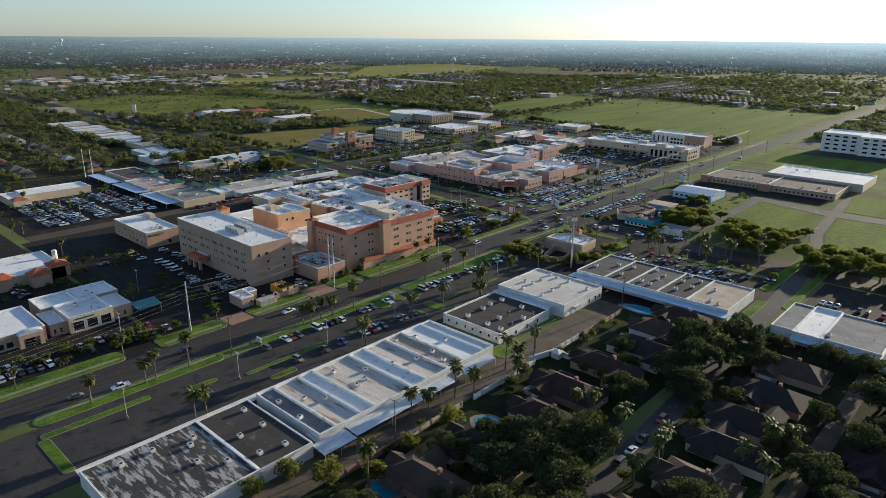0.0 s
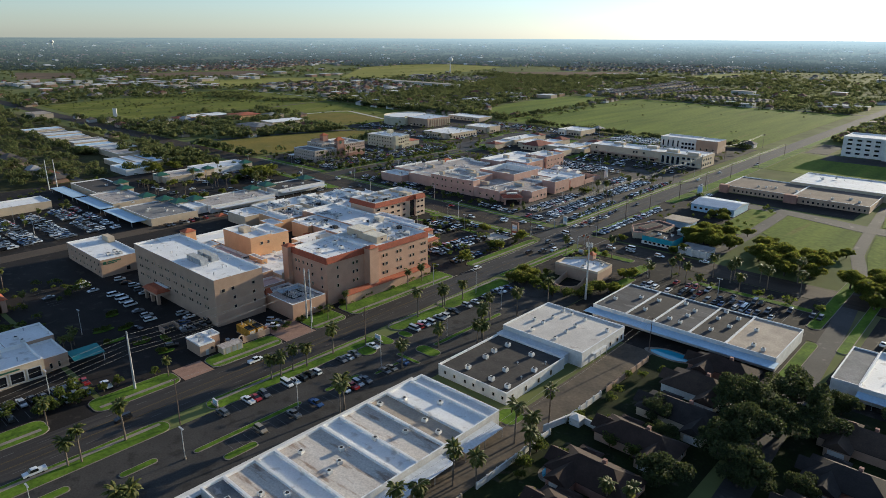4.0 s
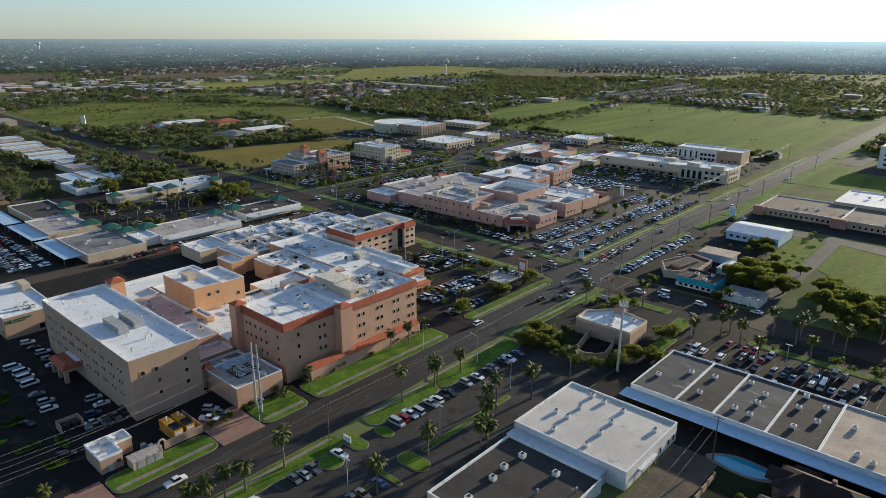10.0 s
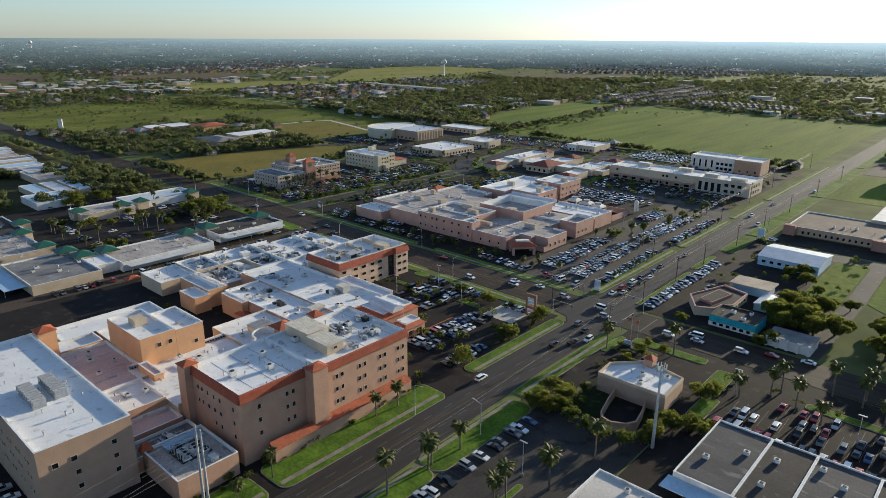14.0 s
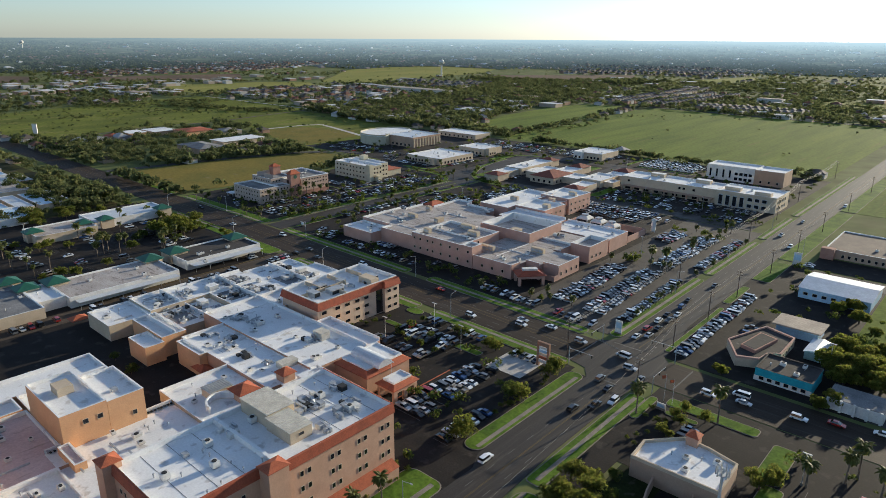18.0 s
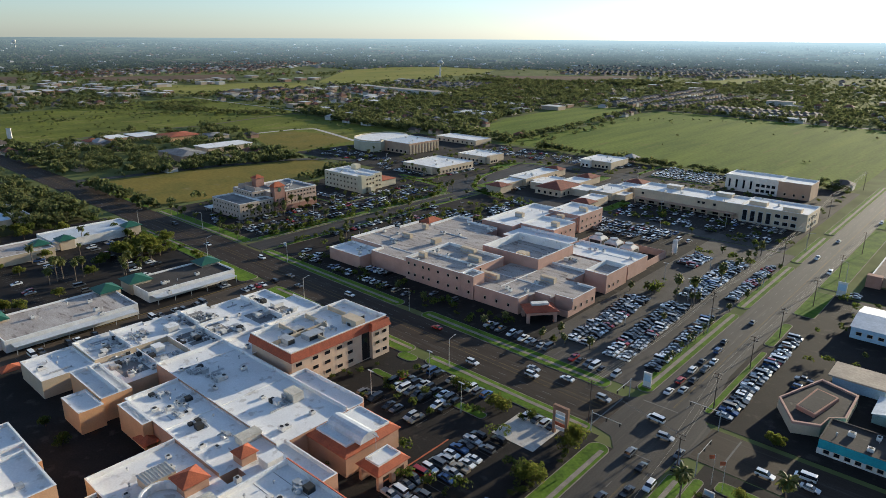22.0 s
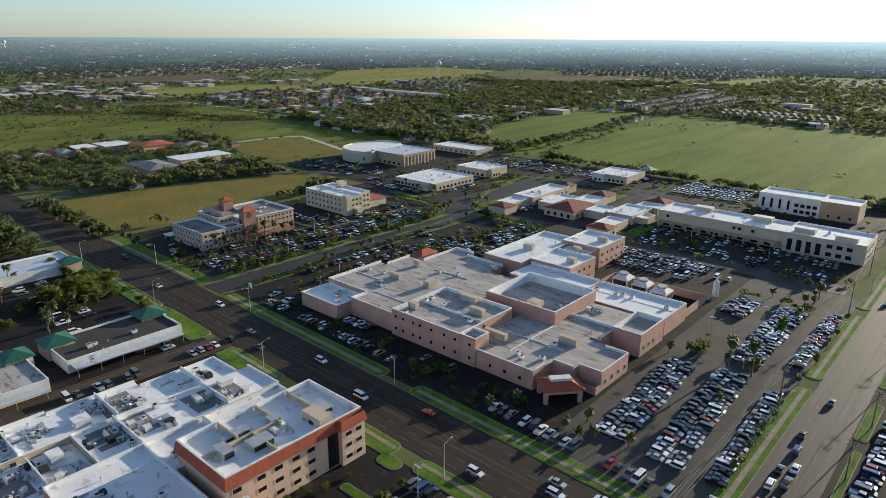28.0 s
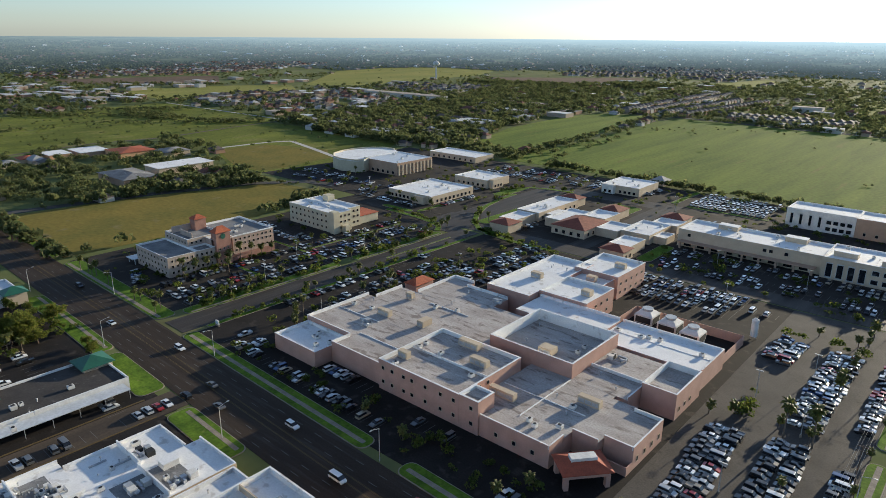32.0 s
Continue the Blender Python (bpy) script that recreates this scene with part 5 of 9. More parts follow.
# broad trees of the residential streets
OAK_LABEL = "large spreading oak with a dark uneven crown"
for x, y, s in ((139, -122, 1.5), (151, -110, 1.5), (143, -204, 1.6), (152, -153, 1.2), (137, -168, 1.1), (194, -175, 1.2), (198, -120, 1.1), (183, -166, 0.9), (129, -150, 0.7), (146, -135, 1.5), (152, -126, 1.4), (143, -145, 1.2), (160, -118, 1.1), (133, -212, 1.3), (126, -216, 1.0),
                (140, -218, 1.4), (150, -222, 1.3), (135, -225, 1.2), (122, -140, 0.8), (165, -150, 0.8), (200, -150, 1.2), (206, -135, 1.2), (210, -110, 1.1), (188, -140, 0.8), (176, -205, 1.2), (204, -190, 1.3), (178, -99, 1.0), (190, -101, 1.1), (162, -100, 0.8), (118, -262, 1.0), (128, -270, 1.2), (215, -160, 1.4), (158, -230, 1.3), (170, -225, 1.1), (145, -240, 1.4), (160, -250, 1.3), (130, -290, 1.2)):
    plant(OAKS, x, y, s * 1.12, label=OAK_LABEL, group="neighbourhood oaks")
for i in range(6):
    plant(OAKS, rnd.choice((112, 120, 134, 141, 148, 157, 163, 184, 197)) + rnd.uniform(-4, 4), rnd.uniform(-330, -104), rnd.uniform(0.7, 1.25), label=OAK_LABEL, group="neighbourhood oaks")
for x, y, s in ((57, 40, 1.0), (62, 33, 0.9), (66, 42, 1.1), (72, 34, 1.0), (78, 40, 1.0), (64, 52, 1.0), (58, 58, 0.9), (70, 60, 0.9), (63, 17, 0.6), (55, 92, 0.7), (51, 104, 0.7), (46, 98, 0.6), (62, 82, 0.5), (77, 70, 0.6), (60, 12.5, 0.5), (30, 14, 0.45),
                (94, 46, 1.0), (96, 30, 1.1), (104, 22, 1.1), (105, 38, 1.2), (112, 28, 1.1), (114, 42, 1.0), (120, 32, 1.1), (121, 46, 0.9), (124, 58, 0.6), (112, 16, 0.9), (122, 20, 0.9), (92, 58, 0.7), (127, 66, 0.6),
                (139, 18, 1.1), (146, 8, 1.1), (150, 22, 1.1), (156, 10, 1.1), (157, 26, 1.0), (164, 16, 1.1), (146, 36, 0.8), (168, 34, 0.9), (152, -2, 0.8), (174, 8, 1.1), (184, 22, 1.1), (192, 10, 1.1), (160, 46, 0.7), (50, 118, 0.7)):
    plant(ROADSIDE, x, y, s * 1.25, label="spreading roadside tree with olive green crown", group="roadside trees")
for x, y, s in ((32, -74, 0.8), (36, -77, 0.9), (42, -79, 0.9), (47, -80, 0.9), (53, -78, 0.9), (57, -70, 0.8), (34, -68, 0.7), (60, -62, 0.7), (30, -60, 0.6)):
    plant(SMALL, x, y, s * 1.25, label="dense dark hedge tree beside the bank", group="hedge trees")
for i in range(26):
    x = rnd.choice([106, 114, 122, 130, 160, 168, 178, 190]) + rnd.uniform(-3, 3)
    plant(SMALL, x, rnd.uniform(-300, -105), rnd.uniform(0.6, 1.1), label="garden tree with bright green leaves", group="garden trees")
for x, y, k in ((95, -262, 1.1), (104, -256, 1.3), (94, -272, 1.0), (111, -247, 1.0), (109, -216, 1.2), (108, -232, 0.9), (139, -186, 0.9), (118, -196, 0.8), (122, -178, 0.8)):
    plant(GOLD, x, y, k, label="leafy tree with a yellow-green uneven crown", group="yellow-green trees")
for x, y in ((88.5, -9.5), (97, -11), (90, -30), (107, -2), (76, -18), (119.5, 10), (125.6, -8.5), (-33.7, 96.5), (-26.2, 96.5), (161, -190), (160, -204), (163, -197), (181, -168), (185, -163), (106, -180), (104, -176)):
    palm(x, y, rnd.uniform(1.0, 1.25))
for i in range(20):
    plant(BUSH, rnd.uniform(104, 110), rnd.uniform(-300, -110), rnd.uniform(0.8, 1.3), "shrub", "rounded garden shrub by the alley wall", "shrubs")
for x0, x1, y0, y1, n, s in ((-13, -9.5, -74, -20, 6, 1.0), (-40, -34, -24, -20, 2, 0.7), (20.5, 30, -78, -63, 12, 0.9), (54.5, 60, -74, -57, 6, 0.9), (30, 40, -34, -16, 7, 0.6), (56, 62, -52, -30, 5, 0.7), (60, 72, -60, -54, 5, 0.7), (-13, -10, -150, -94, 8, 0.5), (-272, -250, -36, -10, 16, 1.35), (-240, -228, -12, -10, 3, 0.8), (-292, -270, -100, -60, 7, 0.9), (-350, -325, -90, -20, 10, 1.2), (-230, -222, -110, -60, 5, 0.9)):
    for i in range(n):
        plant(GOLD, rnd.uniform(x0, x1), rnd.uniform(y0, y1), s * rnd.uniform(0.8, 1.2), label="leafy tree with a yellow-green uneven crown", group="yellow-green trees")
for x0, x1, y0, y1, n, s in ((-330, -276, -20, -12, 6, 1.0), (-276, -246, -60, -40, 6, 0.9), (-420, -335, -60, -14, 22, 1.1), (-242, -237, 26, 184, 10, 0.6), (-300, -240, 40, 60, 7, 0.55), (-170, -145, -104, -98, 3, 0.8), (-128, -112, -140, -108, 5, 0.7),
                             (-60, -20, -22, -19, 4, 0.8), (-14, -11, -110, -92, 4, 0.6), (-15, -12, -60, -36, 3, 0.9), (-14, -10, -180, -150, 4, 0.5), (-75, -55, -40, -30, 4, 0.6), (-200, -150, 22, 30, 6, 0.6), (-120, -60, 205, 245, 8, 0.5), (-330, -240, -245, -235, 8, 0.8), (-20, -10, -300, -250, 6, 0.7), (-12, -10, -260, -222, 5, 0.8), (-330, -320, 30, 60, 4, 0.7)):
    for i in range(n):
        plant(SMALL, rnd.uniform(x0, x1), rnd.uniform(y0, y1), s * rnd.uniform(0.8, 1.2), label="small lot tree with a light green crown", group="lot trees")
for x0, x1, y0, y1, n in ((-11.5, -9.5, -186, -92, 26), (-60, -50, 28, 31, 5), (-90, -84, -58, -20, 10), (-44, -24, -22, -19, 6), (-12, -9, -60, -22, 8), (-305, -284, 40, 43, 8), (-279, -276, 46, 102, 12), (22, 30, -46, -20, 8), (-280, -276.6, 45, 66, 10), (-280, -276.6, 76, 99, 10)):
    for i in range(n):
        plant(BUSH, rnd.uniform(x0, x1), rnd.uniform(y0, y1), rnd.uniform(0.5, 0.9), "shrub", "low clipped green shrub along a wall", "shrubs")


# ---- distant woods and suburbs ----
EYE = Vector((120.0, -230.0))
VIEW = radians(130.5)
W_MEADOW = [(-682, 60), (-706, 170), (-694, 250), (-712, 330), (-728, 446), (-1050, 430), (-1010, 190), (-960, 40), (-720, 26)]
MID_MEADOW = [(-690, 258), (-710, 330), (-724, 400), (-664, 402), (-575, 388), (-486, 390), (-448, 330), (-458, 214), (-500, 208), (-585, 245)]
TAN_FIELD = [(-458, 24), (-442, 119), (-421, 182), (-415, 198), (-363, 203), (-344, 125), (-347, 22)]
NORTH_MEADOW = [(-432, 450), (-473, 568), (-487, 720), (-470, 790), (-402, 804), (-372, 600), (-364, 433)]
PASTURE = [(-356, 396), (-352, 554), (-372, 763), (-356, 812), (-216, 797), (-25, 792), (-25, 396)]
YELLOW_A = [(-1360, 463), (-1297, 710), (-1217, 798), (-1112, 733), (-1118, 539), (-1112, 451)]
YELLOW_B = [(-1200, 816), (-1596, 1244), (-1640, 1500), (-1560, 1650), (-1300, 1640), (-1186, 1410), (-1138, 1107), (-1118, 907)]
PLOUGH_W = [(-1730, 502), (-1708, 623), (-1623, 864), (-1390, 729), (-1487, 577), (-1574, 481)]
PLOUGH_N = [(-1111, 1340), (-955, 1482), (-810, 1647), (-701, 1418), (-801, 1255), (-1008, 1253)]
PLOUGH_S = [(-2003, 302), (-1860, 411), (-1634, 332), (-1668, 210)]
NORTH_STRIP = [(-602, 1474), (-538, 1800), (-480, 1714), (-500, 1444)]
NORTH_GLADE = [(-480, 850), (-560, 1010), (-520, 1060), (-500, 880)]
SCRUB_EAST = [(-300, 940), (-300, 1260), (-120, 1300), (-60, 950), (-150, 900)]
SUBDIVISION = [(-1100, 506), (-1085, 617), (-1042, 764), (-880, 758), (-775, 653), (-778, 532), (-765, 452), (-1010, 462)]
OPEN_LAND = [W_MEADOW, MID_MEADOW, TAN_FIELD, NORTH_MEADOW, PASTURE, YELLOW_A, YELLOW_B, PLOUGH_W, PLOUGH_N, PLOUGH_S, NORTH_STRIP, SUBDIVISION]
CLEAR = [(-26, 15, -4000, 4000), (-1000, -345, -420, -20), (-345, 240, -420, 392), (-470, -340, 196, 392), (-2400, -300, -16, 16), (-640, -345, -90, -20), (-430, -340, 340, 396), (-790, -480, 60, 230), (-26, 260, 180, 480)]


def within(x, y, poly):
    inside = False
    for (xa, ya), (xb, yb) in zip(poly, poly[1:] + poly[:1]):
        if (ya > y) != (yb > y) and x < (xb - xa) * (y - ya) / (yb - ya) + xa:
            inside = not inside
    return inside


BOXES = [(min(p[0] for p in q), max(p[0] for p in q), min(p[1] for p in q), max(p[1] for p in q), q) for q in OPEN_LAND]


def is_clear(x, y):
    return any(a <= x <= b and c <= y <= d for a, b, c, d in CLEAR) or any(a <= x <= b and c <= y <= d and within(x, y, q) for a, b, c, d, q in BOXES)


def far_spots(n, near, far, seed, clump=0.0):
    """Places spread evenly over the view rather than over the ground."""
    r = random.Random(seed)
    out = []
    while len(out) < n:
        d = 1 / r.uniform(1 / far, 1 / near)
        a = VIEW + radians(r.uniform(-47, 47))
        x, y = EYE.x + d * math.cos(a), EYE.y + d * math.sin(a)
        if is_clear(x, y):
            continue
        if clump and noise.noise(Vector((x * 0.003, y * 0.003, 3.1))) + noise.noise(Vector((x * 0.011, y * 0.011, 1.7))) * 0.6 < r.uniform(-clump, clump * 0.6):
            continue
        out.append((x, y, far_height(math.hypot(x, y))))
    return out


def in_poly(poly, n, r):
    """n random places inside a polygon."""
    xs, ys = [p[0] for p in poly], [p[1] for p in poly]
    out = []
    while len(out) < n:
        x, y = r.uniform(min(xs), max(xs)), r.uniform(min(ys), max(ys))
        if within(x, y, poly):
            out.append((x, y, 0))
    return out


def along(pts, n, spread, r):
    """n places scattered along a line of points."""
    out = []
    for i in range(n):
        k = r.randrange(len(pts) - 1)
        f = r.random()
        out.append((pts[k][0] + (pts[k + 1][0] - pts[k][0]) * f + r.uniform(-spread, spread), pts[k][1] + (pts[k + 1][1] - pts[k][1]) * f + r.uniform(-spread, spread), 0))
    return out


def crowns(spots, name, label, seed, size=(4.5, 9.0), tris=30, material=None, flat=1.0):
    """Many tree crowns: leaf clumps laid over the skins of four uneven lumps each."""
    rs = np.random.RandomState(seed)
    n = len(spots)
    at = np.array(spots, dtype=float)
    hgt = size[0] + (size[1] - size[0]) * rs.uniform(0, 1, n) ** 1.4
    lump = rs.normal(size=(n, 4, 3)) * np.array([0.24, 0.24, 0.1]) * hgt[:, None, None]
    lump[:, :, 2] += hgt[:, None] * 0.5 * flat
    rad = hgt[:, None] * rs.uniform(0.24, 0.4, (n, 4))
    pick = rs.randint(0, 4, (n, tris))
    row = np.arange(n)[:, None]
    v = rs.normal(size=(n, tris, 3))
    v[:, :, 2] = np.abs(v[:, :, 2]) * 1.1 - 0.35
    v /= np.linalg.norm(v, axis=2, keepdims=True)
    c = lump[row, pick] + v * (rad[row, pick] * rs.uniform(0.8, 1.12, (n, tris)))[:, :, None] * np.array([1.0, 1.0, 0.85 * flat])
    nor = v + rs.normal(size=(n, tris, 3)) * 0.45
    nor /= np.linalg.norm(nor, axis=2, keepdims=True)
    t1 = np.cross(nor, rs.normal(size=(n, tris, 3)))
    t1 /= np.linalg.norm(t1, axis=2, keepdims=True)
    t2 = np.cross(nor, t1)
    q = (hgt * 1.25 / math.sqrt(tris))[:, None] * rs.uniform(0.6, 1.3, (n, tris))
    ang = np.array([0.0, 2.1, 4.2])
    tri = c[:, :, None, :] + q[:, :, None, None] * (np.cos(ang)[None, None, :, None] * t1[:, :, None, :] + np.sin(ang)[None, None, :, None] * t2[:, :, None, :])
    tri[..., 2] = np.maximum(tri[..., 2], 0.05)
    tri += at[:, None, None, :]
    verts = tri.reshape(-1, 3)
    me = bpy.data.meshes.new(name)
    me.from_pydata(verts.tolist(), [], np.arange(len(verts)).reshape(-1, 3).tolist())
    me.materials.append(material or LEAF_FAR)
    return tagged(new(name, me), label, "woods", kind="stuff")


def poly_field(pts, material, label, z=0.05):
    area = sum(xa * yb - xb * ya for (xa, ya), (xb, yb) in zip(pts, pts[1:] + pts[:1]))
    structure("field", Mesh().prism(pts if area > 0 else pts[::-1], -0.4, z), material, label, "field")


def track(pts, w, material, label, name="road", z=0.07):
    m = Mesh()
    for (xa, ya), (xb, yb) in zip(pts, pts[1:]):
        d = math.hypot(xb - xa, yb - ya)
        nx, ny = -(yb - ya) / d * w / 2, (xb - xa) / d * w / 2
        m.prism([(xa - nx, ya - ny), (xb - nx, yb - ny), (xb + nx, yb + ny), (xa + nx, ya + ny)], -0.3, z)
        z += 0.004
    structure(name, m, material, label, "road")


MEADOW = mat("long_meadow_grass", (0.17, 0.187, 0.034), 0.97, (0.097, 0.113, 0.024), 0.3, 0.022, 0.65, spec=0.05, streak=(1, 0.35, 1), stain=(0.2, 0.19, 0.06), stain_at=0.56)
STRAW = mat("yellow_stubble", (0.27, 0.25, 0.07), 0.97, (0.19, 0.2, 0.05), 0.2, 0.012, 0.5, spec=0.05, streak=(1, 0.3, 1), stain=(0.15, 0.17, 0.04))
poly_field(W_MEADOW, MEADOW, "rough green meadow dotted with scrub")
poly_field(MID_MEADOW, MEADOW, "olive green meadow beside the town", 0.055)
poly_field([(-583, 246), (-577, 296), (-506, 318), (-470, 292), (-461, 216), (-499, 212)], TANFIELD, "patch of dry rough grass", 0.075)
poly_field(TAN_FIELD, TANFIELD, "dry yellow-green open field")
poly_field(NORTH_MEADOW, FIELD, "mown green field between hedges")
poly_field(PASTURE, FIELD, "broad green pasture with faint tractor lines")
poly_field(YELLOW_A, STRAW, "yellowing open field")
poly_field(YELLOW_B, STRAW, "yellowing open field by a water tower")
poly_field(NORTH_STRIP, STRAW, "narrow yellowing field")
poly_field(NORTH_GLADE, MEADOW, "grassy clearing among woods")
poly_field(SCRUB_EAST, MEADOW, "patchy grassland with scrub")
for q in (PLOUGH_W, PLOUGH_N, PLOUGH_S):
    poly_field(q, SOIL, "bare brown ploughed field")
track([(-680, 60), (-706, 170), (-694, 250), (-712, 330), (-729, 448)], 4, DIRT, "pale dirt track along a meadow")
track([(-591, 255), (-587, 306), (-576, 327), (-522, 313), (-470, 298)], 5, PALE_CONCRETE, "pale curved path across a meadow", z=0.09)
track([(-1047, 430), (-875, 429), (-735, 430)], 4, PALE_CONCRETE, "straight pale farm track")
track([(-466, 20), (-449, 118), (-428, 184), (-404, 216), (-380, 222)], 9, STREET, "grey side street along a dry field", z=0.08)
track([(-770, 438), (-700, 480), (-560, 820), (-331, 822), (-206, 806), (-8, 800)], 9, STREET, "grey country road beyond the pasture")
track([(-436, 826), (-446, 1000), (-452, 1240)], 8, STREET, "grey street of a new housing estate")
track([(-377, 826), (-368, 960), (-345, 1120), (-310, 1180)], 8, STREET, "grey street of a new housing estate")
r2 = random.Random(5)
BACKYARD = mat("dim_garden_ground", (0.075, 0.068, 0.03), 0.97, (0.05, 0.055, 0.022), 0.3, 0.03, 0.6, spec=0.05, stain=(0.09, 0.08, 0.055), stain_at=0.56)
poly_field([(-1000, -20), (-640, -20), (-345.2, -20), (-345.2, -330), (-640, -420), (-1000, -330)], BACKYARD, "shabby garden ground of an old suburb", 0.045)
for y in (-128, -206, -284):
    track([(-980, y), (-660, y), (-347, y)], 7, STREET, "narrow grey suburban street")
poly_field([(-492, 142), (-466, 144), (-468, 188), (-500, 186)], LOT_NORTH, "asphalt school parking lot", 0.06)

# open ground, hedges and woods
WOODS_N = [(-740, 462), (-705, 498), (-760, 660), (-800, 850), (-900, 1120), (-760, 1250), (-620, 1140), (-560, 900), (-500, 760), (-496, 600), (-446, 450), (-440, 400), (-476, 394), (-582, 396), (-700, 408)]
SCHOOL_PARK = [(-670, 64), (-694, 160), (-640, 236), (-520, 208), (-466, 190), (-452, 120), (-474, 40), (-620, 30)]
SOUTH_SUBURB = [(-1000, -20), (-640, -92), (-345, -95), (-345, -330), (-640, -420), (-1000, -330)]
SCHOOL = [(-660, -630, 140, 165, 4.5), (-628, -596, 160, 192, 5.5), (-600, -575, 190, 214, 5), (-530, -506, 150, 197, 5.5), (-526, -482, 112, 138, 5.5), (-660, -636, 116, 134, 4.5), (-640, -622, 74, 88, 3.6), (-652, -636, 94, 108, 3.6)]


def off_school(spots):
    return [s for s in spots if not any(a - 3 < s[0] < b + 3 and c - 3 < s[1] < d + 3 for a, b, c, d, e in SCHOOL)]


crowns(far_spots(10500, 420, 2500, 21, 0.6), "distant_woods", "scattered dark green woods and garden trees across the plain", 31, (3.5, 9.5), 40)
wood = in_poly(WOODS_N, 1700, r2) + along([(-728, 448), (-640, 402), (-560, 392), (-480, 392)], 130, 7, r2)
wood += in_poly([(-1060, 1180), (-900, 1120), (-760, 1250), (-640, 1250), (-600, 1420), (-700, 1400), (-800, 1240)], 700, r2)
wood += in_poly([(-300, 1250), (-560, 1100), (-590, 1440), (-500, 1440), (-420, 1600), (-100, 1500), (-40, 1250)], 420, r2)
wood += in_poly(SUBDIVISION, 150, r2)
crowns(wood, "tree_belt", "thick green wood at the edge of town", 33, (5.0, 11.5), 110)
park = off_school(in_poly(SCHOOL_PARK, 330, r2)) + along([(-470, 60), (-452, 120), (-432, 178)], 16, 5, r2) + [s for s in in_poly(SOUTH_SUBURB, 1500, r2) if not (-664 < s[0] < -345 and -92 < s[1] < -34)]
park += along([(-640, -17), (-480, -16), (-345, -16)], 50, 3, r2) + in_poly([(-480, -44), (-345, -20), (-345, -46), (-440, -60)], 60, r2)
park += in_poly([(-1000, -20), (-700, -24), (-664, -92), (-700, -110), (-1000, -100)], 190, r2) + along([(-664, -84), (-470, -84), (-462, -78)], 60, 5, r2) + along([(-464, -34), (-360, -34)], 30, 4, r2) + in_poly([(-362, -90), (-345, -90), (-345, -20), (-362, -20)], 20, r2)
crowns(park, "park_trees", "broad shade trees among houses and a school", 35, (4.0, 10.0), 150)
hedge = along([(-300, 396), (-200, 390), (-110, 388), (-30, 386)], 230, 4, r2) + along([(-352, 400), (-363, 520)], 110, 9, r2) + along([(-363, 520), (-376, 640), (-384, 760)], 70, 6, r2) + along([(-330, 810), (-206, 796), (-40, 792)], 46, 4, r2) + along([(-335, 430), (-345, 520), (-358, 660)], 26, 5, r2) + along([(-318, 430), (-332, 560), (-345, 690)], 16, 5, r2)
hedge += along([(-960, 336), (-785, 336), (-735, 400)], 150, 16, r2) + along([(-1010, 200), (-920, 320), (-840, 330)], 190, 22, r2) + along([(-1040, 258), (-930, 400)], 90, 20, r2)
hedge += in_poly([(-350, 830), (-300, 960), (-120, 900), (-30, 830), (-150, 812)], 190, r2) + in_poly([(-300, 940), (-300, 1260), (-40, 1260), (-40, 900)], 260, r2)
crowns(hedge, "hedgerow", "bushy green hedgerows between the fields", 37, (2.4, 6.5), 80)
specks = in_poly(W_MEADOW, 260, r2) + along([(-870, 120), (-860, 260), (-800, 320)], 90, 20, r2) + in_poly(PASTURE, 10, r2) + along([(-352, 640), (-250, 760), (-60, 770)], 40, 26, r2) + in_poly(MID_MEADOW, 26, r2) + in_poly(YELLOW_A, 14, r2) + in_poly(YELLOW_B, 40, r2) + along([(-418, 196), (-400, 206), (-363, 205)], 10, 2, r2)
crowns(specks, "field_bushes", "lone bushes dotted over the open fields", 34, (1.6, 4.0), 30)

# trees in the planted islands of the lots
BUILT = [(-316, -278, 40, 104), (-325, -276, 136, 182), (-135, -18, 243, 280), (-100, -38, 330, 358), (-480, -366, 270, 370), (-328, -280, 225, 270), (-322, -284, 288, 320), (-226, -192, 336, 376), (-414, -356, 360, 390), (-244, -132, 203, 300), (-264, -238, 186, 334), (-322, -180, -160, -100), (-325, -285, -124, -8), (-220, -184, -124, -10), (-292, -256, -226, -170), (20, 60, 10, 70), (26, 60, 104, 136), (22, 118, 170, 222)]
lot_spots = []
for x0, x1, y0, y1, n in ((-340, -246, 24, 184, 120), (-243, -237, 30, 182, 50), (-221.5, -219.5, 30, 180, 30), (-460, -24, 212, 384, 380), (-206, -188, 40, 195, 55), (-200, -70, 20, 32, 30), (-48.5, -45.5, 100, 118, 9), (-75, -14, -90, -20, 26), (-186, -158, 122, 196, 20), (-330, -226, -240, -162, 60), (-276, -246, -40, -8, 30), (18, 72, 70, 150, 40), (62, 140, -22, -18, 12), (-128, -100, -244, -212, 16), (-140, -20, 200, 246, 30), (-58, -24, 168, 171, 10), (-345, -300, -240, -10, 40), (-24, -10, -300, -236, 26), (-110, -66, -262, -236, 16), (-98, -66, -320, -250, 16)):
    for i in range(n):
        x, y = r2.uniform(x0, x1), r2.uniform(y0, y1)
        if not any(a <= x <= b and c <= y <= d for a, b, c, d in BUILT):
            lot_spots.append((x, y, 0))
for line in VERGES:
    lot_spots += along(line, 14, 1.2, r2)
crowns(lot_spots, "lot_planting", "small trees and shrubs in parking lot islands", 36, (1.8, 4.4), 90, LEAF_FRESH)

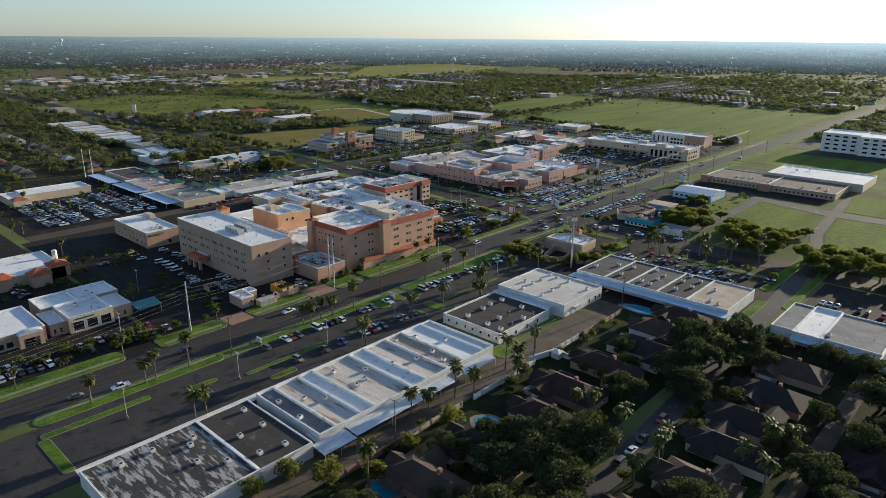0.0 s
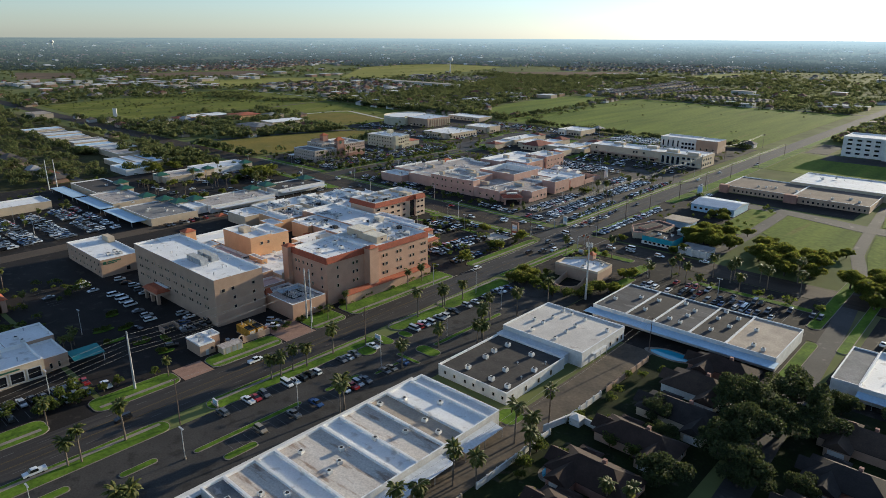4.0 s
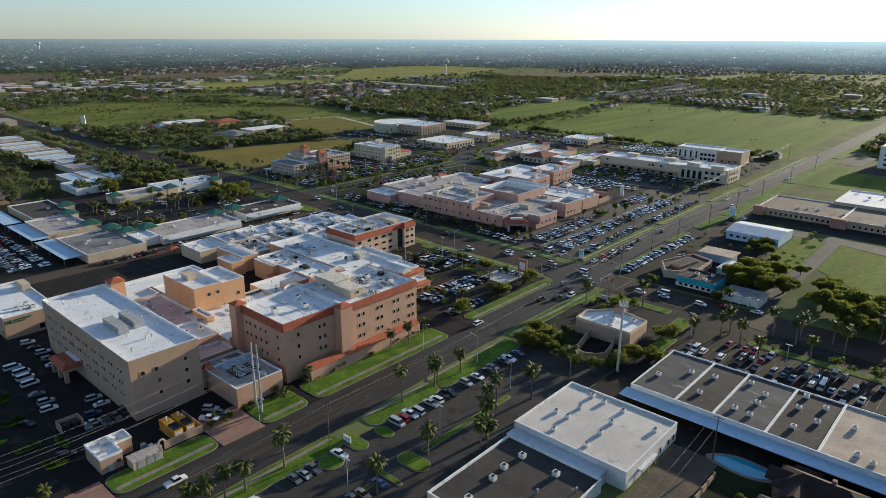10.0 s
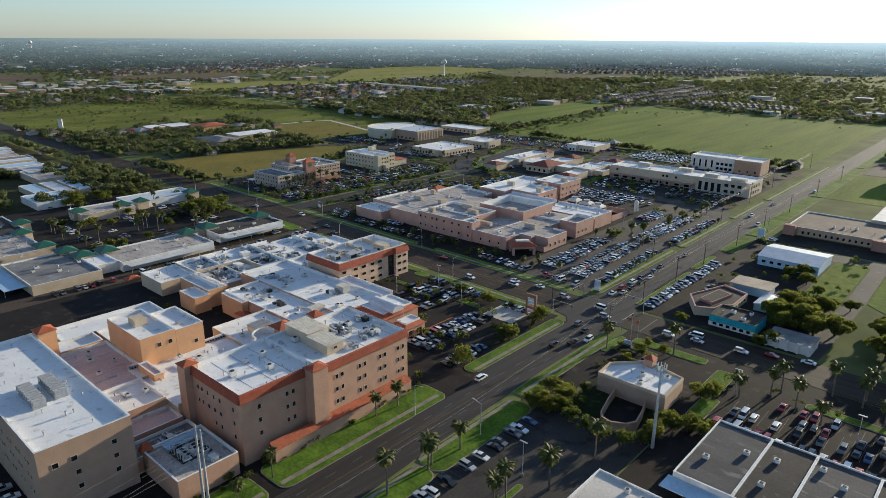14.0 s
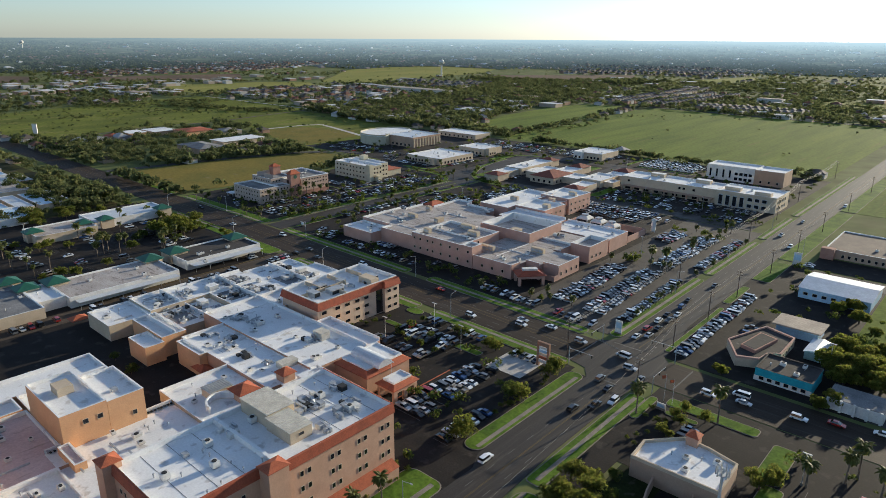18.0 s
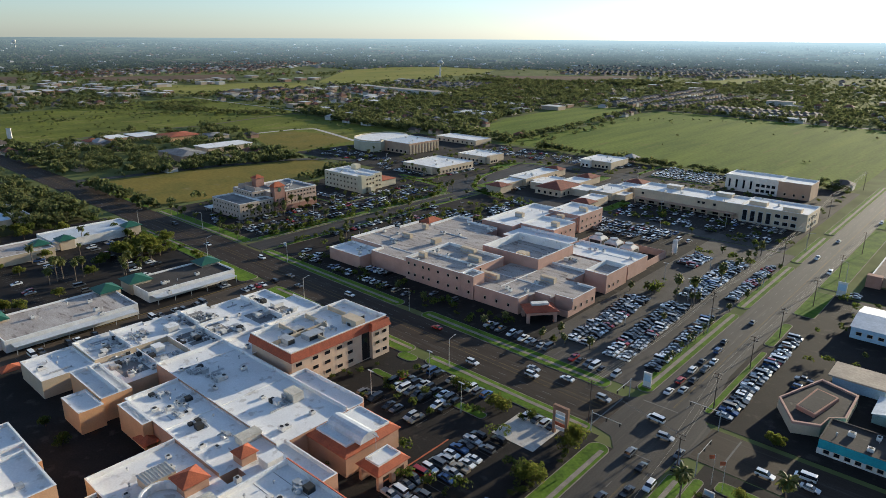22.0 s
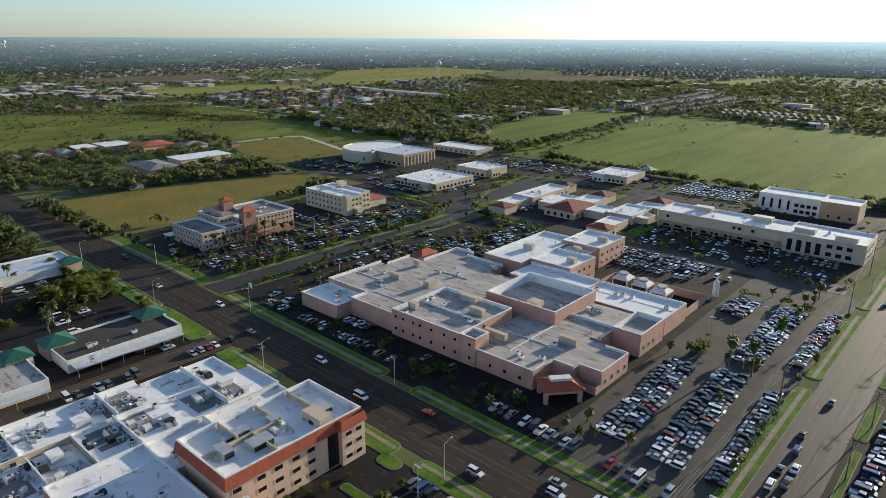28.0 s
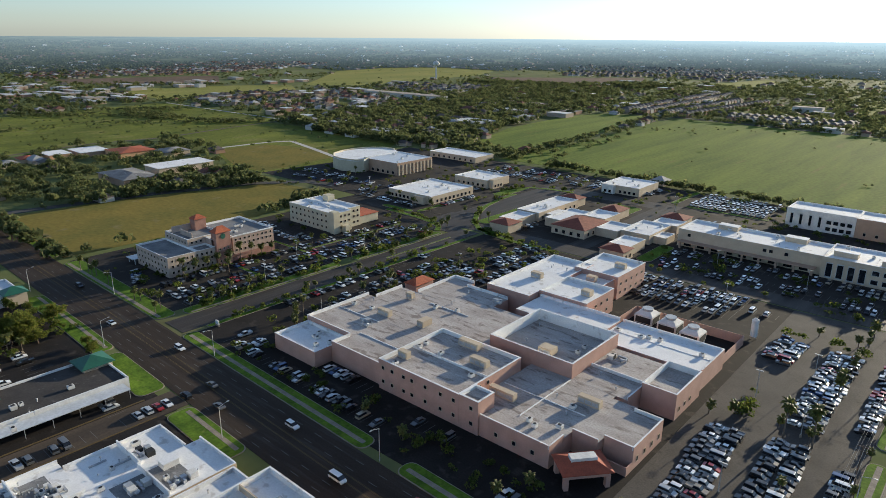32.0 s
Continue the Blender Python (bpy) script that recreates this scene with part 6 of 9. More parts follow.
# the skyline: trees and roofs on the far rim, haze glowing from their materials
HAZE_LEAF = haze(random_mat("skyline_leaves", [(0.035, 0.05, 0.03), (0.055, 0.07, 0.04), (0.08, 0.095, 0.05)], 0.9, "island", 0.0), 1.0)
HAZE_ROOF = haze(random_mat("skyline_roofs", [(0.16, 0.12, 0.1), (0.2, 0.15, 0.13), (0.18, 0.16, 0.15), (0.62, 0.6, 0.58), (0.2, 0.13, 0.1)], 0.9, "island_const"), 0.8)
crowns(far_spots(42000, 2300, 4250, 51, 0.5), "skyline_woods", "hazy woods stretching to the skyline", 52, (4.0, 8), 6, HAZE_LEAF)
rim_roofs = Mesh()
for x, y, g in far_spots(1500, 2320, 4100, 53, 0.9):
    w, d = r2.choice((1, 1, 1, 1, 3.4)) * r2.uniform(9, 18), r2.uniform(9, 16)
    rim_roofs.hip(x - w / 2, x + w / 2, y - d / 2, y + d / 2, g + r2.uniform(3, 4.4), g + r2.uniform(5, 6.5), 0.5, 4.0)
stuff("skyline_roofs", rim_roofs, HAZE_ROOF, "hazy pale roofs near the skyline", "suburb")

HOUSE_ROOFS = random_mat("suburb_roofs", [(0.14, 0.115, 0.095), (0.17, 0.08, 0.055), (0.13, 0.11, 0.1), (0.08, 0.065, 0.055), (0.15, 0.12, 0.1), (0.2, 0.09, 0.06), (0.42, 0.4, 0.38)], 0.9, "island_const")
SLATE_ROOFS = random_mat("estate_roofs", [(0.07, 0.07, 0.075), (0.1, 0.095, 0.095), (0.14, 0.13, 0.125)], 0.85, "island_const")
HOUSE_WALLS = random_mat("suburb_walls", [(0.55, 0.45, 0.34), (0.6, 0.57, 0.52), (0.4, 0.25, 0.17), (0.5, 0.4, 0.3)], 0.9, "island_const")
PALE_ROOFS = random_mat("pale_shed_roofs", [(0.62, 0.62, 0.6), (0.45, 0.45, 0.44), (0.7, 0.69, 0.67), (0.4, 0.34, 0.28)], 0.8, "island_const")
hw, hr, sr, fr = Mesh(), Mesh(), Mesh(), Mesh()


def far_house(x, y, w, d, h, flat=False, g=0.0, roof=None):
    h += g
    hw.box(x - w / 2, x + w / 2, y - d / 2, y + d / 2, g - 3 if g else 0, h)
    if flat:
        fr.box(x - w / 2 - 0.2, x + w / 2 + 0.2, y - d / 2 - 0.2, y + d / 2 + 0.2, h, h + 0.4)
    else:
        (roof or hr).hip(x - w / 2, x + w / 2, y - d / 2, y + d / 2, h + 0.15, h + min(w, d) * 0.3, 0.5)


def streets_of_houses(poly, pitch, gap, full, two=0.3, roof=None):
    """Houses in back-to-back rows along east-west streets."""
    xs, ys = [p[0] for p in poly], [p[1] for p in poly]
    y, k = min(ys), 0
    while y < max(ys):
        x = min(xs) + r2.uniform(0, pitch)
        while x < max(xs):
            if within(x, y, poly) and r2.random() < full:
                far_house(x, y + r2.uniform(-2, 2), pitch * r2.uniform(0.62, 0.86), r2.uniform(10, 14), r2.choice((3.2, 5.8)) if r2.random() < two else 3.2, False, far_height(math.hypot(x, y)), roof)
            x += pitch
        y += gap if k % 2 else gap * 1.5
        k += 1


streets_of_houses(SUBDIVISION, 17, 23, 0.62, 0.6)
for x, y, d in in_poly(SUBDIVISION, 26, r2):
    far_house(x, y, r2.uniform(14, 26), r2.uniform(11, 16), r2.uniform(4, 7), True)
streets_of_houses([(-1990, 560), (-2240, 1240), (-1960, 1500), (-1720, 930), (-1750, 500), (-1900, 440)], 19, 30, 0.75, 0.2)
streets_of_houses([(-1230, 2050), (-820, 2250), (-560, 1900), (-560, 1640), (-790, 1680), (-990, 1530)], 18, 30, 0.8, 0.2, sr)
streets_of_houses([(-1090, 1000), (-990, 880), (-830, 880), (-880, 1080)], 17, 26, 0.85, 0.5, sr)
streets_of_houses([(-1000, -100), (-640, -110), (-345, -110), (-345, -330), (-640, -420), (-1000, -330)], 24, 31.2, 0.72, 0.1)
streets_of_houses([(-700, 500), (-620, 640), (-700, 860), (-600, 900), (-520, 740), (-500, 600), (-460, 470), (-640, 410)], 26, 34, 0.5, 0.1)
streets_of_houses([(-670, 60), (-620, 60), (-560, 100), (-600, 124), (-640, 110)], 22, 30, 0.8, 0.0)
for y in range(834, 1230, 13):
    far_house(-452 - (y - 830) * 0.03, y, 13, 9.5, 5.6, roof=sr)
    far_house(-424 - (y - 830) * 0.03, y, 13, 9.5, 5.6, roof=sr)
    if y < 1120:
        far_house(-393 + (y - 830) * 0.03, y, 13, 9.5, 5.6, roof=sr)
        far_house(-365 + (y - 830) * 0.09, y, 13, 9.5, 5.6, roof=sr)
for i in range(15):
    far_house(-312 + i * 10, 872 + i * 0.6, 8.4, 15, 6, roof=sr)
    far_house(-306 + i * 9.4, 846 + i * 0.6, 7.6, 13, 5.2, roof=sr)
for x, y, d in far_spots(560, 620, 2500, 23, 0.5):
    far_house(x, y, r2.uniform(9, 15), r2.uniform(8, 12), r2.uniform(2.8, 4.2), False, d)
for x, y, d in far_spots(70, 900, 2600, 24):
    far_house(x, y, r2.uniform(16, 42), r2.uniform(12, 22), r2.uniform(4, 6), True, d)
for x0, x1, y0, y1, n in ((-1560, -1240, 130, 420, 46), (-1360, -1100, 330, 440, 16), (-1420, -1300, 500, 700, 12), (-700, -560, 2000, 2250, 14), (-90, -30, 840, 900, 6), (30, 240, 560, 900, 12)):
    for i in range(n):
        far_house(r2.uniform(x0, x1), r2.uniform(y0, y1), r2.uniform(16, 40), r2.uniform(12, 22), r2.uniform(4.0, 6.5), True)
# long store, depot and sheds that stand out
for x, y, w, d, h in ((-850, 772, 185, 24, 7), (-1000, 798, 90, 16, 5), (-520, 560, 44, 34, 6), (-252, 1012, 40, 16, 9), (-700, 1440, 150, 12, 4), (-795, -14, 36, 22, 7), (-465, -52, 30, 28, 4.5), (-610, 700, 60, 14, 4), (-640, 560, 40, 16, 4)):
    far_house(x, y, w, d, h, True)
stuff("suburb_walls", hw, HOUSE_WALLS, "rows of pale house walls in the far suburbs", "suburb")
stuff("suburb_roofs", hr, HOUSE_ROOFS, "brown red and grey roofs of the far suburbs", "suburb")
stuff("estate_roofs", sr, SLATE_ROOFS, "grey roofs of new housing estates", "suburb")
stuff("shed_roofs", fr, PALE_ROOFS, "flat pale roofs of far shops and sheds", "suburb")
for i, (x0, x1, y0, y1, h) in enumerate(SCHOOL):
    s = thing("school_building", "low school building with a pale roof among shade trees", "school", "school buildings")
    part("wall", Mesh().box(x0, x1, y0, y1, 0, h - 0.3), (TAN_WALL, ORANGE_WALL, CREAM_WALL, CREAM_WALL)[i % 4], s)
    if i in (0, 3, 5):
        part("roof", Mesh().box(x0 - 0.8, x1 + 0.8, y0 - 0.8, y1 + 0.8, h - 0.3, h), WHITE_ROOF, s)
    else:
        part("roof", Mesh().hip(x0, x1, y0, y1, h - 0.15, h + 2.0, 0.8), (GREY_ROOF, TERRACOTTA)[i % 2], s)


# ---- cars ----
def paint(name, col, rough=0.28):
    m = bpy.data.materials.new(name)
    m.use_nodes = True
    b = m.node_tree.nodes["Principled BSDF"]
    b.inputs["Base Color"].default_value = (*col, 1)
    b.inputs["Roughness"].default_value = rough
    b.inputs["Metallic"].default_value = 0.15
    b.inputs["Coat Weight"].default_value = 0.6
    b.inputs["Coat Roughness"].default_value = 0.06
    return m


PAINTS = {"white": paint("white_car_paint", (0.75, 0.75, 0.74)), "silver": paint("silver_car_paint", (0.42, 0.43, 0.44)), "black": paint("black_car_paint", (0.015, 0.015, 0.017)),
          "grey": paint("grey_car_paint", (0.12, 0.125, 0.13)), "red": paint("red_car_paint", (0.3, 0.02, 0.018)), "blue": paint("blue_car_paint", (0.03, 0.07, 0.18)), "tan": paint("tan_car_paint", (0.3, 0.25, 0.18))}
PAINT_ODDS = ["white"] * 8 + ["silver"] * 6 + ["black"] * 9 + ["grey"] * 8 + ["red"] * 2 + ["blue"] * 2 + ["tan"]
TYRE = mat("tyre_rubber", (0.02, 0.02, 0.02), 0.9)


def extrude(m, prof, w, inset=0.0):
    n = len(prof)
    return m.add([(x, -w, z) for x, z in prof] + [(x, w, z) for x, z in prof], [tuple(range(n)), tuple(range(2 * n - 1, n - 1, -1))] + [(i, n + i, n + (i + 1) % n, (i + 1) % n) for i in range(n)])


def cabin(x0, x1, x2, x3, z0, z1, w0, w1):
    """Glazed cabin narrowing to the roof, and the roof plate on it."""
    g = Mesh().add([(x0, -w0, z0), (x3, -w0, z0), (x3, w0, z0), (x0, w0, z0), (x1, -w1, z1), (x2, -w1, z1), (x2, w1, z1), (x1, w1, z1)], [(4, 5, 6, 7), (0, 1, 5, 4), (1, 2, 6, 5), (2, 3, 7, 6), (3, 0, 4, 7)])
    return g


CAR_SHAPES = {
    "sedan": (4.7, [(-2.35, 0.35), (2.3, 0.32), (2.35, 0.62), (1.25, 0.9), (-1.6, 0.95), (-2.32, 0.85)], (-1.65, -0.95, 0.35, 1.2, 0.9, 1.42, 0.82, 0.62)),
    "suv": (4.8, [(-2.4, 0.4), (2.35, 0.38), (2.4, 0.8), (1.3, 1.05), (-2.3, 1.08)], (-2.3, -2.05, 0.45, 1.2, 1.05, 1.72, 0.86, 0.7)),
    "pickup": (5.6, [(-2.8, 0.5), (2.75, 0.48), (2.8, 0.95), (1.5, 1.12), (-2.75, 1.1)], (-0.9, -0.65, 0.8, 1.45, 1.1, 1.82, 0.86, 0.7)),
    "van": (5.2, [(-2.6, 0.4), (2.55, 0.38), (2.6, 0.9), (1.95, 1.15), (-2.55, 1.15)], (-2.55, -2.45, 1.2, 1.95, 1.15, 1.98, 0.9, 0.78)),
}
CAR_MESHES = {}
WHEEL = Mesh().cyl(0, 0, -0.11, 0.11, 0.34, n=12)
WHEEL.v = [(x, z, y) for x, y, z in WHEEL.v]
WHEEL.f = [f[::-1] for f in WHEEL.f]
WHEEL = WHEEL.data("wheel", TYRE)


def car_meshes(kind, colour):
    key = (kind, colour)
    if key not in CAR_MESHES:
        ln, prof, cb = CAR_SHAPES[kind]
        body = extrude(Mesh(), prof, 0.9)
        x0, x1, x2, x3, z0, z1, w0, w1 = cb
        body.add([(x1 - 0.05, -w1 - 0.02, z1), (x2 + 0.05, -w1 - 0.02, z1), (x2 + 0.05, w1 + 0.02, z1), (x1 - 0.05, w1 + 0.02, z1), (x1 + 0.1, -w1 + 0.1, z1 + 0.06), (x2 - 0.1, -w1 + 0.1, z1 + 0.06), (x2 - 0.1, w1 - 0.1, z1 + 0.06), (x1 + 0.1, w1 - 0.1, z1 + 0.06)],
                 [(4, 5, 6, 7), (0, 1, 5, 4), (1, 2, 6, 5), (2, 3, 7, 6), (3, 0, 4, 7)])
        if kind == "pickup":
            body.box(-2.75, -1.0, -0.9, -0.8, 1.1, 1.25).box(-2.75, -1.0, 0.8, 0.9, 1.1, 1.25).box(-2.75, -2.65, -0.8, 0.8, 1.1, 1.25)
        CAR_MESHES[key] = (body, cabin(*cb), ln)
    return CAR_MESHES[key]


CAR_DATA = {}
crnd = random.Random(99)
spare = {}
CARS = [0]


def car(x, y, turn, single=True, kind=None, colour=None, group="parked cars", z=0.03):
    kind = kind or crnd.choice(["sedan"] * 5 + ["suv"] * 5 + ["pickup"] * 3 + ["van"])
    colour = colour or crnd.choice(PAINT_ODDS)
    body, glassy, ln = car_meshes(kind, colour)
    turn += crnd.uniform(-2, 2)
    if single and CARS[0] < 190:
        CARS[0] += 1
        key = (kind, colour)
        if key not in CAR_DATA:
            CAR_DATA[key] = (body.data("body", PAINTS[colour]), glassy.data("cabin_glass", GLASS))
        where = "standing in traffic on the asphalt" if group == "cars on the road" else "parked on dark asphalt"
        c = thing("car", f"{colour} {kind} {where}", "car", group, loc=(x, y, z), turn=turn)
        part("body", CAR_DATA[key][0], None, c)
        part("cabin_glass", CAR_DATA[key][1], None, c, "dark tinted car glass")
        for wx in (-ln * 0.3, ln * 0.31):
            for wy in (-0.8, 0.8):
                part("wheel", WHEEL, None, c, loc=(wx, wy, 0.34))
        return c
    ca, sa = math.cos(radians(turn)), math.sin(radians(turn))
    for key, m in ((colour, body), ("glass", glassy)):
        spare.setdefault(key, Mesh()).add([(x + p[0] * ca - p[1] * sa, y + p[0] * sa + p[1] * ca, p[2] + z) for p in m.v], m.f)
    sh = spare.setdefault("wheels", Mesh())
    for wx in (-ln * 0.3, ln * 0.31):
        sh.cyl(x + wx * ca, y + wx * sa, z, z + 0.5, 0.8, 0.75, 6)
    return None


def row(x0, y0, x1, y1, turn, full=0.9, pitch=2.75, single=True):
    """Cars side by side along a line; bay lines between them."""
    n = max(1, int(math.hypot(x1 - x0, y1 - y0) / pitch))
    for i in range(n):
        f = (i + 0.5) / n
        x, y = x0 + (x1 - x0) * f, y0 + (y1 - y0) * f
        if crnd.random() < full:
            car(x + crnd.uniform(-0.3, 0.3), y + crnd.uniform(-0.15, 0.15), turn + crnd.choice((0, 180)), single)
    for i in range(n + 1):
        f = i / n
        x, y = x0 + (x1 - x0) * f, y0 + (y1 - y0) * f
        ca, sa = math.cos(radians(turn)), math.sin(radians(turn))
        bay_lines.add([(x + ca * 2.6 + sa * 0.07, y + sa * 2.6 - ca * 0.07, 0.032), (x + ca * 2.6 - sa * 0.07, y + sa * 2.6 + ca * 0.07, 0.032), (x - ca * 2.6 - sa * 0.07, y - sa * 2.6 + ca * 0.07, 0.032), (x - ca * 2.6 + sa * 0.07, y - sa * 2.6 - ca * 0.07, 0.032)], [(0, 1, 2, 3)])


bay_lines = Mesh()
# traffic on the avenue and the cross street
for x, y, t, k, c in ((-4, 22, 90, "sedan", "white"), (-1, 26, 90, "sedan", "silver"), (-4, 31, 90, "suv", "red"), (-1, 34, 90, "sedan", "black"), (-4, 41, 90, "suv", "white"), (-1, 44, 90, "pickup", "grey"), (-4, 49, 90, "sedan", "black"), (-1, 52, 90, "sedan", "white"), (-3, 61, 90, "suv", "blue"), (-4, 70, 90, "sedan", "black"),
                      (-2, 95, 90, "sedan", "grey"), (-4, 200, 90, "pickup", "white"), (6, 180, 270, "suv", "white"), (-3, 240, 90, "sedan", "silver"), (7, 300, 270, "suv", "white"), (0, 4, 175, "van", "white"), (6, -3, 5, "suv", "silver"), (2, -16, 90, "suv", "grey"), (9, -32, 90, "pickup", "black"), (7, -20, 90, "sedan", "black"), (12, -26, 270, "suv", "white"), (5, -38, 90, "suv", "black"), (12, -8, 270, "sedan", "grey"), (14, -14, 270, "suv", "black"),
                      (1, -75, 90, "suv", "white"), (-44, 5, 0, "sedan", "silver"), (-42, 1, 0, "suv", "white"), (-32, 7, 180, "sedan", "white"), (-17, 4, 0, "suv", "silver"), (-62, -6, 0, "suv", "white"), (-90, 6, 180, "sedan", "red"), (-112, -2, 0, "van", "white"), (-140, 4, 0, "suv", "white"), (-165, -5, 180, "sedan", "grey"), (-210, 5, 0, "suv", "white"), (-250, -3, 180, "sedan", "white"), (-300, 4, 0, "suv", "black"), (32, -2, 0, "suv", "white"), (40, 4, 180, "van", "white"), (42, 0, 0, "sedan", "silver"), (57, 2, 0, "suv", "white"), (66, 6, 0, "sedan", "red"), (77, 9, 180, "sedan", "white"),
                      (6, -200, 90, "pickup", "white"), (9, -246, 270, "suv", "black"), (18, -272, 270, "pickup", "white"), (14, -284, 90, "sedan", "grey")):
    car(x, y + (drift(x) if abs(y) < 10 else 0), t, True, k, c, "cars on the road")
# lot east of the medical centre
for x in (-46.9, -41.6):
    row(x, 33, x - 2.6, 90, 0, 0.97)
for x in (-31.0, -25.6):
    row(x + 0.5, 31, x - 2.4, 94, 0, 0.98)
for x in (-33.6, -28.2):
    row(x, 104, x - 0.2, 164, 0, 0.97)
row(-14.4, 31, -16.6, 92, 0, 0.97)
row(-16.8, 112, -17, 170, 0, 0.94)
row(-52, 144, -51, 166, 0, 0.85)
row(-46.4, 142, -45.6, 164, 0, 0.8)
row(-78, 23.5, -20, 20.5, 90, 0.75)
row(-204, 26.5, -122, 24.5, 90, 0.6)
row(-116, 33, -102, 33, 90, 0.5)
row(-160, 36.5, -140, 36.5, 90, 0.6)
row(-204, 32.5, -190, 32, 90, 0.6)
# hospital lot
row(-72, -18.6, -44, -18.6, 90, 0.75)
row(-74, -27.5, -48, -27.5, 90, 0.85)
row(-74, -33, -48, -33, 90, 0.85)
row(-76, -43, -50, -43, 90, 0.7)
row(-33, -73, -33, -36, 0, 0.92)
row(-27.4, -73, -27.4, -34, 0, 0.88)
row(-13.4, -77, -13.4, -56, 0, 0.85)
row(-30, -19.4, -19, -19.4, 90, 0.95)
# shop frontage along the avenue
row(27.2, -226, 27.2, -164, 0, 0.6)
row(27.4, -146, 27.4, -84, 0, 0.7)
row(43.5, -232, 43.5, -182, 0, 0.4)
row(43.5, -176, 43.5, -162, 0, 0.5)
# other lots, farther off
for x, y, t, k, c in ((-90.7, -207.9, 90, "van", "white"), (-85, -206.9, 90, "van", "white"), (-80, -207.3, 90, "van", "white"), (-74.6, -207.6, 90, "van", "white"), (-95.8, -196.9, 80, "suv", "silver"), (-88.8, -197.5, 80, "suv", "grey"), (-83.4, -197.9, 80, "sedan", "silver"), (-59.1, -208, 84, "suv", "silver"), (-54, -208.9, 84, "suv", "white"), (-66, -208.4, 84, "sedan", "grey"), (-50.6, -197.5, 84, "suv", "silver"), (-45.6, -197.1, 84, "sedan", "white"), (-41.4, -201.3, 80, "suv", "blue"), (-37, -203, 80, "sedan", "silver"), (-33.9, -203.4, 80, "pickup", "grey"), (-34.6, -200.0, 0, "suv", "black"), (-35.6, -197.2, 0, "sedan", "grey"), (-36.3, -194.4, 0, "suv", "black"), (-18.7, -176.6, 40, "suv", "silver"), (-14, -179.8, 40, "pickup", "white"), (-14.6, -175.6, 40, "sedan", "grey"), (-50, -216, 30, "sedan", "black"), (-26, -214, 70, "suv", "black"), (-102, -198, 80, "sedan", "black"), (-108, -198, 80, "suv", "white")):
    car(x, y, t, True, k, c)
row(-120, -212, -98, -212, 90, 0.4, single=False)
row(-120, -228, -98, -228, 90, 0.3, single=False)
for args in ((-21.5, -274, -21.5, -244, 0, 0.92), (-14.5, -270, -14.5, -240, 0, 0.9), (-21.5, -300, -21.5, -280, 0, 0.85), (-14.5, -298, -14.5, -278, 0, 0.85), (-22, -300, -4, -318, 45, 0.5), (-120, -268, -80, -268, 90, 0.6),
             (66, -49, 138, -49, 90, 0.95), (68, -40, 128, -40, 90, 0.6), (68, -34.5, 128, -34.5, 90, 0.5), (14.2, 18, 14.8, 92, 0, 0.92), (26, 50, 26, 60, 0, 0.8), (36, -35, 36, -24, 0, 0.5), (78, -28, 140, -28, 90, 0.3), (160, -54, 225, -54, 90, 0.6), (160, -38, 225, -38, 90, 0.3)):
    row(*args)
for y in (-221.7, -216.3, -209, -203.6, -193, -187.6, -176.3, -170.9, -163.5):
    row(-262, y, -194, y, 90, 0.8, single=False)
for y in (-100, -84, -66, -40, -30):
    row(-310, y, -226, y, 90, 0.35, single=False)
row(-212, -12 - 11, -184, -23, 90, 0.4, single=False)
for y0 in (-146, -108, -62, -24):
    row(-178, y0, -178, y0 + 30, 0, 0.5, single=False)
for x in (-247, -256, -261.5, -273):
    row(x, 32, x, 180, 0, 0.5, single=False)
row(-330, 118, -282, 118, 90, 0.6, single=False)
row(-330, 124, -282, 124, 90, 0.5, single=False)
for x in (-216, -206, -200.5, -192):
    row(x, 60, x, 150, 0, 0.42, single=False)
for x in (-186, -180, -172):
    row(x, 122, x, 196, 0, 0.45, single=False)
row(-300, 36, -284, 30, 100, 0.9, single=False)
for y in (214, 222, 236, 241.5):
    row(-126, y, -30, y, 90, 0.5, single=False)
for y in (172, 177.5, 188, 193.5):
    row(-126, y, -74, y, 90, 0.8, single=False)
row(-118, 184, -60, 184, 90, 0.4, single=False)
for y in (344, 350, 361, 367, 378):
    for x in range(-158, -112, 3):
        if crnd.random() < 0.86:
            car(x, y, 90, False, crnd.choice(("van", "suv", "pickup")), crnd.choice(("white", "white", "white", "silver")))
for y in (300, 306):
    row(-134, y, -104, y, 90, 0.6, single=False)
for y in (340, 346, 360, 366):
    row(-330, y, -265, y, 90, 0.5, single=False)
for y in (346, 352, 364):
    row(-258, y, -230, y, 90, 0.6, single=False)
row(-193, 346, -193, 372, 0, 0.6, single=False)
for y in (215, 276, 282):
    row(-345, y, -288, y, 90, 0.55, single=False)
row(-280, 230, -280, 262, 0, 0.7, single=False)
row(-208, 216, -208, 238, 0, 0.7, single=False)
for y in (225, 240, 246):
    row(-440, y, -335, y, 90, 0.4, single=False)
row(22, 130, 22, 160, 0, 0.3, single=False)
row(153.2, -201, 152.2, -168, 90, 0.75, 5.8)
row(60, 232, 100, 232, 90, 0.5, single=False)
NAMES = {"glass": ("dark glass of the parked cars", GLASS), "wheels": ("dark wheels of the parked cars", TYRE)}
for key, m in spare.items():
    label, material = NAMES.get(key, (f"many {key} cars parked in the outer lots", PAINTS.get(key)))
    stuff("parked_cars", m, material, label, "cars")
stuff("bay_lines", bay_lines, PAINT, "faded white painted parking bay lines", "road markings")


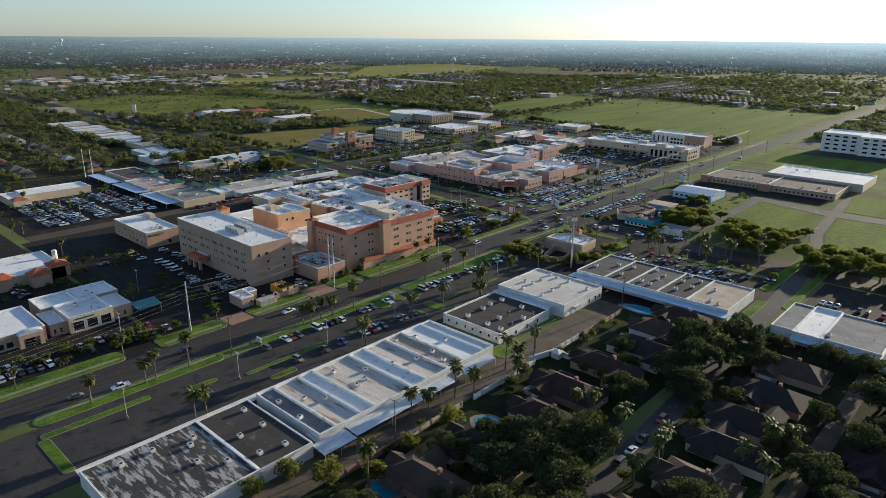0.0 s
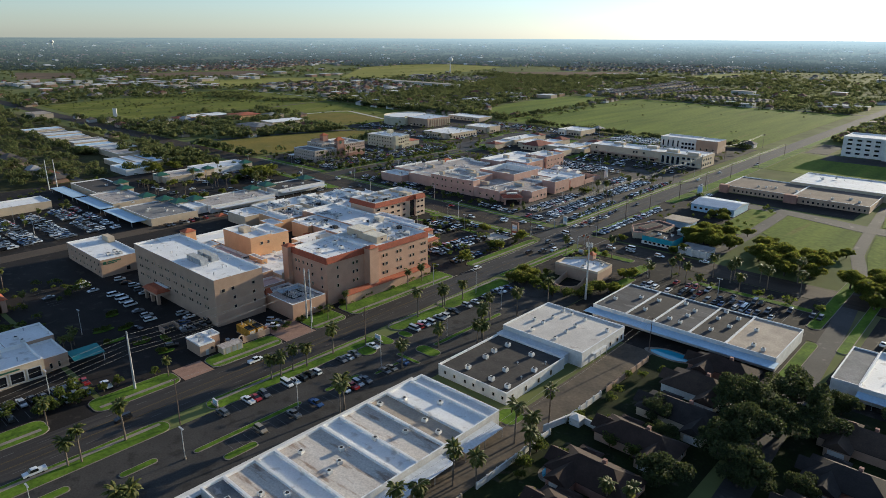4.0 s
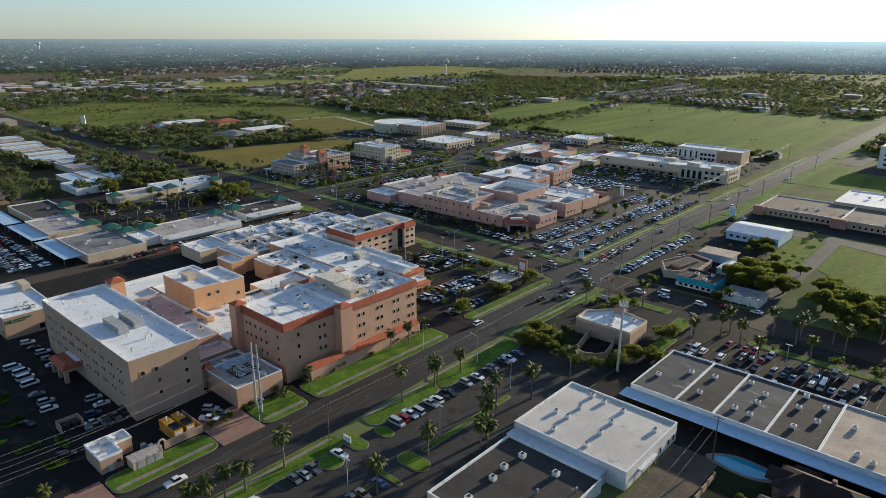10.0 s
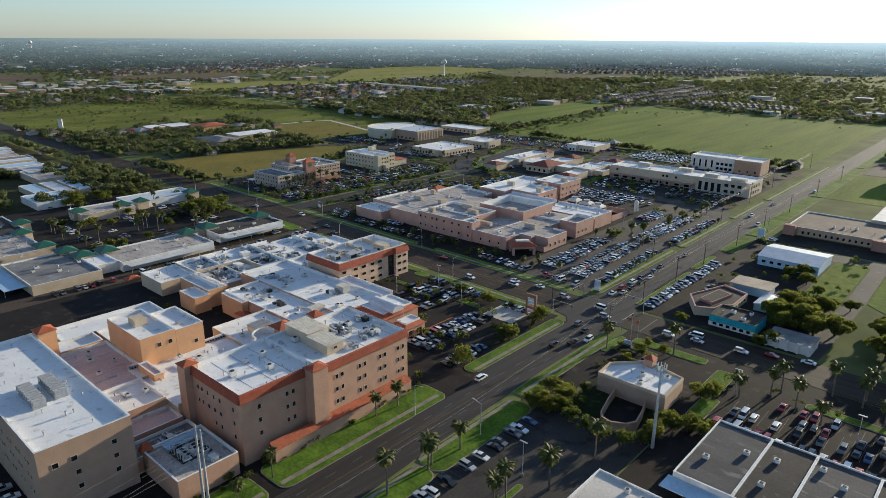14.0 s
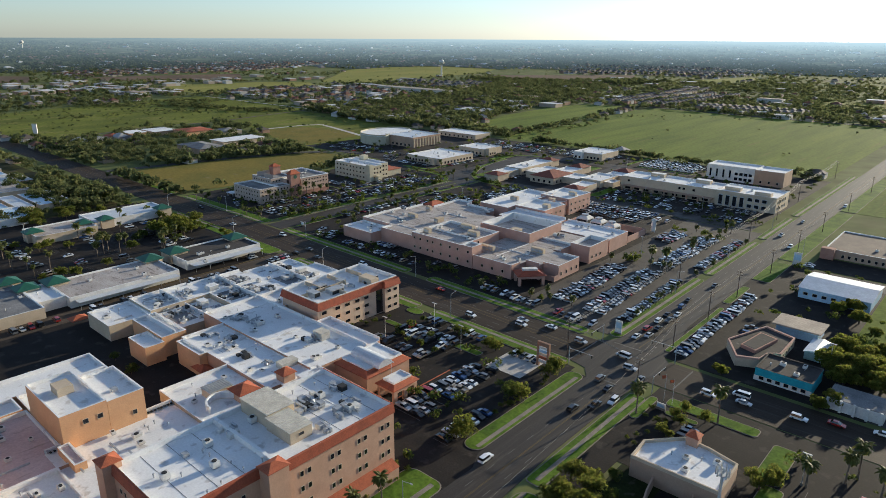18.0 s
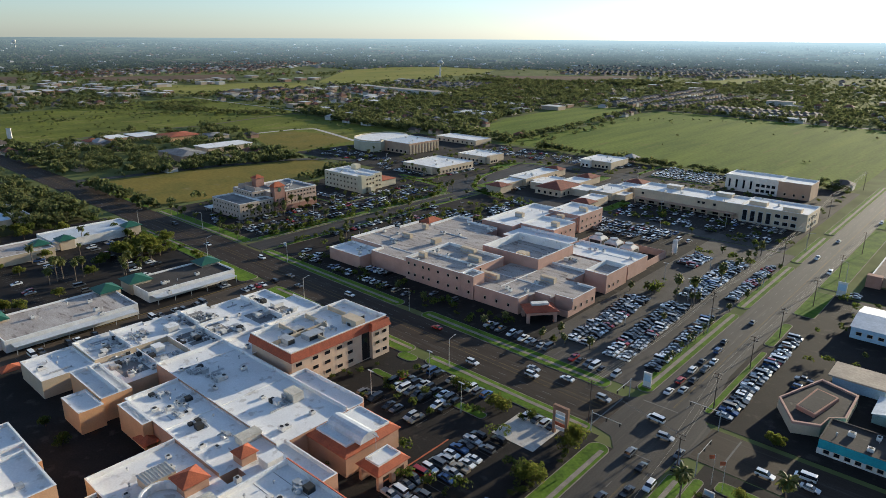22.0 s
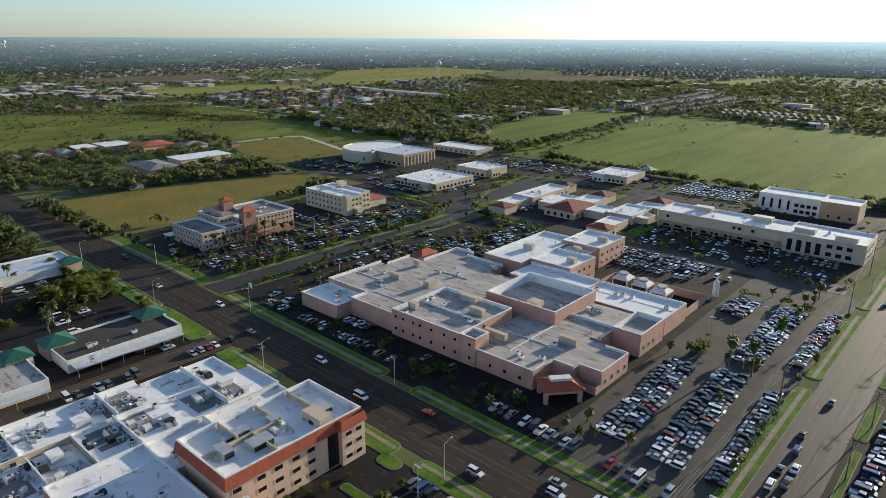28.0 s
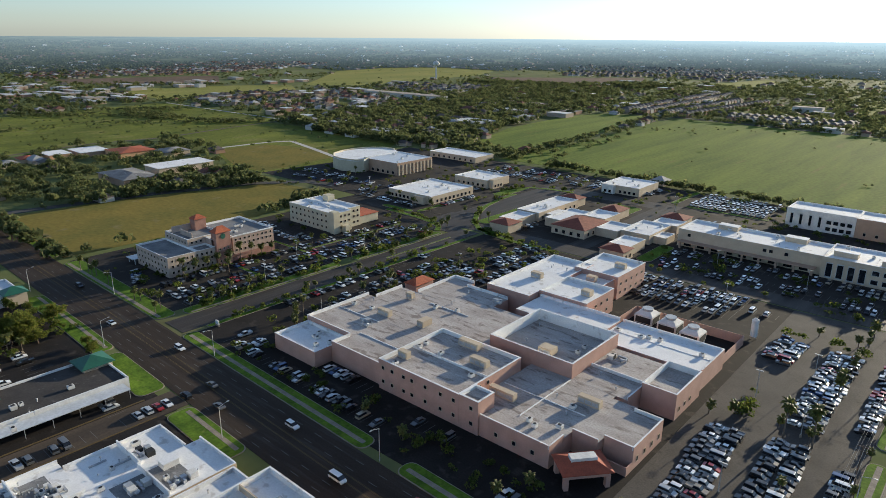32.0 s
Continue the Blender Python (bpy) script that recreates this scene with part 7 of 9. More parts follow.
# ---- single buildings with their own shapes ----
def rows_of_windows(b, face, at, a0, a1, n, levels, w, h, frame_mat=None):
    windows(b, face, at, [a0 + (a1 - a0) * (i + 0.5) / n for i in range(n)], levels, w, h, frame_mat)


def sandstone_offices():
    b = thing("office_building", "stepped sandstone and brick office building with tile-capped towers", "office building")
    block(b, -312, -281, 43, 57.9, 9.6, SANDSTONE, GREY_ROOF, par=0.8)
    block(b, -290, -281, 58, 66.9, 9.6, SANDSTONE, GREY_ROOF, par=0.8)
    block(b, -312, -290.1, 58, 76.4, 13.2, SANDSTONE, GREY_ROOF, par=0.8)
    block(b, -312, -281, 76.5, 100, 12.6, BRICK_TAN, GREY_ROOF, par=0.9)
    block(b, -290, -282, 67, 76.4, 12.6, BRICK_TAN, GREY_ROOF, par=0.9)
    part("stair_tower", Mesh().box(-284, -279.5, 67, 74.5, 0, 16.4), BRICK_WALL, b)
    part("tower_cap", Mesh().hip(-284, -279.5, 67, 74.5, 16.5, 19.2, 0.5), TERRACOTTA, b)
    rows_of_windows(b, "+x", -279.5, 67.5, 74, 3, (2.2, 5.2, 8.2), 0.9, 1.2)
    part("brick_base", Mesh().box(-281, -280.85, 75, 100, 0, 3.4), BRICK_WALL, b)
    part("cornice", Mesh().box(-281, -280.7, 75, 100.2, 12.2, 12.6), WHITE_WALL, b)
    part("stair_tower", Mesh().box(-309, -304, 70, 76, 12, 18), BRICK_WALL, b)
    part("tower_cap", Mesh().hip(-309, -304, 70, 76, 18.1, 20.0, 0.5), TERRACOTTA, b)
    part("roof_screen", Mesh().box(-304, -293, 62, 62.4, 12.4, 15).box(-309, -308.6, 60, 70, 12.4, 15.5), SANDSTONE, b)
    for z in (2.2, 5.0, 7.6):
        rows_of_windows(b, "+x", -281, 44, 66, 9, (z,), 1.1, 1.3)
        rows_of_windows(b, "-y", 43, -311, -282, 9, (z,), 1.1, 1.3)
    for z in (2.2, 5.2, 8.2, 10.6):
        rows_of_windows(b, "+x", -281, 77, 99.5, 9, (z,), 1.1, 1.2)
    rows_of_windows(b, "+x", -290.1, 59, 66, 3, (11.2,), 1.2, 1.2)
    rows_of_windows(b, "-y", 58, -311, -291, 7, (11.2,), 1.2, 1.2)
    em = part("emblem", Mesh().cyl(0, 0, 0, 0.1, 1.3, n=14), GREEN_ROOF, b, "dull green round emblem")
    em.location, em.rotation_euler = (-279.5, 70.7, 14.4), (0, math.pi / 2, 0)
    part("carport", Mesh().box(-318, -311, 40, 58, 2.6, 2.9).box(-317.8, -317.5, 41, 41.3, 0, 2.6).box(-311.5, -311.2, 41, 41.3, 0, 2.6).box(-317.8, -317.5, 56, 56.3, 0, 2.6).box(-311.5, -311.2, 56, 56.3, 0, 2.6), METAL_ROOF, b, "flat white metal carport")


SANDSTONE = mat("sandstone_panels", (0.46, 0.375, 0.31), 0.9, (0.39, 0.315, 0.26), 4.0, 0.3, 0.3)
BRICK_TAN = mat("pale_tan_brick", (0.46, 0.335, 0.265), 0.9, (0.39, 0.28, 0.22), 4.0, 0.3, 0.3)
OLIVE_WALL = mat("pale_olive_stucco", (0.52, 0.47, 0.34), 0.9, (0.45, 0.4, 0.29), 3.0, 0.2, 0.2)
sandstone_offices()


def cream_offices():
    b = thing("office_building", "three-storey olive-cream office building with corner porch", "office building")
    block(b, -322, -281, 140, 152.9, 11.5, OLIVE_WALL, WHITE_ROOF, par=0.8)
    block(b, -322, -285, 153, 163, 11.5, OLIVE_WALL, WHITE_ROOF, par=0.8)
    part("tower", Mesh().box(-313, -308, 158, 163, 10, 14.5), OLIVE_WALL, b)
    part("turret", Mesh().box(-284, -280, 139, 143, 0, 12.6), OLIVE_WALL, b)
    rows_of_windows(b, "-y", 140, -321, -286, 9, (2.5, 6.0, 9.2), 1.5, 1.4)
    rows_of_windows(b, "+x", -281, 143.5, 152.5, 3, (2.5, 6.0, 9.2), 1.5, 1.4)
    rows_of_windows(b, "+x", -285, 153.5, 162.5, 3, (2.5, 6.0, 9.2), 1.5, 1.4)
    part("porch", Mesh().box(-280.8, -277, 145, 148, 0, 4.2), OLIVE_WALL, b)
    part("low_wing", Mesh().box(-300, -286, 163.2, 178, 0, 4.6), OLIVE_WALL, b)
    part("low_roof", Mesh().box(-300.4, -285.6, 163.3, 178.4, 4.6, 4.9), TERRACOTTA, b)


cream_offices()


def long_offices():
    b = thing("office_building", "long two-storey pale office block with tall dark window bays", "office building")
    block(b, -130, -60, 252, 276, 9.4, CREAM_WALL, WHITE_ROOF, par=0.9)
    block(b, -59.9, -22, 249, 276, 10.2, CREAM_WALL, WHITE_ROOF, par=0.9)
    for x, y, z in ((-110, 271, 8.5), (-76.5, 271, 8.5), (-52, 259, 9.3), (-32, 256, 9.3)):
        part("plant_box", Mesh().box(x - 5, x + 5, y - 2.4, y + 2.4, z, z + 2.4), CREAM_WALL, b)
        part("box_coping", Mesh().box(x - 5.15, x + 5.15, y - 2.55, y + 2.55, z + 2.404, z + 2.6), WHITE_ROOF, b)
    part("canopy", Mesh().box(-128, -62, 247.5, 251.9, 3.2, 3.7), TAN_WALL, b)
    for i in range(9):
        part("column", Mesh().box(-127.5 + i * 8, -126.6 + i * 8, 247.6, 248.5, 0, 3.2), TAN_WALL, b)
    rows_of_windows(b, "-y", 252, -128, -64, 9, (1.7,), 4.6, 2.6)
    windows(b, "-y", 252, (-124, -86, -83, -76), (6.6,), 2.0, 1.9)
    windows(b, "-y", 249, (-56.5, -52, -47.5, -43), (4.2,), 2.9, 7.4, STEEL)
    windows(b, "-y", 249, (-38, -33.5, -29), (2.6, 6.8), 3.2, 2.4, STEEL)
    windows(b, "+x", -22, (253, 258, 263, 268), (2.6, 6.8), 2.8, 2.4, STEEL)


long_offices()


def box_offices():
    b = thing("office_building", "white box building with tall narrow windows and tan end", "office building")
    block(b, -98, -62, 333, 354, 11.5, WHITE_WALL, WHITE_ROOF, par=0.9)
    block(b, -61.9, -41, 333, 354, 11.2, TAN_WALL, WHITE_ROOF, par=0.9)
    windows(b, "-y", 333, (-95, -90, -85, -80), (5.5,), 1.6, 7.0, STEEL)
    rows_of_windows(b, "-y", 333, -77, -63, 4, (2.4, 6.2), 2.8, 2.4, STEEL)
    windows(b, "-y", 333, (-57, -51, -45), (2.6,), 1.6, 2.0)


box_offices()


def hall():
    b = thing("arena_building", "broad beige hall with a bowed white roof", "hall")
    block(b, -408, -369, 277, 318, 10, TAN_WALL, METAL_ROOF, par=0.5)
    arc = [(-408.1, 318), (-420, 325), (-433, 325), (-443, 316), (-448, 302), (-448, 288), (-443, 274), (-432, 264), (-418, 261), (-404, 264), (-400, 270), (-402, 276.9), (-408.1, 276.9)][::-1]
    part("bowed_wall", Mesh().prism(arc[::-1], 0, 9.0), OLIVE_WALL, b)
    part("bowed_roof", Mesh().prism(arc[::-1], 9.01, 9.4), WHITE_ROOF, b)
    inner = [(-422 + (x + 422) * 0.965, 294 + (y - 294) * 0.965) for x, y in arc]
    for i in range(len(arc) - 2):
        part("bowed_parapet", Mesh().prism([inner[i], inner[i + 1], arc[i + 1], arc[i]][::-1], 9.3, 10.4), OLIVE_WALL, b)
    for i in range(10):
        part("pilaster", Mesh().box(-369, -368.3, 278 + i * 4.2, 279.4 + i * 4.2, 0, 8.2), CREAM_WALL, b)
    rows_of_windows(b, "-y", 277, -400, -371, 5, (2.0,), 3.0, 2.6)


hall()


def bank():
    b = thing("bank_building", "small cream bank with angled front and drive-through wall", "bank")
    pts = [(32, -55.4), (31.4, -47), (39, -38.4), (45.4, -38.8), (53.6, -41), (54, -55)]
    inner = [(43.5 + (x - 43.5) * 0.95, -48 + (y + 48) * 0.95) for x, y in pts]
    part("wall", Mesh().prism(pts[::-1], 0, 5.2), TAN_WALL, b)
    part("roof", Mesh().prism(inner[::-1], 5.2, 5.3), WHITE_ROOF, b, "stained whitish membrane roof")
    p = Mesh()
    for i in range(6):
        a, c, d, e = pts[i], pts[(i + 1) % 6], inner[(i + 1) % 6], inner[i]
        p.prism([e, d, c, a], 5.21, 6.2)
    part("parapet", p, CREAM_WALL, b)
    part("turret", Mesh().box(40, 43, -40.4, -37.4, 0, 8.0), STUCCO, b)
    part("turret_cap", Mesh().hip(40, 43, -40.4, -37.4, 8.1, 9.6, 0.3), TERRACOTTA, b)
    arc = [(38.2, -55.5), (39.2, -61), (41.6, -70.5), (43.4, -73), (46.5, -73.6), (50.4, -71.6), (52, -68.6), (50.6, -62), (48.6, -55.5)]
    w = Mesh().prism(arc + [(45 + (x - 45) * 0.93, -60 + (y + 60) * 0.965) for x, y in arc[::-1]], 0, 3.0)
    part("drive_through_wall", w, TAN_WALL, b, "curved tan drive-through wall")
    part("drive_floor", Mesh().box(40.5, 50, -70, -55.6, 0.02, 0.06), LOT, b, "dark asphalt drive-through lane")


bank()


def glass_shop():
    b = thing("shop_building", "modern shop with a glazed front and white stepped roof", "shop")
    block(b, -68, -53.2, -272, -258, 6.0, TAN_WALL, WHITE_ROOF)
    block(b, -68, -53.2, -257.8, -243, 6.2, TAN_WALL, WHITE_ROOF)
    block(b, -53, -38, -274, -268.2, 4.8, TAN_WALL, WHITE_ROOF)
    block(b, -53, -35.6, -268, -252, 6.4, CREAM_WALL, WHITE_ROOF, par=1.2)
    block(b, -53, -38, -251.8, -244, 5.0, TAN_WALL, WHITE_ROOF)
    rows_of_windows(b, "+x", -35.6, -267.4, -252.6, 3, (2.5,), 4.4, 4.0, STEEL)
    windows(b, "+x", -38, (-272.6, -270.4, -249.5, -247), (1.8,), 0.9, 2.2)
    part("sign_bar", Mesh().box(-35.6, -35.5, -266, -259, 5.0, 5.5), GREEN_ROOF, b, "dull green sign of plain bars")
    part("teal_canopy", Mesh().add([(-40, -243.8, 4.2), (-40, -234, 4.2), (-33, -234, 3.2), (-33, -243.8, 3.2), (-40, -243.8, 4.0), (-40, -234, 4.0), (-33, -234, 3.0), (-33, -243.8, 3.0)], [(0, 3, 2, 1), (4, 5, 6, 7), (0, 1, 5, 4), (1, 2, 6, 5), (2, 3, 7, 6), (3, 0, 4, 7)]), TEAL_DARK, b, "dark teal drive-through canopy")
    part("canopy_post", Mesh().cyl(-33.3, -234.4, 0, 3.1, 0.12), STEEL, b)
    part("canopy_post", Mesh().cyl(-39.7, -234.4, 0, 4.0, 0.12), STEEL, b)
    c = thing("shop_building", "shop with arched tan front and white roof", "shop")
    block(c, -64, -37, -312, -275.6, 5.6, TAN_WALL, WHITE_ROOF)
    for y in (-300, -281):
        porch = part("portal", Mesh().box(-37, -34.6, y - 4, y - 2.6, 0, 5.0).box(-37, -34.6, y + 2.6, y + 4, 0, 5.0).box(-37, -34.6, y - 2.6, y + 2.6, 3.4, 5.0), TAN_WALL, c)
        arc = [(y + 4.2 * math.cos(math.pi * i / 8), 5.0 + 1.3 * math.sin(math.pi * i / 8)) for i in range(9)]
        part("arched_roof", Mesh().add([(x, p, z) for x in (-37.4, -34.4) for p, z in arc], [(i, i + 1, 10 + i, 9 + i) for i in range(8)] + [tuple(range(9)), tuple(range(17, 8, -1))]), METAL_ROOF, porch, "pale barrel roof over the portal")
        windows(c, "+x", -37, (y,), (1.7,), 3.6, 2.8, STEEL)
    rows_of_windows(c, "+x", -37, -295, -286, 3, (1.9,), 2.6, 2.6, STEEL)


TEAL_DARK = mat("dark_teal_metal", (0.02, 0.2, 0.2), 0.5, None, 1.5, 0.4, 0.3, spec=0.5)
glass_shop()


def tile_shops():
    b = thing("shop_building", "restaurant with white roof and red tile gables", "restaurant")
    block(b, -136, -104, -272, -246, 5, CREAM_WALL, WHITE_ROOF)
    for x0, x1, y0, y1 in ((-112, -104, -252, -244), (-103.8, -97, -262, -254), (-107, -101, -274, -268)):
        part("gable_block", Mesh().box(x0, x1, y0, y1, 0, 5.4), STUCCO, b)
        part("gable_roof", Mesh().hip(x0, x1, y0, y1, 5.5, 8.0, 0.6), TERRACOTTA, b)
    part("tank", Mesh().cyl(-124, -244, 0, 7.5, 1.2, n=12), WHITE_WALL, b, "upright white tank")
    c = thing("shop_building", "long white-roofed clinic with red tile corner", "clinic")
    block(c, -290, -258, -224, -214, 4.6, CREAM_WALL, WHITE_ROOF)
    block(c, -292, -272, -213.9, -172, 5.0, CREAM_WALL, WHITE_ROOF)
    part("gable_roof", Mesh().hip(-264, -258, -224, -216, 5.2, 7.0, 0.5), TERRACOTTA, c)
    d = thing("plaza_shops", "low cream plaza with white roofs and dark red tile hips", "shop")
    for x0, x1, y0, y1, h, sides in ((-225, -213, 219, 239, 4.8, "wesn"), (-227, -211, 240, 286, 5.4, "wesn"), (-204, -190.2, 236, 265, 5.0, "wesn"), (-190, -175, 255, 274, 5.2, "wesn"), (-171.8, -158.2, 238, 256, 4.8, "wesn"),
                              (-158, -141, 241, 269, 5.3, "wesn"), (-153, -138, 269.8, 284, 4.9, "wesn"), (-152, -140, 216.2, 234, 5.0, "wesn"), (-210.8, -204.2, 248, 262, 4.4, ""), (-141, -134, 246, 258, 4.0, "wesn")):
        block(d, x0, x1, y0, y1, h, CREAM_WALL, WHITE_ROOF, sides=sides)
    for x0, x1, y0, y1, z in ((-222, -209, 206, 218.8, 2.0), (-226, -212, 286.2, 297, 2.2), (-193, -172, 226, 252.8, 3.6), (-190, -177, 275, 290, 2.6), (-154, -140, 284.2, 297, 2.2), (-151, -138, 205, 216, 2.0)):
        part("tile_hall", Mesh().box(x0, x1, y0, y1, 0, 4.9), CREAM_WALL, d)
        part("tile_roof", Mesh().hip(x0, x1, y0, y1, 5.0, 5.0 + z, 0.6), DARK_TILE, d, "dark red tile hip roof")
    rows_of_windows(d, "+x", -172, 228, 250, 4, (1.9,), 2.2, 2.4)
    rows_of_windows(d, "-y", 226, -192, -173, 4, (1.9,), 2.2, 2.4)
    rows_of_windows(d, "+x", -211, 242, 284, 8, (1.9,), 2.0, 2.2)
    rows_of_windows(d, "+x", -138, 206, 215, 2, (1.9,), 2.0, 2.2)


DARK_TILE = mat("dark_red_tile", (0.24, 0.075, 0.045), 0.8, (0.17, 0.055, 0.035), 4.0, 0.5, 0.4, 0.3)
tile_shops()


def green_caps():
    for x0, x1, y0, y1 in ((-216, -207, -110, -102), (-216, -207, -68, -60), (-219, -209, -55, -46), (-218, -209, -22, -13), (-216, -208, -121, -113), (-229, -221, -124, -116), (-246, -238, -128, -120), (-279, -271, -128, -120), (-300, -293, -122, -114), (-304, -297, -90, -82), (-303, -296, -64, -57), (-303, -296, -52, -45), (-304, -297, -18, -10)):
        g = thing("roof_pavilion", "small green metal hip roof on a shop corner", "roof pavilion", "green roof pavilions")
        part("wall", Mesh().box(x0, x1, y0, y1, 0, 5), CREAM_WALL, g)
        part("roof", Mesh().hip(x0, x1, y0, y1, 5.1, 7.4, 0.8), GREEN_ROOF, g)
    for x0, x1, y0, y1, z in ((-186.9, -182.4, -107, -64, 3.0), (-194.9, -189.6, -53, -16, 3.0)):
        a = thing("shop_awning", "white sheet-metal awning over parked cars", "awning")
        part("sheet", Mesh().box(x0, x1, y0, y1, z, z + 0.18), METAL_ROOF, a)
        n = 6
        for i in range(n):
            y = y0 + 0.4 + (y1 - y0 - 0.8) * i / (n - 1)
            part("post", Mesh().box(x1 - 0.3, x1 - 0.15, y, y + 0.15, 0, z), STEEL, a)
    for i in range(3):
        a = thing("shop_awning", "pale blue sheet-metal canopy beside a shop", "awning")
        part("sheet", Mesh().box(-320 + i * 45, -279 + i * 45, -157, -148.2, 3.1, 3.3), BLUE_METAL, a)
        for x in (-319, -300, -281):
            part("post", Mesh().box(x + i * 45, x + 0.2 + i * 45, -156.6, -156.4, 0, 3.1), STEEL, a)


green_caps()


def small_businesses():
    b = thing("shop_building", "low shop with a turquoise front and dark roof", "shop")
    block(b, 39, 56, 18.6, 32, 4.4, TEAL, DARK_ROOF, par=0.4, cap=DARK_ROOF)
    part("white_base", Mesh().box(38.9, 56.1, 18.5, 18.6, 0, 1.7), WHITE_WALL, b)
    rows_of_windows(b, "-y", 18.48, 40, 55, 6, (1.2,), 1.6, 1.3)
    c = thing("restaurant_building", "brick and cream restaurant with dark faceted roof", "restaurant")
    part("wall", Mesh().prism([(24, 36), (31, 24), (37.6, 27), (38.4, 33), (42, 36), (42, 53), (31, 57)], 0, 3.0), CREAM_WALL, c)
    rp = [(24, 36), (31, 24), (37.6, 27), (38.4, 33), (42, 36), (42, 53), (31, 57)]
    part("roof", Mesh().prism([(33.5 + (x - 33.5) * 0.94, 40 + (y - 40) * 0.94) for x, y in rp], 3.0, 3.1), DARK_ROOF, c)
    ring = Mesh()
    k = len(rp)
    ring.add([(x, y, z) for z in (3.0, 3.7) for x, y in rp] + [(33.5 + (x - 33.5) * 0.94, 40 + (y - 40) * 0.94, z) for z in (3.0, 3.7) for x, y in rp],
             [f for i in range(k) for f in ((i, (i + 1) % k, k + (i + 1) % k, k + i), (k + i, k + (i + 1) % k, 3 * k + (i + 1) % k, 3 * k + i), (2 * k + (i + 1) % k, 2 * k + i, 3 * k + i, 3 * k + (i + 1) % k))])
    part("parapet", ring, PINK_WALL, c)
    part("roof_well", Mesh().prism([(29.5, 33), (35, 31), (38, 46), (31.5, 48)], 3.1, 4.3), BRICK_WALL, c, "raised brown brick roof block")
    part("roof_deck", Mesh().prism([(30, 33.5), (34.6, 31.8), (37.4, 45.4), (32, 47.2)], 4.3, 4.36), DARK_ROOF, c)
    rows_of_windows(c, "+x", 42, 38, 51, 4, (1.7,), 1.5, 1.4)
    d = thing("market_building", "long shed with a tan roof over a blue base", "shop")
    part("wall", Mesh().box(33, 47.6, 61.5, 71, 0, 3.9), BLUE_WALL, d)
    part("roof", Mesh().box(31.8, 48.6, 60, 72.2, 3.9, 4.4), TAN_ROOF, d)
    e = thing("warehouse_building", "pale blue metal warehouse with a shallow gable roof", "warehouse")
    part("wall", Mesh().box(29, 56, 107, 132, 0, 4.6), BLUE_METAL, e)
    part("roof", Mesh().gable(28.5, 56.5, 106.5, 132.5, 4.6, 6.4, "x"), METAL_ROOF, e)
    rows_of_windows(e, "-y", 107, 30, 55, 7, (2.2,), 2.0, 1.4)
    f = thing("cottage_building", "low white cottage with a parapet front", "house")
    part("wall", Mesh().box(61, 76, 15, 25.4, 0, 3.4), WHITE_WALL, f)
    part("roof", Mesh().box(60.7, 76.3, 15.3, 25.7, 3.4, 3.6), GREY_ROOF, f)
    for i in range(5):
        part("pier", Mesh().box(61 + i * 3.5, 61.7 + i * 3.5, 14.2, 14.9, 0, 3.9), WHITE_WALL, f)
    g = thing("office_building", "long single-storey brown-roofed office row", "office building")
    block(g, 23, 70, 176, 218, 4.6, TAN_WALL, BROWN_ROOF, par=0.5)
    block(g, 70.1, 116, 174, 218, 4.6, TAN_WALL, BROWN_ROOF, par=0.5)
    part("portico", Mesh().box(22, 28, 172, 175.9, 0, 5.6), BRICK_WALL, g)
    part("portico", Mesh().box(66, 74, 170, 173.9, 0, 5.6), BRICK_WALL, g)
    rows_of_windows(g, "-y", 176, 30, 65, 12, (1.8,), 1.4, 1.8)
    rows_of_windows(g, "-y", 174, 76, 115, 13, (1.8,), 1.4, 1.8)
    h = thing("office_building", "broad cream hall with a white roof", "office building")
    block(h, 57, 124, 216, 262, 6.0, CREAM_WALL, WHITE_ROOF, par=0.6)
    k = thing("hotel_building", "four-storey white office block with window bands", "office building")
    block(k, 48, 82, 404, 440, 18.5, WHITE_WALL, WHITE_ROOF, par=1.0)
    block(k, 82.2, 124, 398, 440, 18.0, WHITE_WALL, WHITE_ROOF, par=1.0)
    rows_of_windows(k, "-y", 404, 50, 80, 4, (3.4, 7.6, 11.8, 15.6), 4.6, 2.0, STEEL)
    rows_of_windows(k, "-y", 398, 84, 122, 5, (3.4, 7.6, 11.8, 15.6), 4.6, 2.0, STEEL)
    rows_of_windows(k, "-x", 48, 408, 436, 4, (3.4, 7.6, 11.8, 15.6), 3.6, 2.0, STEEL)
    shed = thing("shed_building", "grey metal shed behind the restaurant", "shed")
    part("wall", Mesh().box(47, 53, 45.5, 58, 0, 3.0), METAL, shed)
    part("roof", Mesh().gable(46.6, 53.4, 45.1, 58.4, 3.0, 3.8, "y"), METAL_ROOF, shed)


BLUE_WALL = mat("pale_blue_wall", (0.35, 0.48, 0.6), 0.8, None, 2.0, 0.3, 0.3)
BROWN_ROOF = mat("brown_gravel_roof", (0.2, 0.155, 0.12), 0.92, (0.14, 0.11, 0.09), 1.8, 0.12, 0.4)
small_businesses()


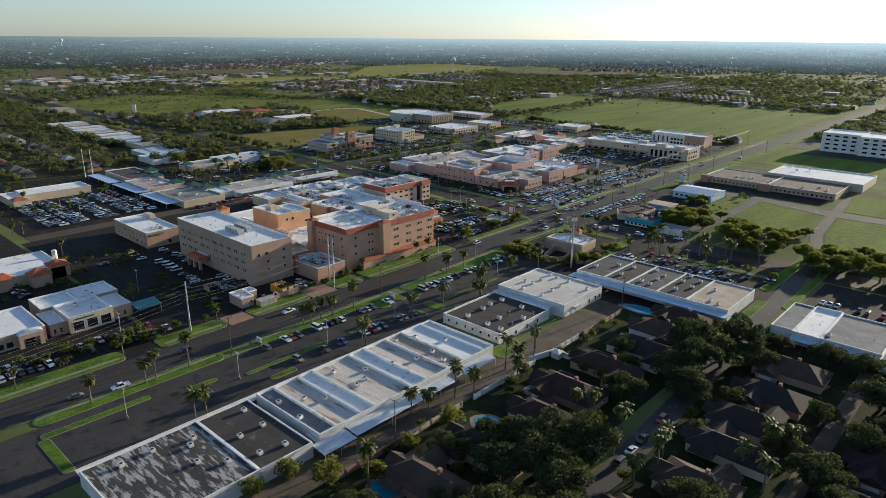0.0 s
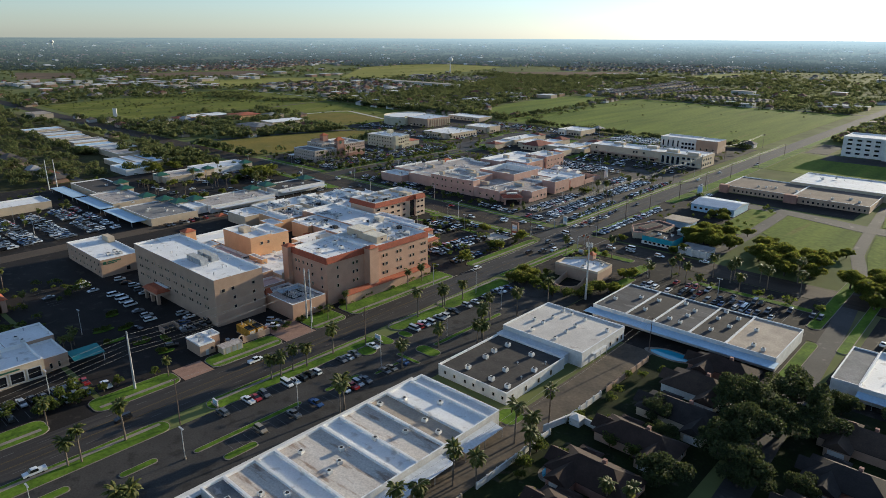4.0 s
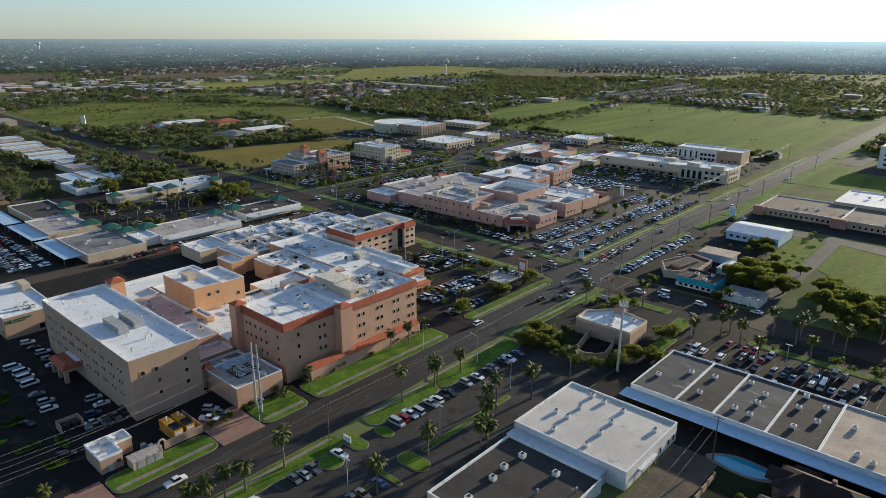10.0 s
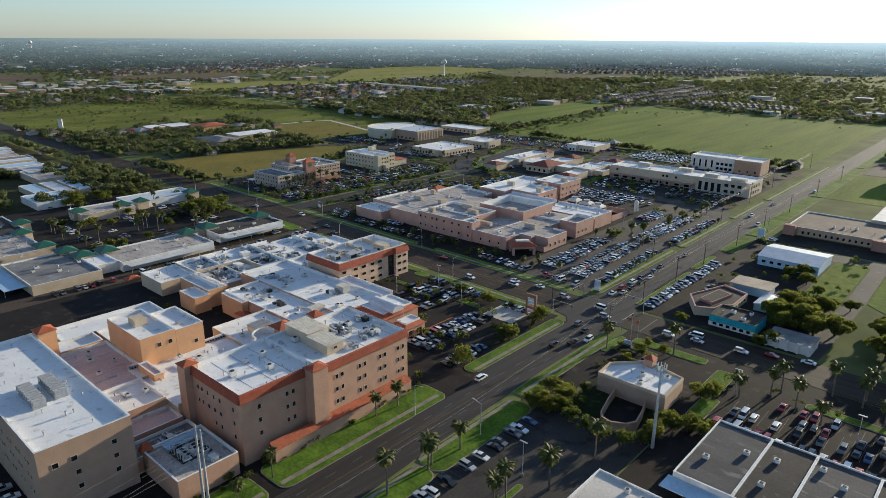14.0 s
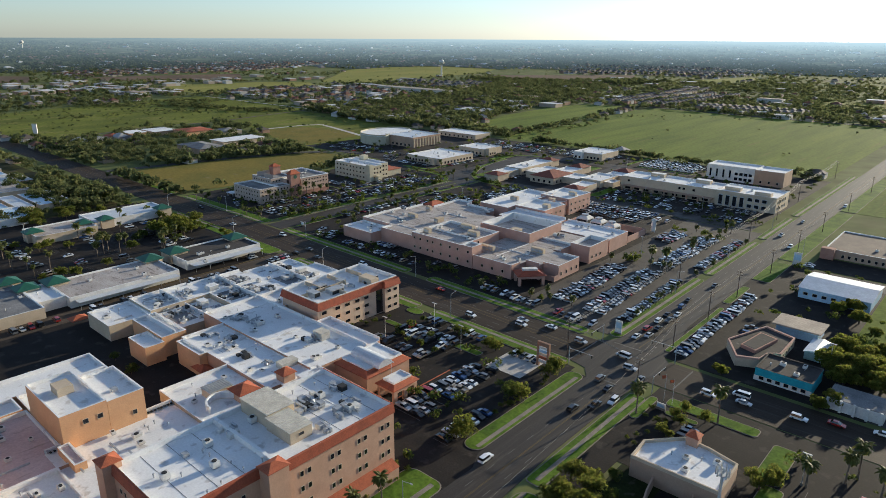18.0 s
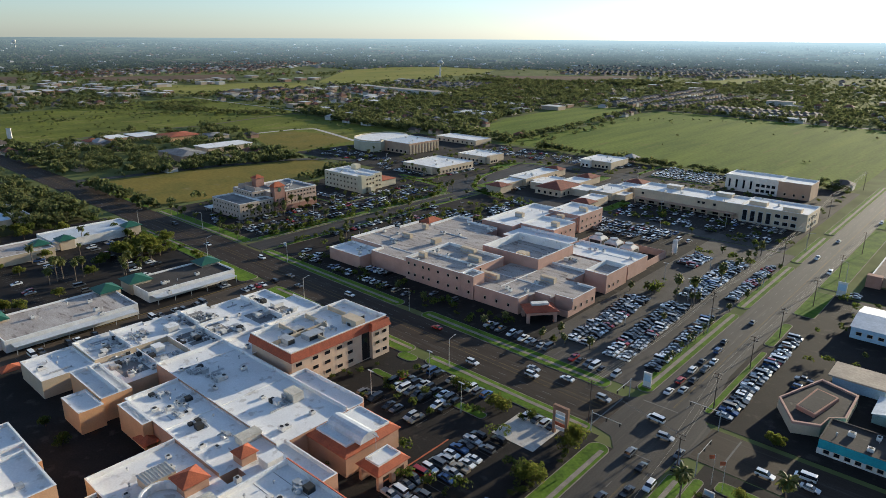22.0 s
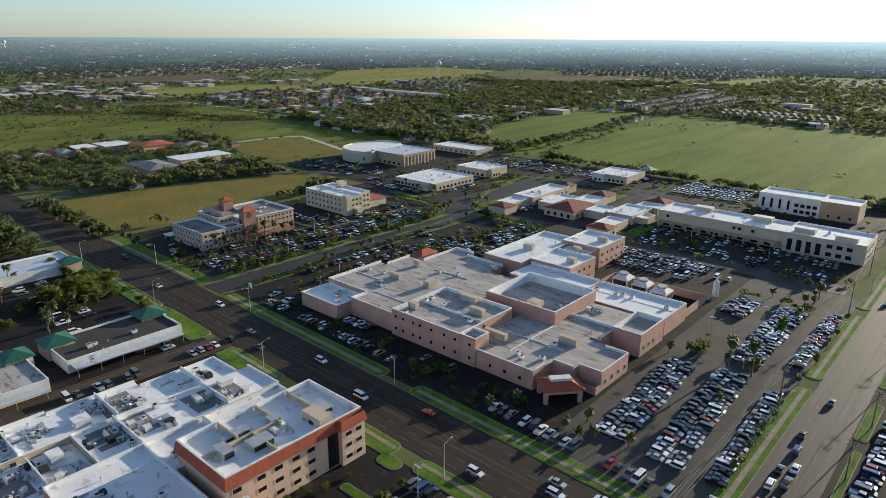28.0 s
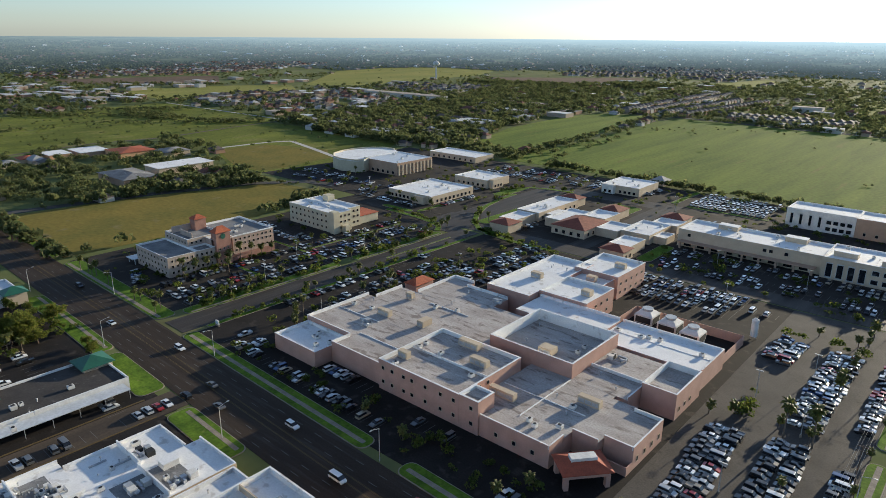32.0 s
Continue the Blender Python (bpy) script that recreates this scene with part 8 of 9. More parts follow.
# rear awnings, joining roof and shop-front canopy of the shop rows
for x0, x1, y0, y1, z in ((86, 91.2, -250, -243.2, 3.0), (91.3, 97, -252, -241, 2.9), (91.3, 96.5, -240.5, -214, 3.1), (91.3, 96, -213.5, -199, 2.9), (91.3, 95.5, -194, -178, 3.0), (86.2, 91, -121, -112, 3.0)):
    a = thing("shop_awning", "pale sheet-metal lean-to behind the shops", "awning", "rear awnings")
    part("sheet", Mesh().add([(x0, y0, z + 0.5), (x1, y0, z), (x1, y1, z), (x0, y1, z + 0.5), (x0, y0, z + 0.4), (x1, y0, z - 0.1), (x1, y1, z - 0.1), (x0, y1, z + 0.4)], [(0, 1, 2, 3), (7, 6, 5, 4), (0, 4, 5, 1), (1, 5, 6, 2), (2, 6, 7, 3), (3, 7, 4, 0)]), METAL_ROOF, a)
    for y in (y0 + 0.2, (y0 + y1) / 2, y1 - 0.3):
        part("post", Mesh().box(x1 - 0.2, x1 - 0.08, y, y + 0.12, 0, z - 0.1), STEEL, a)
part("joining_roof", Mesh().box(57, 85, -131.9, -127.6, 3.6, 3.9).box(57.2, 84.8, -131.8, -127.7, 0, 3.6), METAL_ROOF, shop_white, "grey sheet-metal roof joining two shops")
part("shop_canopy", Mesh().box(56.6, 59.9, -299, -175, 2.9, 3.15), WHITE_WALL, strip_white, "white shop-front canopy")
for i in range(16):
    part("canopy_post", Mesh().box(56.8, 57.0, -298 + i * 8.1, -297.8 + i * 8.1, 0, 2.9), STEEL, strip_white)
windows(shop_black, "-y", -164, (61, 65, 69.5, 73, 77, 81, 84.5), (2.0,), 0.9, 1.2)
windows(shop_black, "+x", 86, (-161, -154, -147, -140), (1.7,), 1.0, 1.8)
windows(shop_white, "+x", 90, (-108, -103, -100), (1.8,), 1.2, 1.8)
for i in range(8):
    windows(annex, "-y", -202, (-152 + i * 4.6,), (2.3, 5.8), 1.2, 1.4)
windows(annex, "+x", -117, (-190,), (2.0,), 2.0, 2.2)
part("sign_bar", Mesh().box(-116.98, -116.85, -201, -199.6, 6.0, 7.2).box(-116.98, -116.85, -199, -193, 6.7, 7.2).box(-116.98, -116.85, -199, -195, 6.0, 6.4), GREEN_ROOF, annex, "dull green sign of plain bars")
part("roof_house", Mesh().box(-152, -144, -187.4, -184.4, 7.6, 10.4), CREAM_WALL, annex)


# ---- rooftop equipment ----
UNIT_BODY = Mesh().box(-0.8, 0.8, -0.7, 0.7, 0.3, 1.35).data("casing", WHITE_WALL)
UNIT_CURB = Mesh().box(-0.7, 0.7, -0.6, 0.6, 0, 0.3).data("curb", METAL)
UNIT_FAN = Mesh().cyl(0, 0, 1.35, 1.48, 0.5, 0.46, 10).data("fan_grille", TAR)


def unit(x, y, z, sx=1.0, sy=1.0, sz=1.0, turn=0.0):
    u = thing("rooftop_unit", "boxy pale air-conditioning unit on a flat roof", "air conditioner", "rooftop units", loc=(x, y, z), turn=turn)
    u.scale = (sx, sy, sz)
    part("casing", UNIT_BODY, None, u)
    part("curb", UNIT_CURB, None, u)
    part("fan_grille", UNIT_FAN, None, u, "dark round fan grille")


VENT = Mesh().cyl(0, 0, 0, 0.7, 0.12, 0.12, 7).cyl(0, 0, 0.7, 0.95, 0.26, 0.2, 7).data("roof_vent", METAL)


def vent(x, y, z, s=1.0):
    v = tagged(new("roof_vent", VENT), "small capped metal vent on a flat roof", "vent", "roof vents")
    v.location, v.scale = (x, y, z), (s, s, s)


urnd = random.Random(17)
for x, y in ((66.3, -137.4), (65.6, -144.2), (66.3, -149.6), (66.7, -159.2), (76.7, -137.9), (76.7, -152.4), (77.1, -160.0), (83.6, -146.2), (83.6, -160.4)):
    unit(x, y, 3.5)
for x, y in ((77.0, -146.2), (83.5, -153.1), (83.5, -139.5)):
    vent(x, y, 3.5, 1.3)
for x, y in ((65.5, -101.1), (69.7, -101.8), (66.1, -109.1), (62.2, -115.4), (66.1, -115.6), (66.6, -123.4), (76.1, -102.6), (76.6, -110.0), (76.8, -116.5), (76.9, -124.0), (87.1, -105.5)):
    unit(x, y, 4.9, 0.8, 0.8, 0.9)
for x, y in ((63.2, -194.6), (66.3, -187.8), (78.7, -192.0), (78.8, -199.6), (85.4, -193.6), (75.5, -182.2), (75.1, -207.2), (72.1, -216.3), (76.1, -220.2), (77.4, -224.4), (65.6, -224.2), (76.9, -236.3), (72.2, -240.4), (68.4, -246.7), (79.7, -247.3)):
    unit(x, y, 4.25, 0.9, 0.9, 0.75, urnd.uniform(-20, 20))
for x, y in ((64.9, -256.0), (75.3, -256.5), (75.6, -263.7), (87.4, -257.5), (86.0, -264.3), (65.0, -282.8), (67.4, -272.8), (70.0, -274.9), (83.1, -271.7), (65.4, -290.9), (77.9, -277.2)):
    unit(x, y, 4.25, 0.9, 0.9, 0.75)
for x, y in ((73.8, -74.9), (80.9, -66.4), (87.7, -64.7), (87.8, -77.0), (97.3, -60.7), (102.8, -65.3), (102.6, -71.5), (98.7, -78.9), (103.1, -79.7), (112.2, -58.2), (112.2, -66.3), (118.1, -61.6), (126.6, -67.5), (118.2, -71.0), (133.6, -82.4), (129.9, -80.8), (114, -78)):
    unit(x, y, 4.65, 0.9, 0.9, 0.8)
for x, y in ((-32, -134), (-24, -137), (-33, -122), (-28, -146), (-20, -103), (-30, -104)):
    unit(x, y, 19.0, 1.1, 1.2, 1.2)
for i in range(22):
    vent(urnd.uniform(-38, -17), urnd.uniform(-150, -98), 19.0, urnd.uniform(0.7, 1.3))
for i in range(20):
    vent(urnd.uniform(-94, -32), urnd.uniform(-191, -176), 18.1, urnd.uniform(0.8, 1.5))
for i in range(2):
    c = thing("chiller_bank", "long ribbed chiller bank on the hospital roof", "air conditioner", loc=(-56 - i * 1.5, -186 + i * 5.5, 18.1))
    part("frame", Mesh().box(-6, 6, -1.6, 1.6, 0, 0.5), METAL, c)
    part("casing", Mesh().box(-5.8, 5.8, -1.4, 1.4, 0.5, 2.2), METAL, c)
    for k in range(9):
        part("rib", Mesh().box(-5.7 + k * 1.36, -5.3 + k * 1.36, -1.6, 1.6, 0.5, 2.45), STEEL, c)
PODIUM = [(-160, -147, -108, -97, 5.3, 5), (-162, -147, -93, -73, 5.7, 16), (-143, -128, -93, -73, 4.9, 10), (-161, -148, -69, -48, 5.5, 16), (-144, -129, -69, -48, 6.1, 14), (-158, -148, -44, -24, 5.3, 8), (-144, -131, -44, -20, 5.8, 9), (-124, -112, -58, -22, 6.6, 7), (-122, -92, -81, -63, 7.1, 12), (-88, -66, -81, -63, 7.1, 5), (-108, -92, -97, -86, 6.7, 12), (-88, -62, -97, -86, 6.7, 5), (-80, -70, -119, -103, 7.2, 6), (-74, -46, -152, -124, 7.5, 14), (-56, -53, -118, -98, 8.0, 4), (-96, -68, -171, -153, 6.9, 8), (-63, -52, -171, -157, 7.1, 5), (-27, -16, -171, -157, 5.5, 10), (-38, -31, -171, -157, 3.8, 12)]
for x0, x1, y0, y1, z, n in PODIUM:
    for i in range(n):
        x, y = urnd.uniform(x0, x1), urnd.uniform(y0, y1)
        if urnd.random() < 0.45:
            unit(x, y, z, urnd.uniform(0.6, 1.4), urnd.uniform(0.6, 1.4), urnd.uniform(0.5, 1.0), urnd.choice((0, 90)))
        else:
            vent(x, y, z, urnd.uniform(0.7, 1.4))
    for i in range(n // 4):
        ducts = Mesh()
        x, y, ln = urnd.uniform(x0, x1 - 2), urnd.uniform(y0, y1 - 2), urnd.uniform(2, 7)
        w = 0.35
        if urnd.random() < 0.5:
            ducts.box(x, min(x + ln, x1), y, y + w, z, z + 0.45)
        else:
            ducts.box(x, x + w, y, min(y + ln, y1), z, z + 0.45)
        solid("roof_duct", ducts, METAL, "run of grey sheet-metal duct on the roof", "duct", "roof ducts")
steps = thing("pipe_run", "row of small pipe supports along the white roof", "pipe")
for i in range(34):
    part("support", Mesh().box(-75.4, -74.2, -154 + i * 0.95, -153.6 + i * 0.95, 7.5, 7.9), TAR, steps)
part("pipe", Mesh().box(-75.0, -74.6, -154.2, -122.2, 7.9, 8.1), METAL, steps)
for x, y, z, w, d, h in ((-78, -66.5, 7.1, 4.6, 3.6, 2.6), (-70, -86.5, 6.7, 3.4, 6, 2.2)):
    s = thing("plant_box", "pale sheet-metal plant box on the white roof", "air conditioner", loc=(x, y, z))
    part("casing", Mesh().box(-w / 2, w / 2, -d / 2, d / 2, 0, h), RIBBED, s)
    part("lid", Mesh().corrugated(-w / 2 - 0.1, w / 2 + 0.1, -d / 2 - 0.1, d / 2 + 0.1, h + 0.1, 0.6, 0.1), RIBBED, s)
for x, y, w, d, h in ((-101, -52, 5, 3, 2.6), (-98, -44, 4, 6, 2.4), (-104, -36, 3, 3, 2.2), (-100, -24, 6, 4, 2.0), (-106, -46, 3, 7, 1.6)):
    s = thing("plant_box", "large grey mechanical box on the tower roof", "air conditioner", loc=(x, y, 12.0))
    part("casing", Mesh().box(-w / 2, w / 2, -d / 2, d / 2, 0, h * 0.8), METAL, s)
    part("louvre", Mesh().box(w / 2, w / 2 + 0.06, -d / 2 + 0.3, d / 2 - 0.3, 0.3, h * 0.8 - 0.3), TAR, s)


def duct_cluster(x, y, z, w, d, seed):
    """Tangle of ducts, pipes and fan boxes on a roof."""
    r = random.Random(seed)
    c = thing("duct_cluster", "tangle of grey ducts pipes and fans on a white roof", "ducts", "duct clusters", loc=(x, y, z))
    for i in range(3):
        px, py, n = r.uniform(-w, w * 0.3), r.uniform(-d, d), r.uniform(0.6, 1.2) * w
        h = r.uniform(0.5, 1.5)
        part("duct", Mesh().box(px, px + n, py, py + 0.6, h - 0.45, h).box(px, px + 0.5, py, py + 0.6, 0, h - 0.46).box(px + n - 0.5, px + n, py, py + 0.6, 0, h - 0.46), METAL, c)
    for i in range(2):
        px, py, n = r.uniform(-w, w), r.uniform(-d, d * 0.2), r.uniform(0.6, 1.1) * d
        part("pipe", Mesh().box(px, px + 0.22, py, py + n, 0.6, 0.82).box(px, px + 0.22, py, py + 0.22, 0, 0.6).box(px, px + 0.22, py + n - 0.22, py + n, 0, 0.6), STEEL, c)
    for i in range(3):
        px, py, q = r.uniform(-w, w), r.uniform(-d, d), r.uniform(0.5, 1.0)
        part("fan_box", Mesh().box(px - q, px + q, py - q, py + q, 0, q * 1.5), r.choice((WHITE_WALL, METAL, TAR)), c)
    part("mushroom_fan", Mesh().cyl(w * 0.5, -d * 0.4, 0, 0.6, 0.3, 0.3, 8).cyl(w * 0.5, -d * 0.4, 0.6, 1.1, 0.75, 0.35, 10), METAL, c)


for k, (x, y, z, w, d) in enumerate(((-30, -110, 19, 3.5, 2.5), (-27.5, -107.5, 19, 2, 2), (-22, -101, 19, 3, 2), (-31, -99, 19, 2, 1.6), (-33, -128, 19, 2, 1.5), (-157, -84, 5.7, 3.5, 3), (-150, -90, 5.7, 3, 2), (-138, -83, 4.9, 3, 3), (-140, -90, 4.9, 2.5, 2), (-138, -67, 6.1, 2.5, 3), (-136, -57, 6.1, 3, 2), (-152, -52, 5.5, 3, 3), (-155, -63, 5.5, 2.5, 3), (-138, -37, 5.8, 3, 3), (-152, -31, 5.3, 2.5, 3), (-108, -91, 6.7, 2.5, 3), (-95, -92, 6.7, 3, 2.5), (-101, -88, 6.7, 2, 2), (-106, -75, 7.1, 3, 2), (-113, -77, 7.1, 2, 2.5), (-99, -40, 12, 2.5, 4), (-98, -28, 12, 3, 3), (-76, -90, 6.7, 1.6, 2), (-167, 60, 6.6, 4, 2.5), (-85, 97, 6.2, 3, 2), (-143, 108, 6.7, 2.5, 2), (-155, -76, 5.7, 3, 3), (-146, -87, 4.9, 2, 4), (-133, -76, 4.9, 2.5, 3), (-131, -88, 4.9, 2, 3), (-158, -56, 5.5, 2, 3), (-134, -51, 6.1, 3, 2), (-141, -61, 6.1, 2, 3), (-134, -29, 5.8, 2, 3), (-119, -47, 6.6, 2.5, 3), (-118, -33, 6.6, 2, 2), (-86, -92, 7.1, 3, 2), (-79, -70, 7.1, 2.5, 2), (-31, -106, 19, 3, 2.4), (-20, -106, 19, 2.5, 2), (-18, -112, 19, 2, 2), (-24, -163, 5.5, 4, 3), (-36, -163, 3.8, 2.5, 5), (-18, -160, 5.5, 2.5, 2))):
    duct_cluster(x, y, z, w, d, 60 + k)
# medical centre
for x, y, z, w, d in ((-167, 70, 6.6, 6, 2), (-149.5, 73, 6.7, 3, 5), (-123, 66.5, 9.1, 8, 2.2), (-113, 59, 9.1, 6.5, 2.2), (-99.5, 53, 6.0, 9, 2), (-78, 66, 6.0, 7, 2), (-134, 47, 9.1, 4, 2), (-145, 139, 8.3, 5, 2.4), (-126, 152, 7.9, 4, 2.4), (-123, 172, 9.1, 5, 2.2), (-171, 88, 6.9, 3, 2), (-118, 134, 8.8, 4, 3), (-104, 84, 7.0, 5, 4)):
    s = thing("rooftop_unit", "long cream rooftop air handler with louvres", "air conditioner", "air handlers", loc=(x, y, z))
    part("casing", Mesh().box(-w / 2, w / 2, -d / 2, d / 2, 0.3, 2.6), CREAM_WALL, s)
    part("curb", Mesh().box(-w / 2 + 0.1, w / 2 - 0.1, -d / 2 + 0.1, d / 2 - 0.1, 0, 0.3), METAL, s)
    for k in range(3):
        part("louvre", Mesh().box(-w / 2 + 0.3 + k * (w - 0.6) / 3, -w / 2 + 0.1 + (k + 1) * (w - 0.6) / 3, -d / 2 - 0.05, -d / 2, 0.7, 1.9), METAL, s)
for x0, x1, y0, y1, z, n in ((-160, -144, 70, 112, 6.7, 7), (-184, -166, 52, 78, 6.6, 6), (-136, -108, 42, 64, 9.1, 6), (-96, -78, 40, 72, 6.0, 6), (-96, -63, 108, 124, 6.4, 7), (-150, -137, 124, 160, 8.3, 5), (-88, -73, 78, 86, 5.9, 3), (-118, -94, 80, 102, 7.0, 6), (-182, -166, 38, 47, 4.8, 5), (-126, -66, 254, 274, 8.5, 9), (-56, -26, 252, 274, 9.3, 5), (-305, -285, 80, 97, 11.7, 6), (-318, -288, 142, 150, 10.7, 6), (-404, -373, 282, 315, 9.5, 8), (-320, -290, 232, 262, 4.9, 8), (-316, -293, 293, 314, 5.4, 5), (-220, -199, 345, 368, 5.4, 6), (-224, -214, 244, 282, 4.7, 4), (-156, -144, 244, 266, 4.6, 4), (-208, -184, -96, -66, 3.9, 8), (-212, -188, -52, -22, 3.9, 8), (-218, -184, -146, -114, 3.9, 7), (-305, -232, -142, -122, 3.9, 10), (163, 225, -88, -66, 4.4, 12), (26, 112, 180, 194, 4.1, 10), (60, 106, 240, 264, 5.9, 6), (-66, -55, -270, -245, 5.3, 5), (-50, -40, -266, -254, 5.2, 2), (-60, -40, -308, -280, 4.9, 5), (-150, -120, -200, -190, 7.7, 4), (38, 50, -52, -43, 5.3, 5), (42, 54, 21, 30, 4.0, 5)):
    for i in range(n):
        if urnd.random() < 0.6:
            unit(urnd.uniform(x0, x1), urnd.uniform(y0, y1), z, urnd.uniform(0.8, 1.3), urnd.uniform(0.8, 1.3), urnd.uniform(0.7, 1.0), urnd.choice((0, 90)))
        else:
            vent(urnd.uniform(x0, x1), urnd.uniform(y0, y1), z, urnd.uniform(0.8, 1.5))
for x, y in ((-95, 140), (-85, 138), (-75.5, 135.5)):
    t = thing("cooling_tower", "white faceted cooling tower with dark louvres", "cooling tower", "cooling towers", loc=(x, y, 0))
    part("legs", Mesh().box(-3.4, -3, -3.4, -3, 0, 3).box(3, 3.4, -3.4, -3, 0, 3).box(-3.4, -3, 3, 3.4, 0, 3).box(3, 3.4, 3, 3.4, 0, 3), METAL, t)
    part("casing", Mesh().box(-3.6, 3.6, -3.6, 3.6, 3, 6.2), WHITE_WALL, t)
    part("louvre", Mesh().box(-3.0, 3.0, -3.7, -3.6, 3.2, 5.6), TAR, t, "dark louvred face")
    part("louvre", Mesh().box(3.6, 3.7, -3.0, 3.0, 3.2, 5.6), TAR, t, "dark louvred face")
    part("hood", Mesh().add([(-3.6, -3.6, 6.2), (3.6, -3.6, 6.2), (3.6, 3.6, 6.2), (-3.6, 3.6, 6.2), (-2, -2, 7.4), (2, -2, 7.4), (2, 2, 7.4), (-2, 2, 7.4)], [(0, 1, 5, 4), (1, 2, 6, 5), (2, 3, 7, 6), (3, 0, 4, 7), (4, 5, 6, 7)]), WHITE_WALL, t)
    part("fan_ring", Mesh().cyl(0, 0, 7.4, 8.3, 1.9, 2.1, 14), METAL, t)
yard = thing("plant_yard_wall", "pink wall round the cooling tower yard", "wall")
part("wall", Mesh().ring(-104, -62, 128.5, 150, 0, 3.6, 0.3), PINK_WALL, yard)
tank = thing("oxygen_tank", "upright white oxygen tank on legs", "tank", loc=(-61, 158, 0))
part("vessel", Mesh().cyl(0, 0, 1.0, 7.5, 1.3, 1.3, 14).cyl(0, 0, 7.5, 8.3, 1.3, 0.4, 14), WHITE_WALL, tank)
for i in range(3):
    part("leg", Mesh().box(-0.1 + math.cos(i * 2.1), 0.1 + math.cos(i * 2.1), -0.1 + math.sin(i * 2.1), 0.1 + math.sin(i * 2.1), 0, 1.0), STEEL, tank)
# service yard before the tan wing
MACHINE_YELLOW = mat("yellow_machine_paint", (0.5, 0.27, 0.03), 0.6, (0.4, 0.2, 0.025), 2.0, 0.5, 0.4)
for y in (-190.2, -186.8):
    gen = thing("generator", "yellow generator container with dark radiator top", "generator", "generators", loc=(-15.6, y, 0))
    part("plinth", Mesh().box(-4.8, 4.8, -1.5, 1.5, 0, 0.3), CONCRETE, gen)
    part("casing", Mesh().box(-4.5, 4.5, -1.3, 1.3, 0.3, 3.2), MACHINE_YELLOW, gen)
    part("radiator", Mesh().ring(0.6, 4.2, -1.1, 1.1, 3.2, 3.7, 0.15).box(0.8, 4.0, -0.9, 0.9, 3.2, 3.35), TAR, gen, "black radiator hood")
    part("exhaust", Mesh().cyl(-2.6, 0, 3.2, 4.4, 0.22, n=9).cyl(-1.2, 0.4, 3.2, 3.9, 0.16, n=8), STEEL, gen)
    for i in range(5):
        part("louvre", Mesh().box(4.5, 4.56, -1.0, 1.0, 0.7 + i * 0.46, 1.0 + i * 0.46), WHITE_WALL, gen, "pale louvre")
    for i in range(3):
        part("door_panel", Mesh().box(-4.0 + i * 2.0, -2.3 + i * 2.0, -1.35, -1.3, 0.5, 2.9), MACHINE_YELLOW, gen)
kiosk = thing("service_building", "small tan service building with an angled white roof", "shed")
part("wall", Mesh().box(-20.6, -11, -211, -205.4, 0, 4.0).box(-20.6, -15.6, -205.4, -201, 0, 4.0), TAN_WALL, kiosk)
part("roof", Mesh().box(-20.3, -11.3, -210.7, -205.6, 3.9, 4.1).box(-20.3, -15.9, -205.6, -201.3, 3.9, 4.1), WHITE_ROOF, kiosk)
part("parapet", Mesh().ring(-20.7, -10.9, -211.1, -205.3, 4.0, 4.6, 0.35).ring(-20.68, -15.5, -205.3, -200.9, 4.0, 4.58, 0.35), WHITE_ROOF, kiosk, "white raised roof edge")
for x, y, w, d, h in ((-18.4, -207.6, 1.4, 1.4, 0.9), (-14.4, -208.6, 1.1, 1.6, 1.0), (-17.6, -203.4, 1.2, 1.0, 0.8)):
    part("roof_box", Mesh().box(x - w / 2, x + w / 2, y - d / 2, y + d / 2, 4.1, 4.1 + h), METAL, kiosk, "small metal roof fan box")
part("door", Mesh().box(-11, -10.94, -209, -207.8, 0, 2.1), STEEL, kiosk)
part("vent_grille", Mesh().box(-11, -10.95, -207, -206, 1.6, 2.6), TAR, kiosk)
store = thing("storage_container", "low pale flat-topped store in the service yard", "container")
part("wall", Mesh().box(-10.4, -6.4, -204.8, -197.2, 0, 2.4), CREAM_WALL, store)
part("roof", Mesh().box(-10.6, -6.2, -205, -197, 2.4, 2.6), WORN_ROOF, store)
for y in (-203, -200.6, -198.4):
    part("door_panel", Mesh().box(-6.4, -6.34, y - 0.8, y + 0.8, 0.1, 2.2), METAL, store)
for i in range(3):
    m = thing("switch_cabinet", "grey electrical cabinet on a concrete plinth", "cabinet", "switch cabinets", loc=(-13.6 + i * 1.9, -199 + i * 1.2, 0))
    part("plinth", Mesh().box(-0.8, 0.8, -0.7, 0.7, 0, 0.2), CONCRETE, m)
    part("body", Mesh().box(-0.7, 0.7, -0.6, 0.6, 0.2, 2.0), METAL, m)
fence = thing("screen_wall", "tan wall with an arched gate round the service yard", "wall")
part("wall", Mesh().box(-10.2, -9.9, -195, -183.8, 0, 2.3).box(-21.5, -10.2, -184.1, -183.8, 0, 2.3).box(-10.2, -9.9, -197, -196.2, 0, 2.3), TAN_WALL, fence)
arch_ring = Mesh()
for i in range(8):
    a0, a1 = math.pi * i / 8, math.pi * (i + 1) / 8
    arch_ring.add([(x, -195.6 + r * math.cos(a), 2.3 + r * math.sin(a)) for x in (-10.25, -9.85) for r, a in ((0.75, a0), (1.15, a0), (1.15, a1), (0.75, a1))], [(0, 1, 2, 3), (7, 6, 5, 4), (0, 4, 5, 1), (1, 5, 6, 2), (2, 6, 7, 3), (3, 7, 4, 0)])
part("arch", arch_ring, CREAM_WALL, fence, "pale arched gate head")
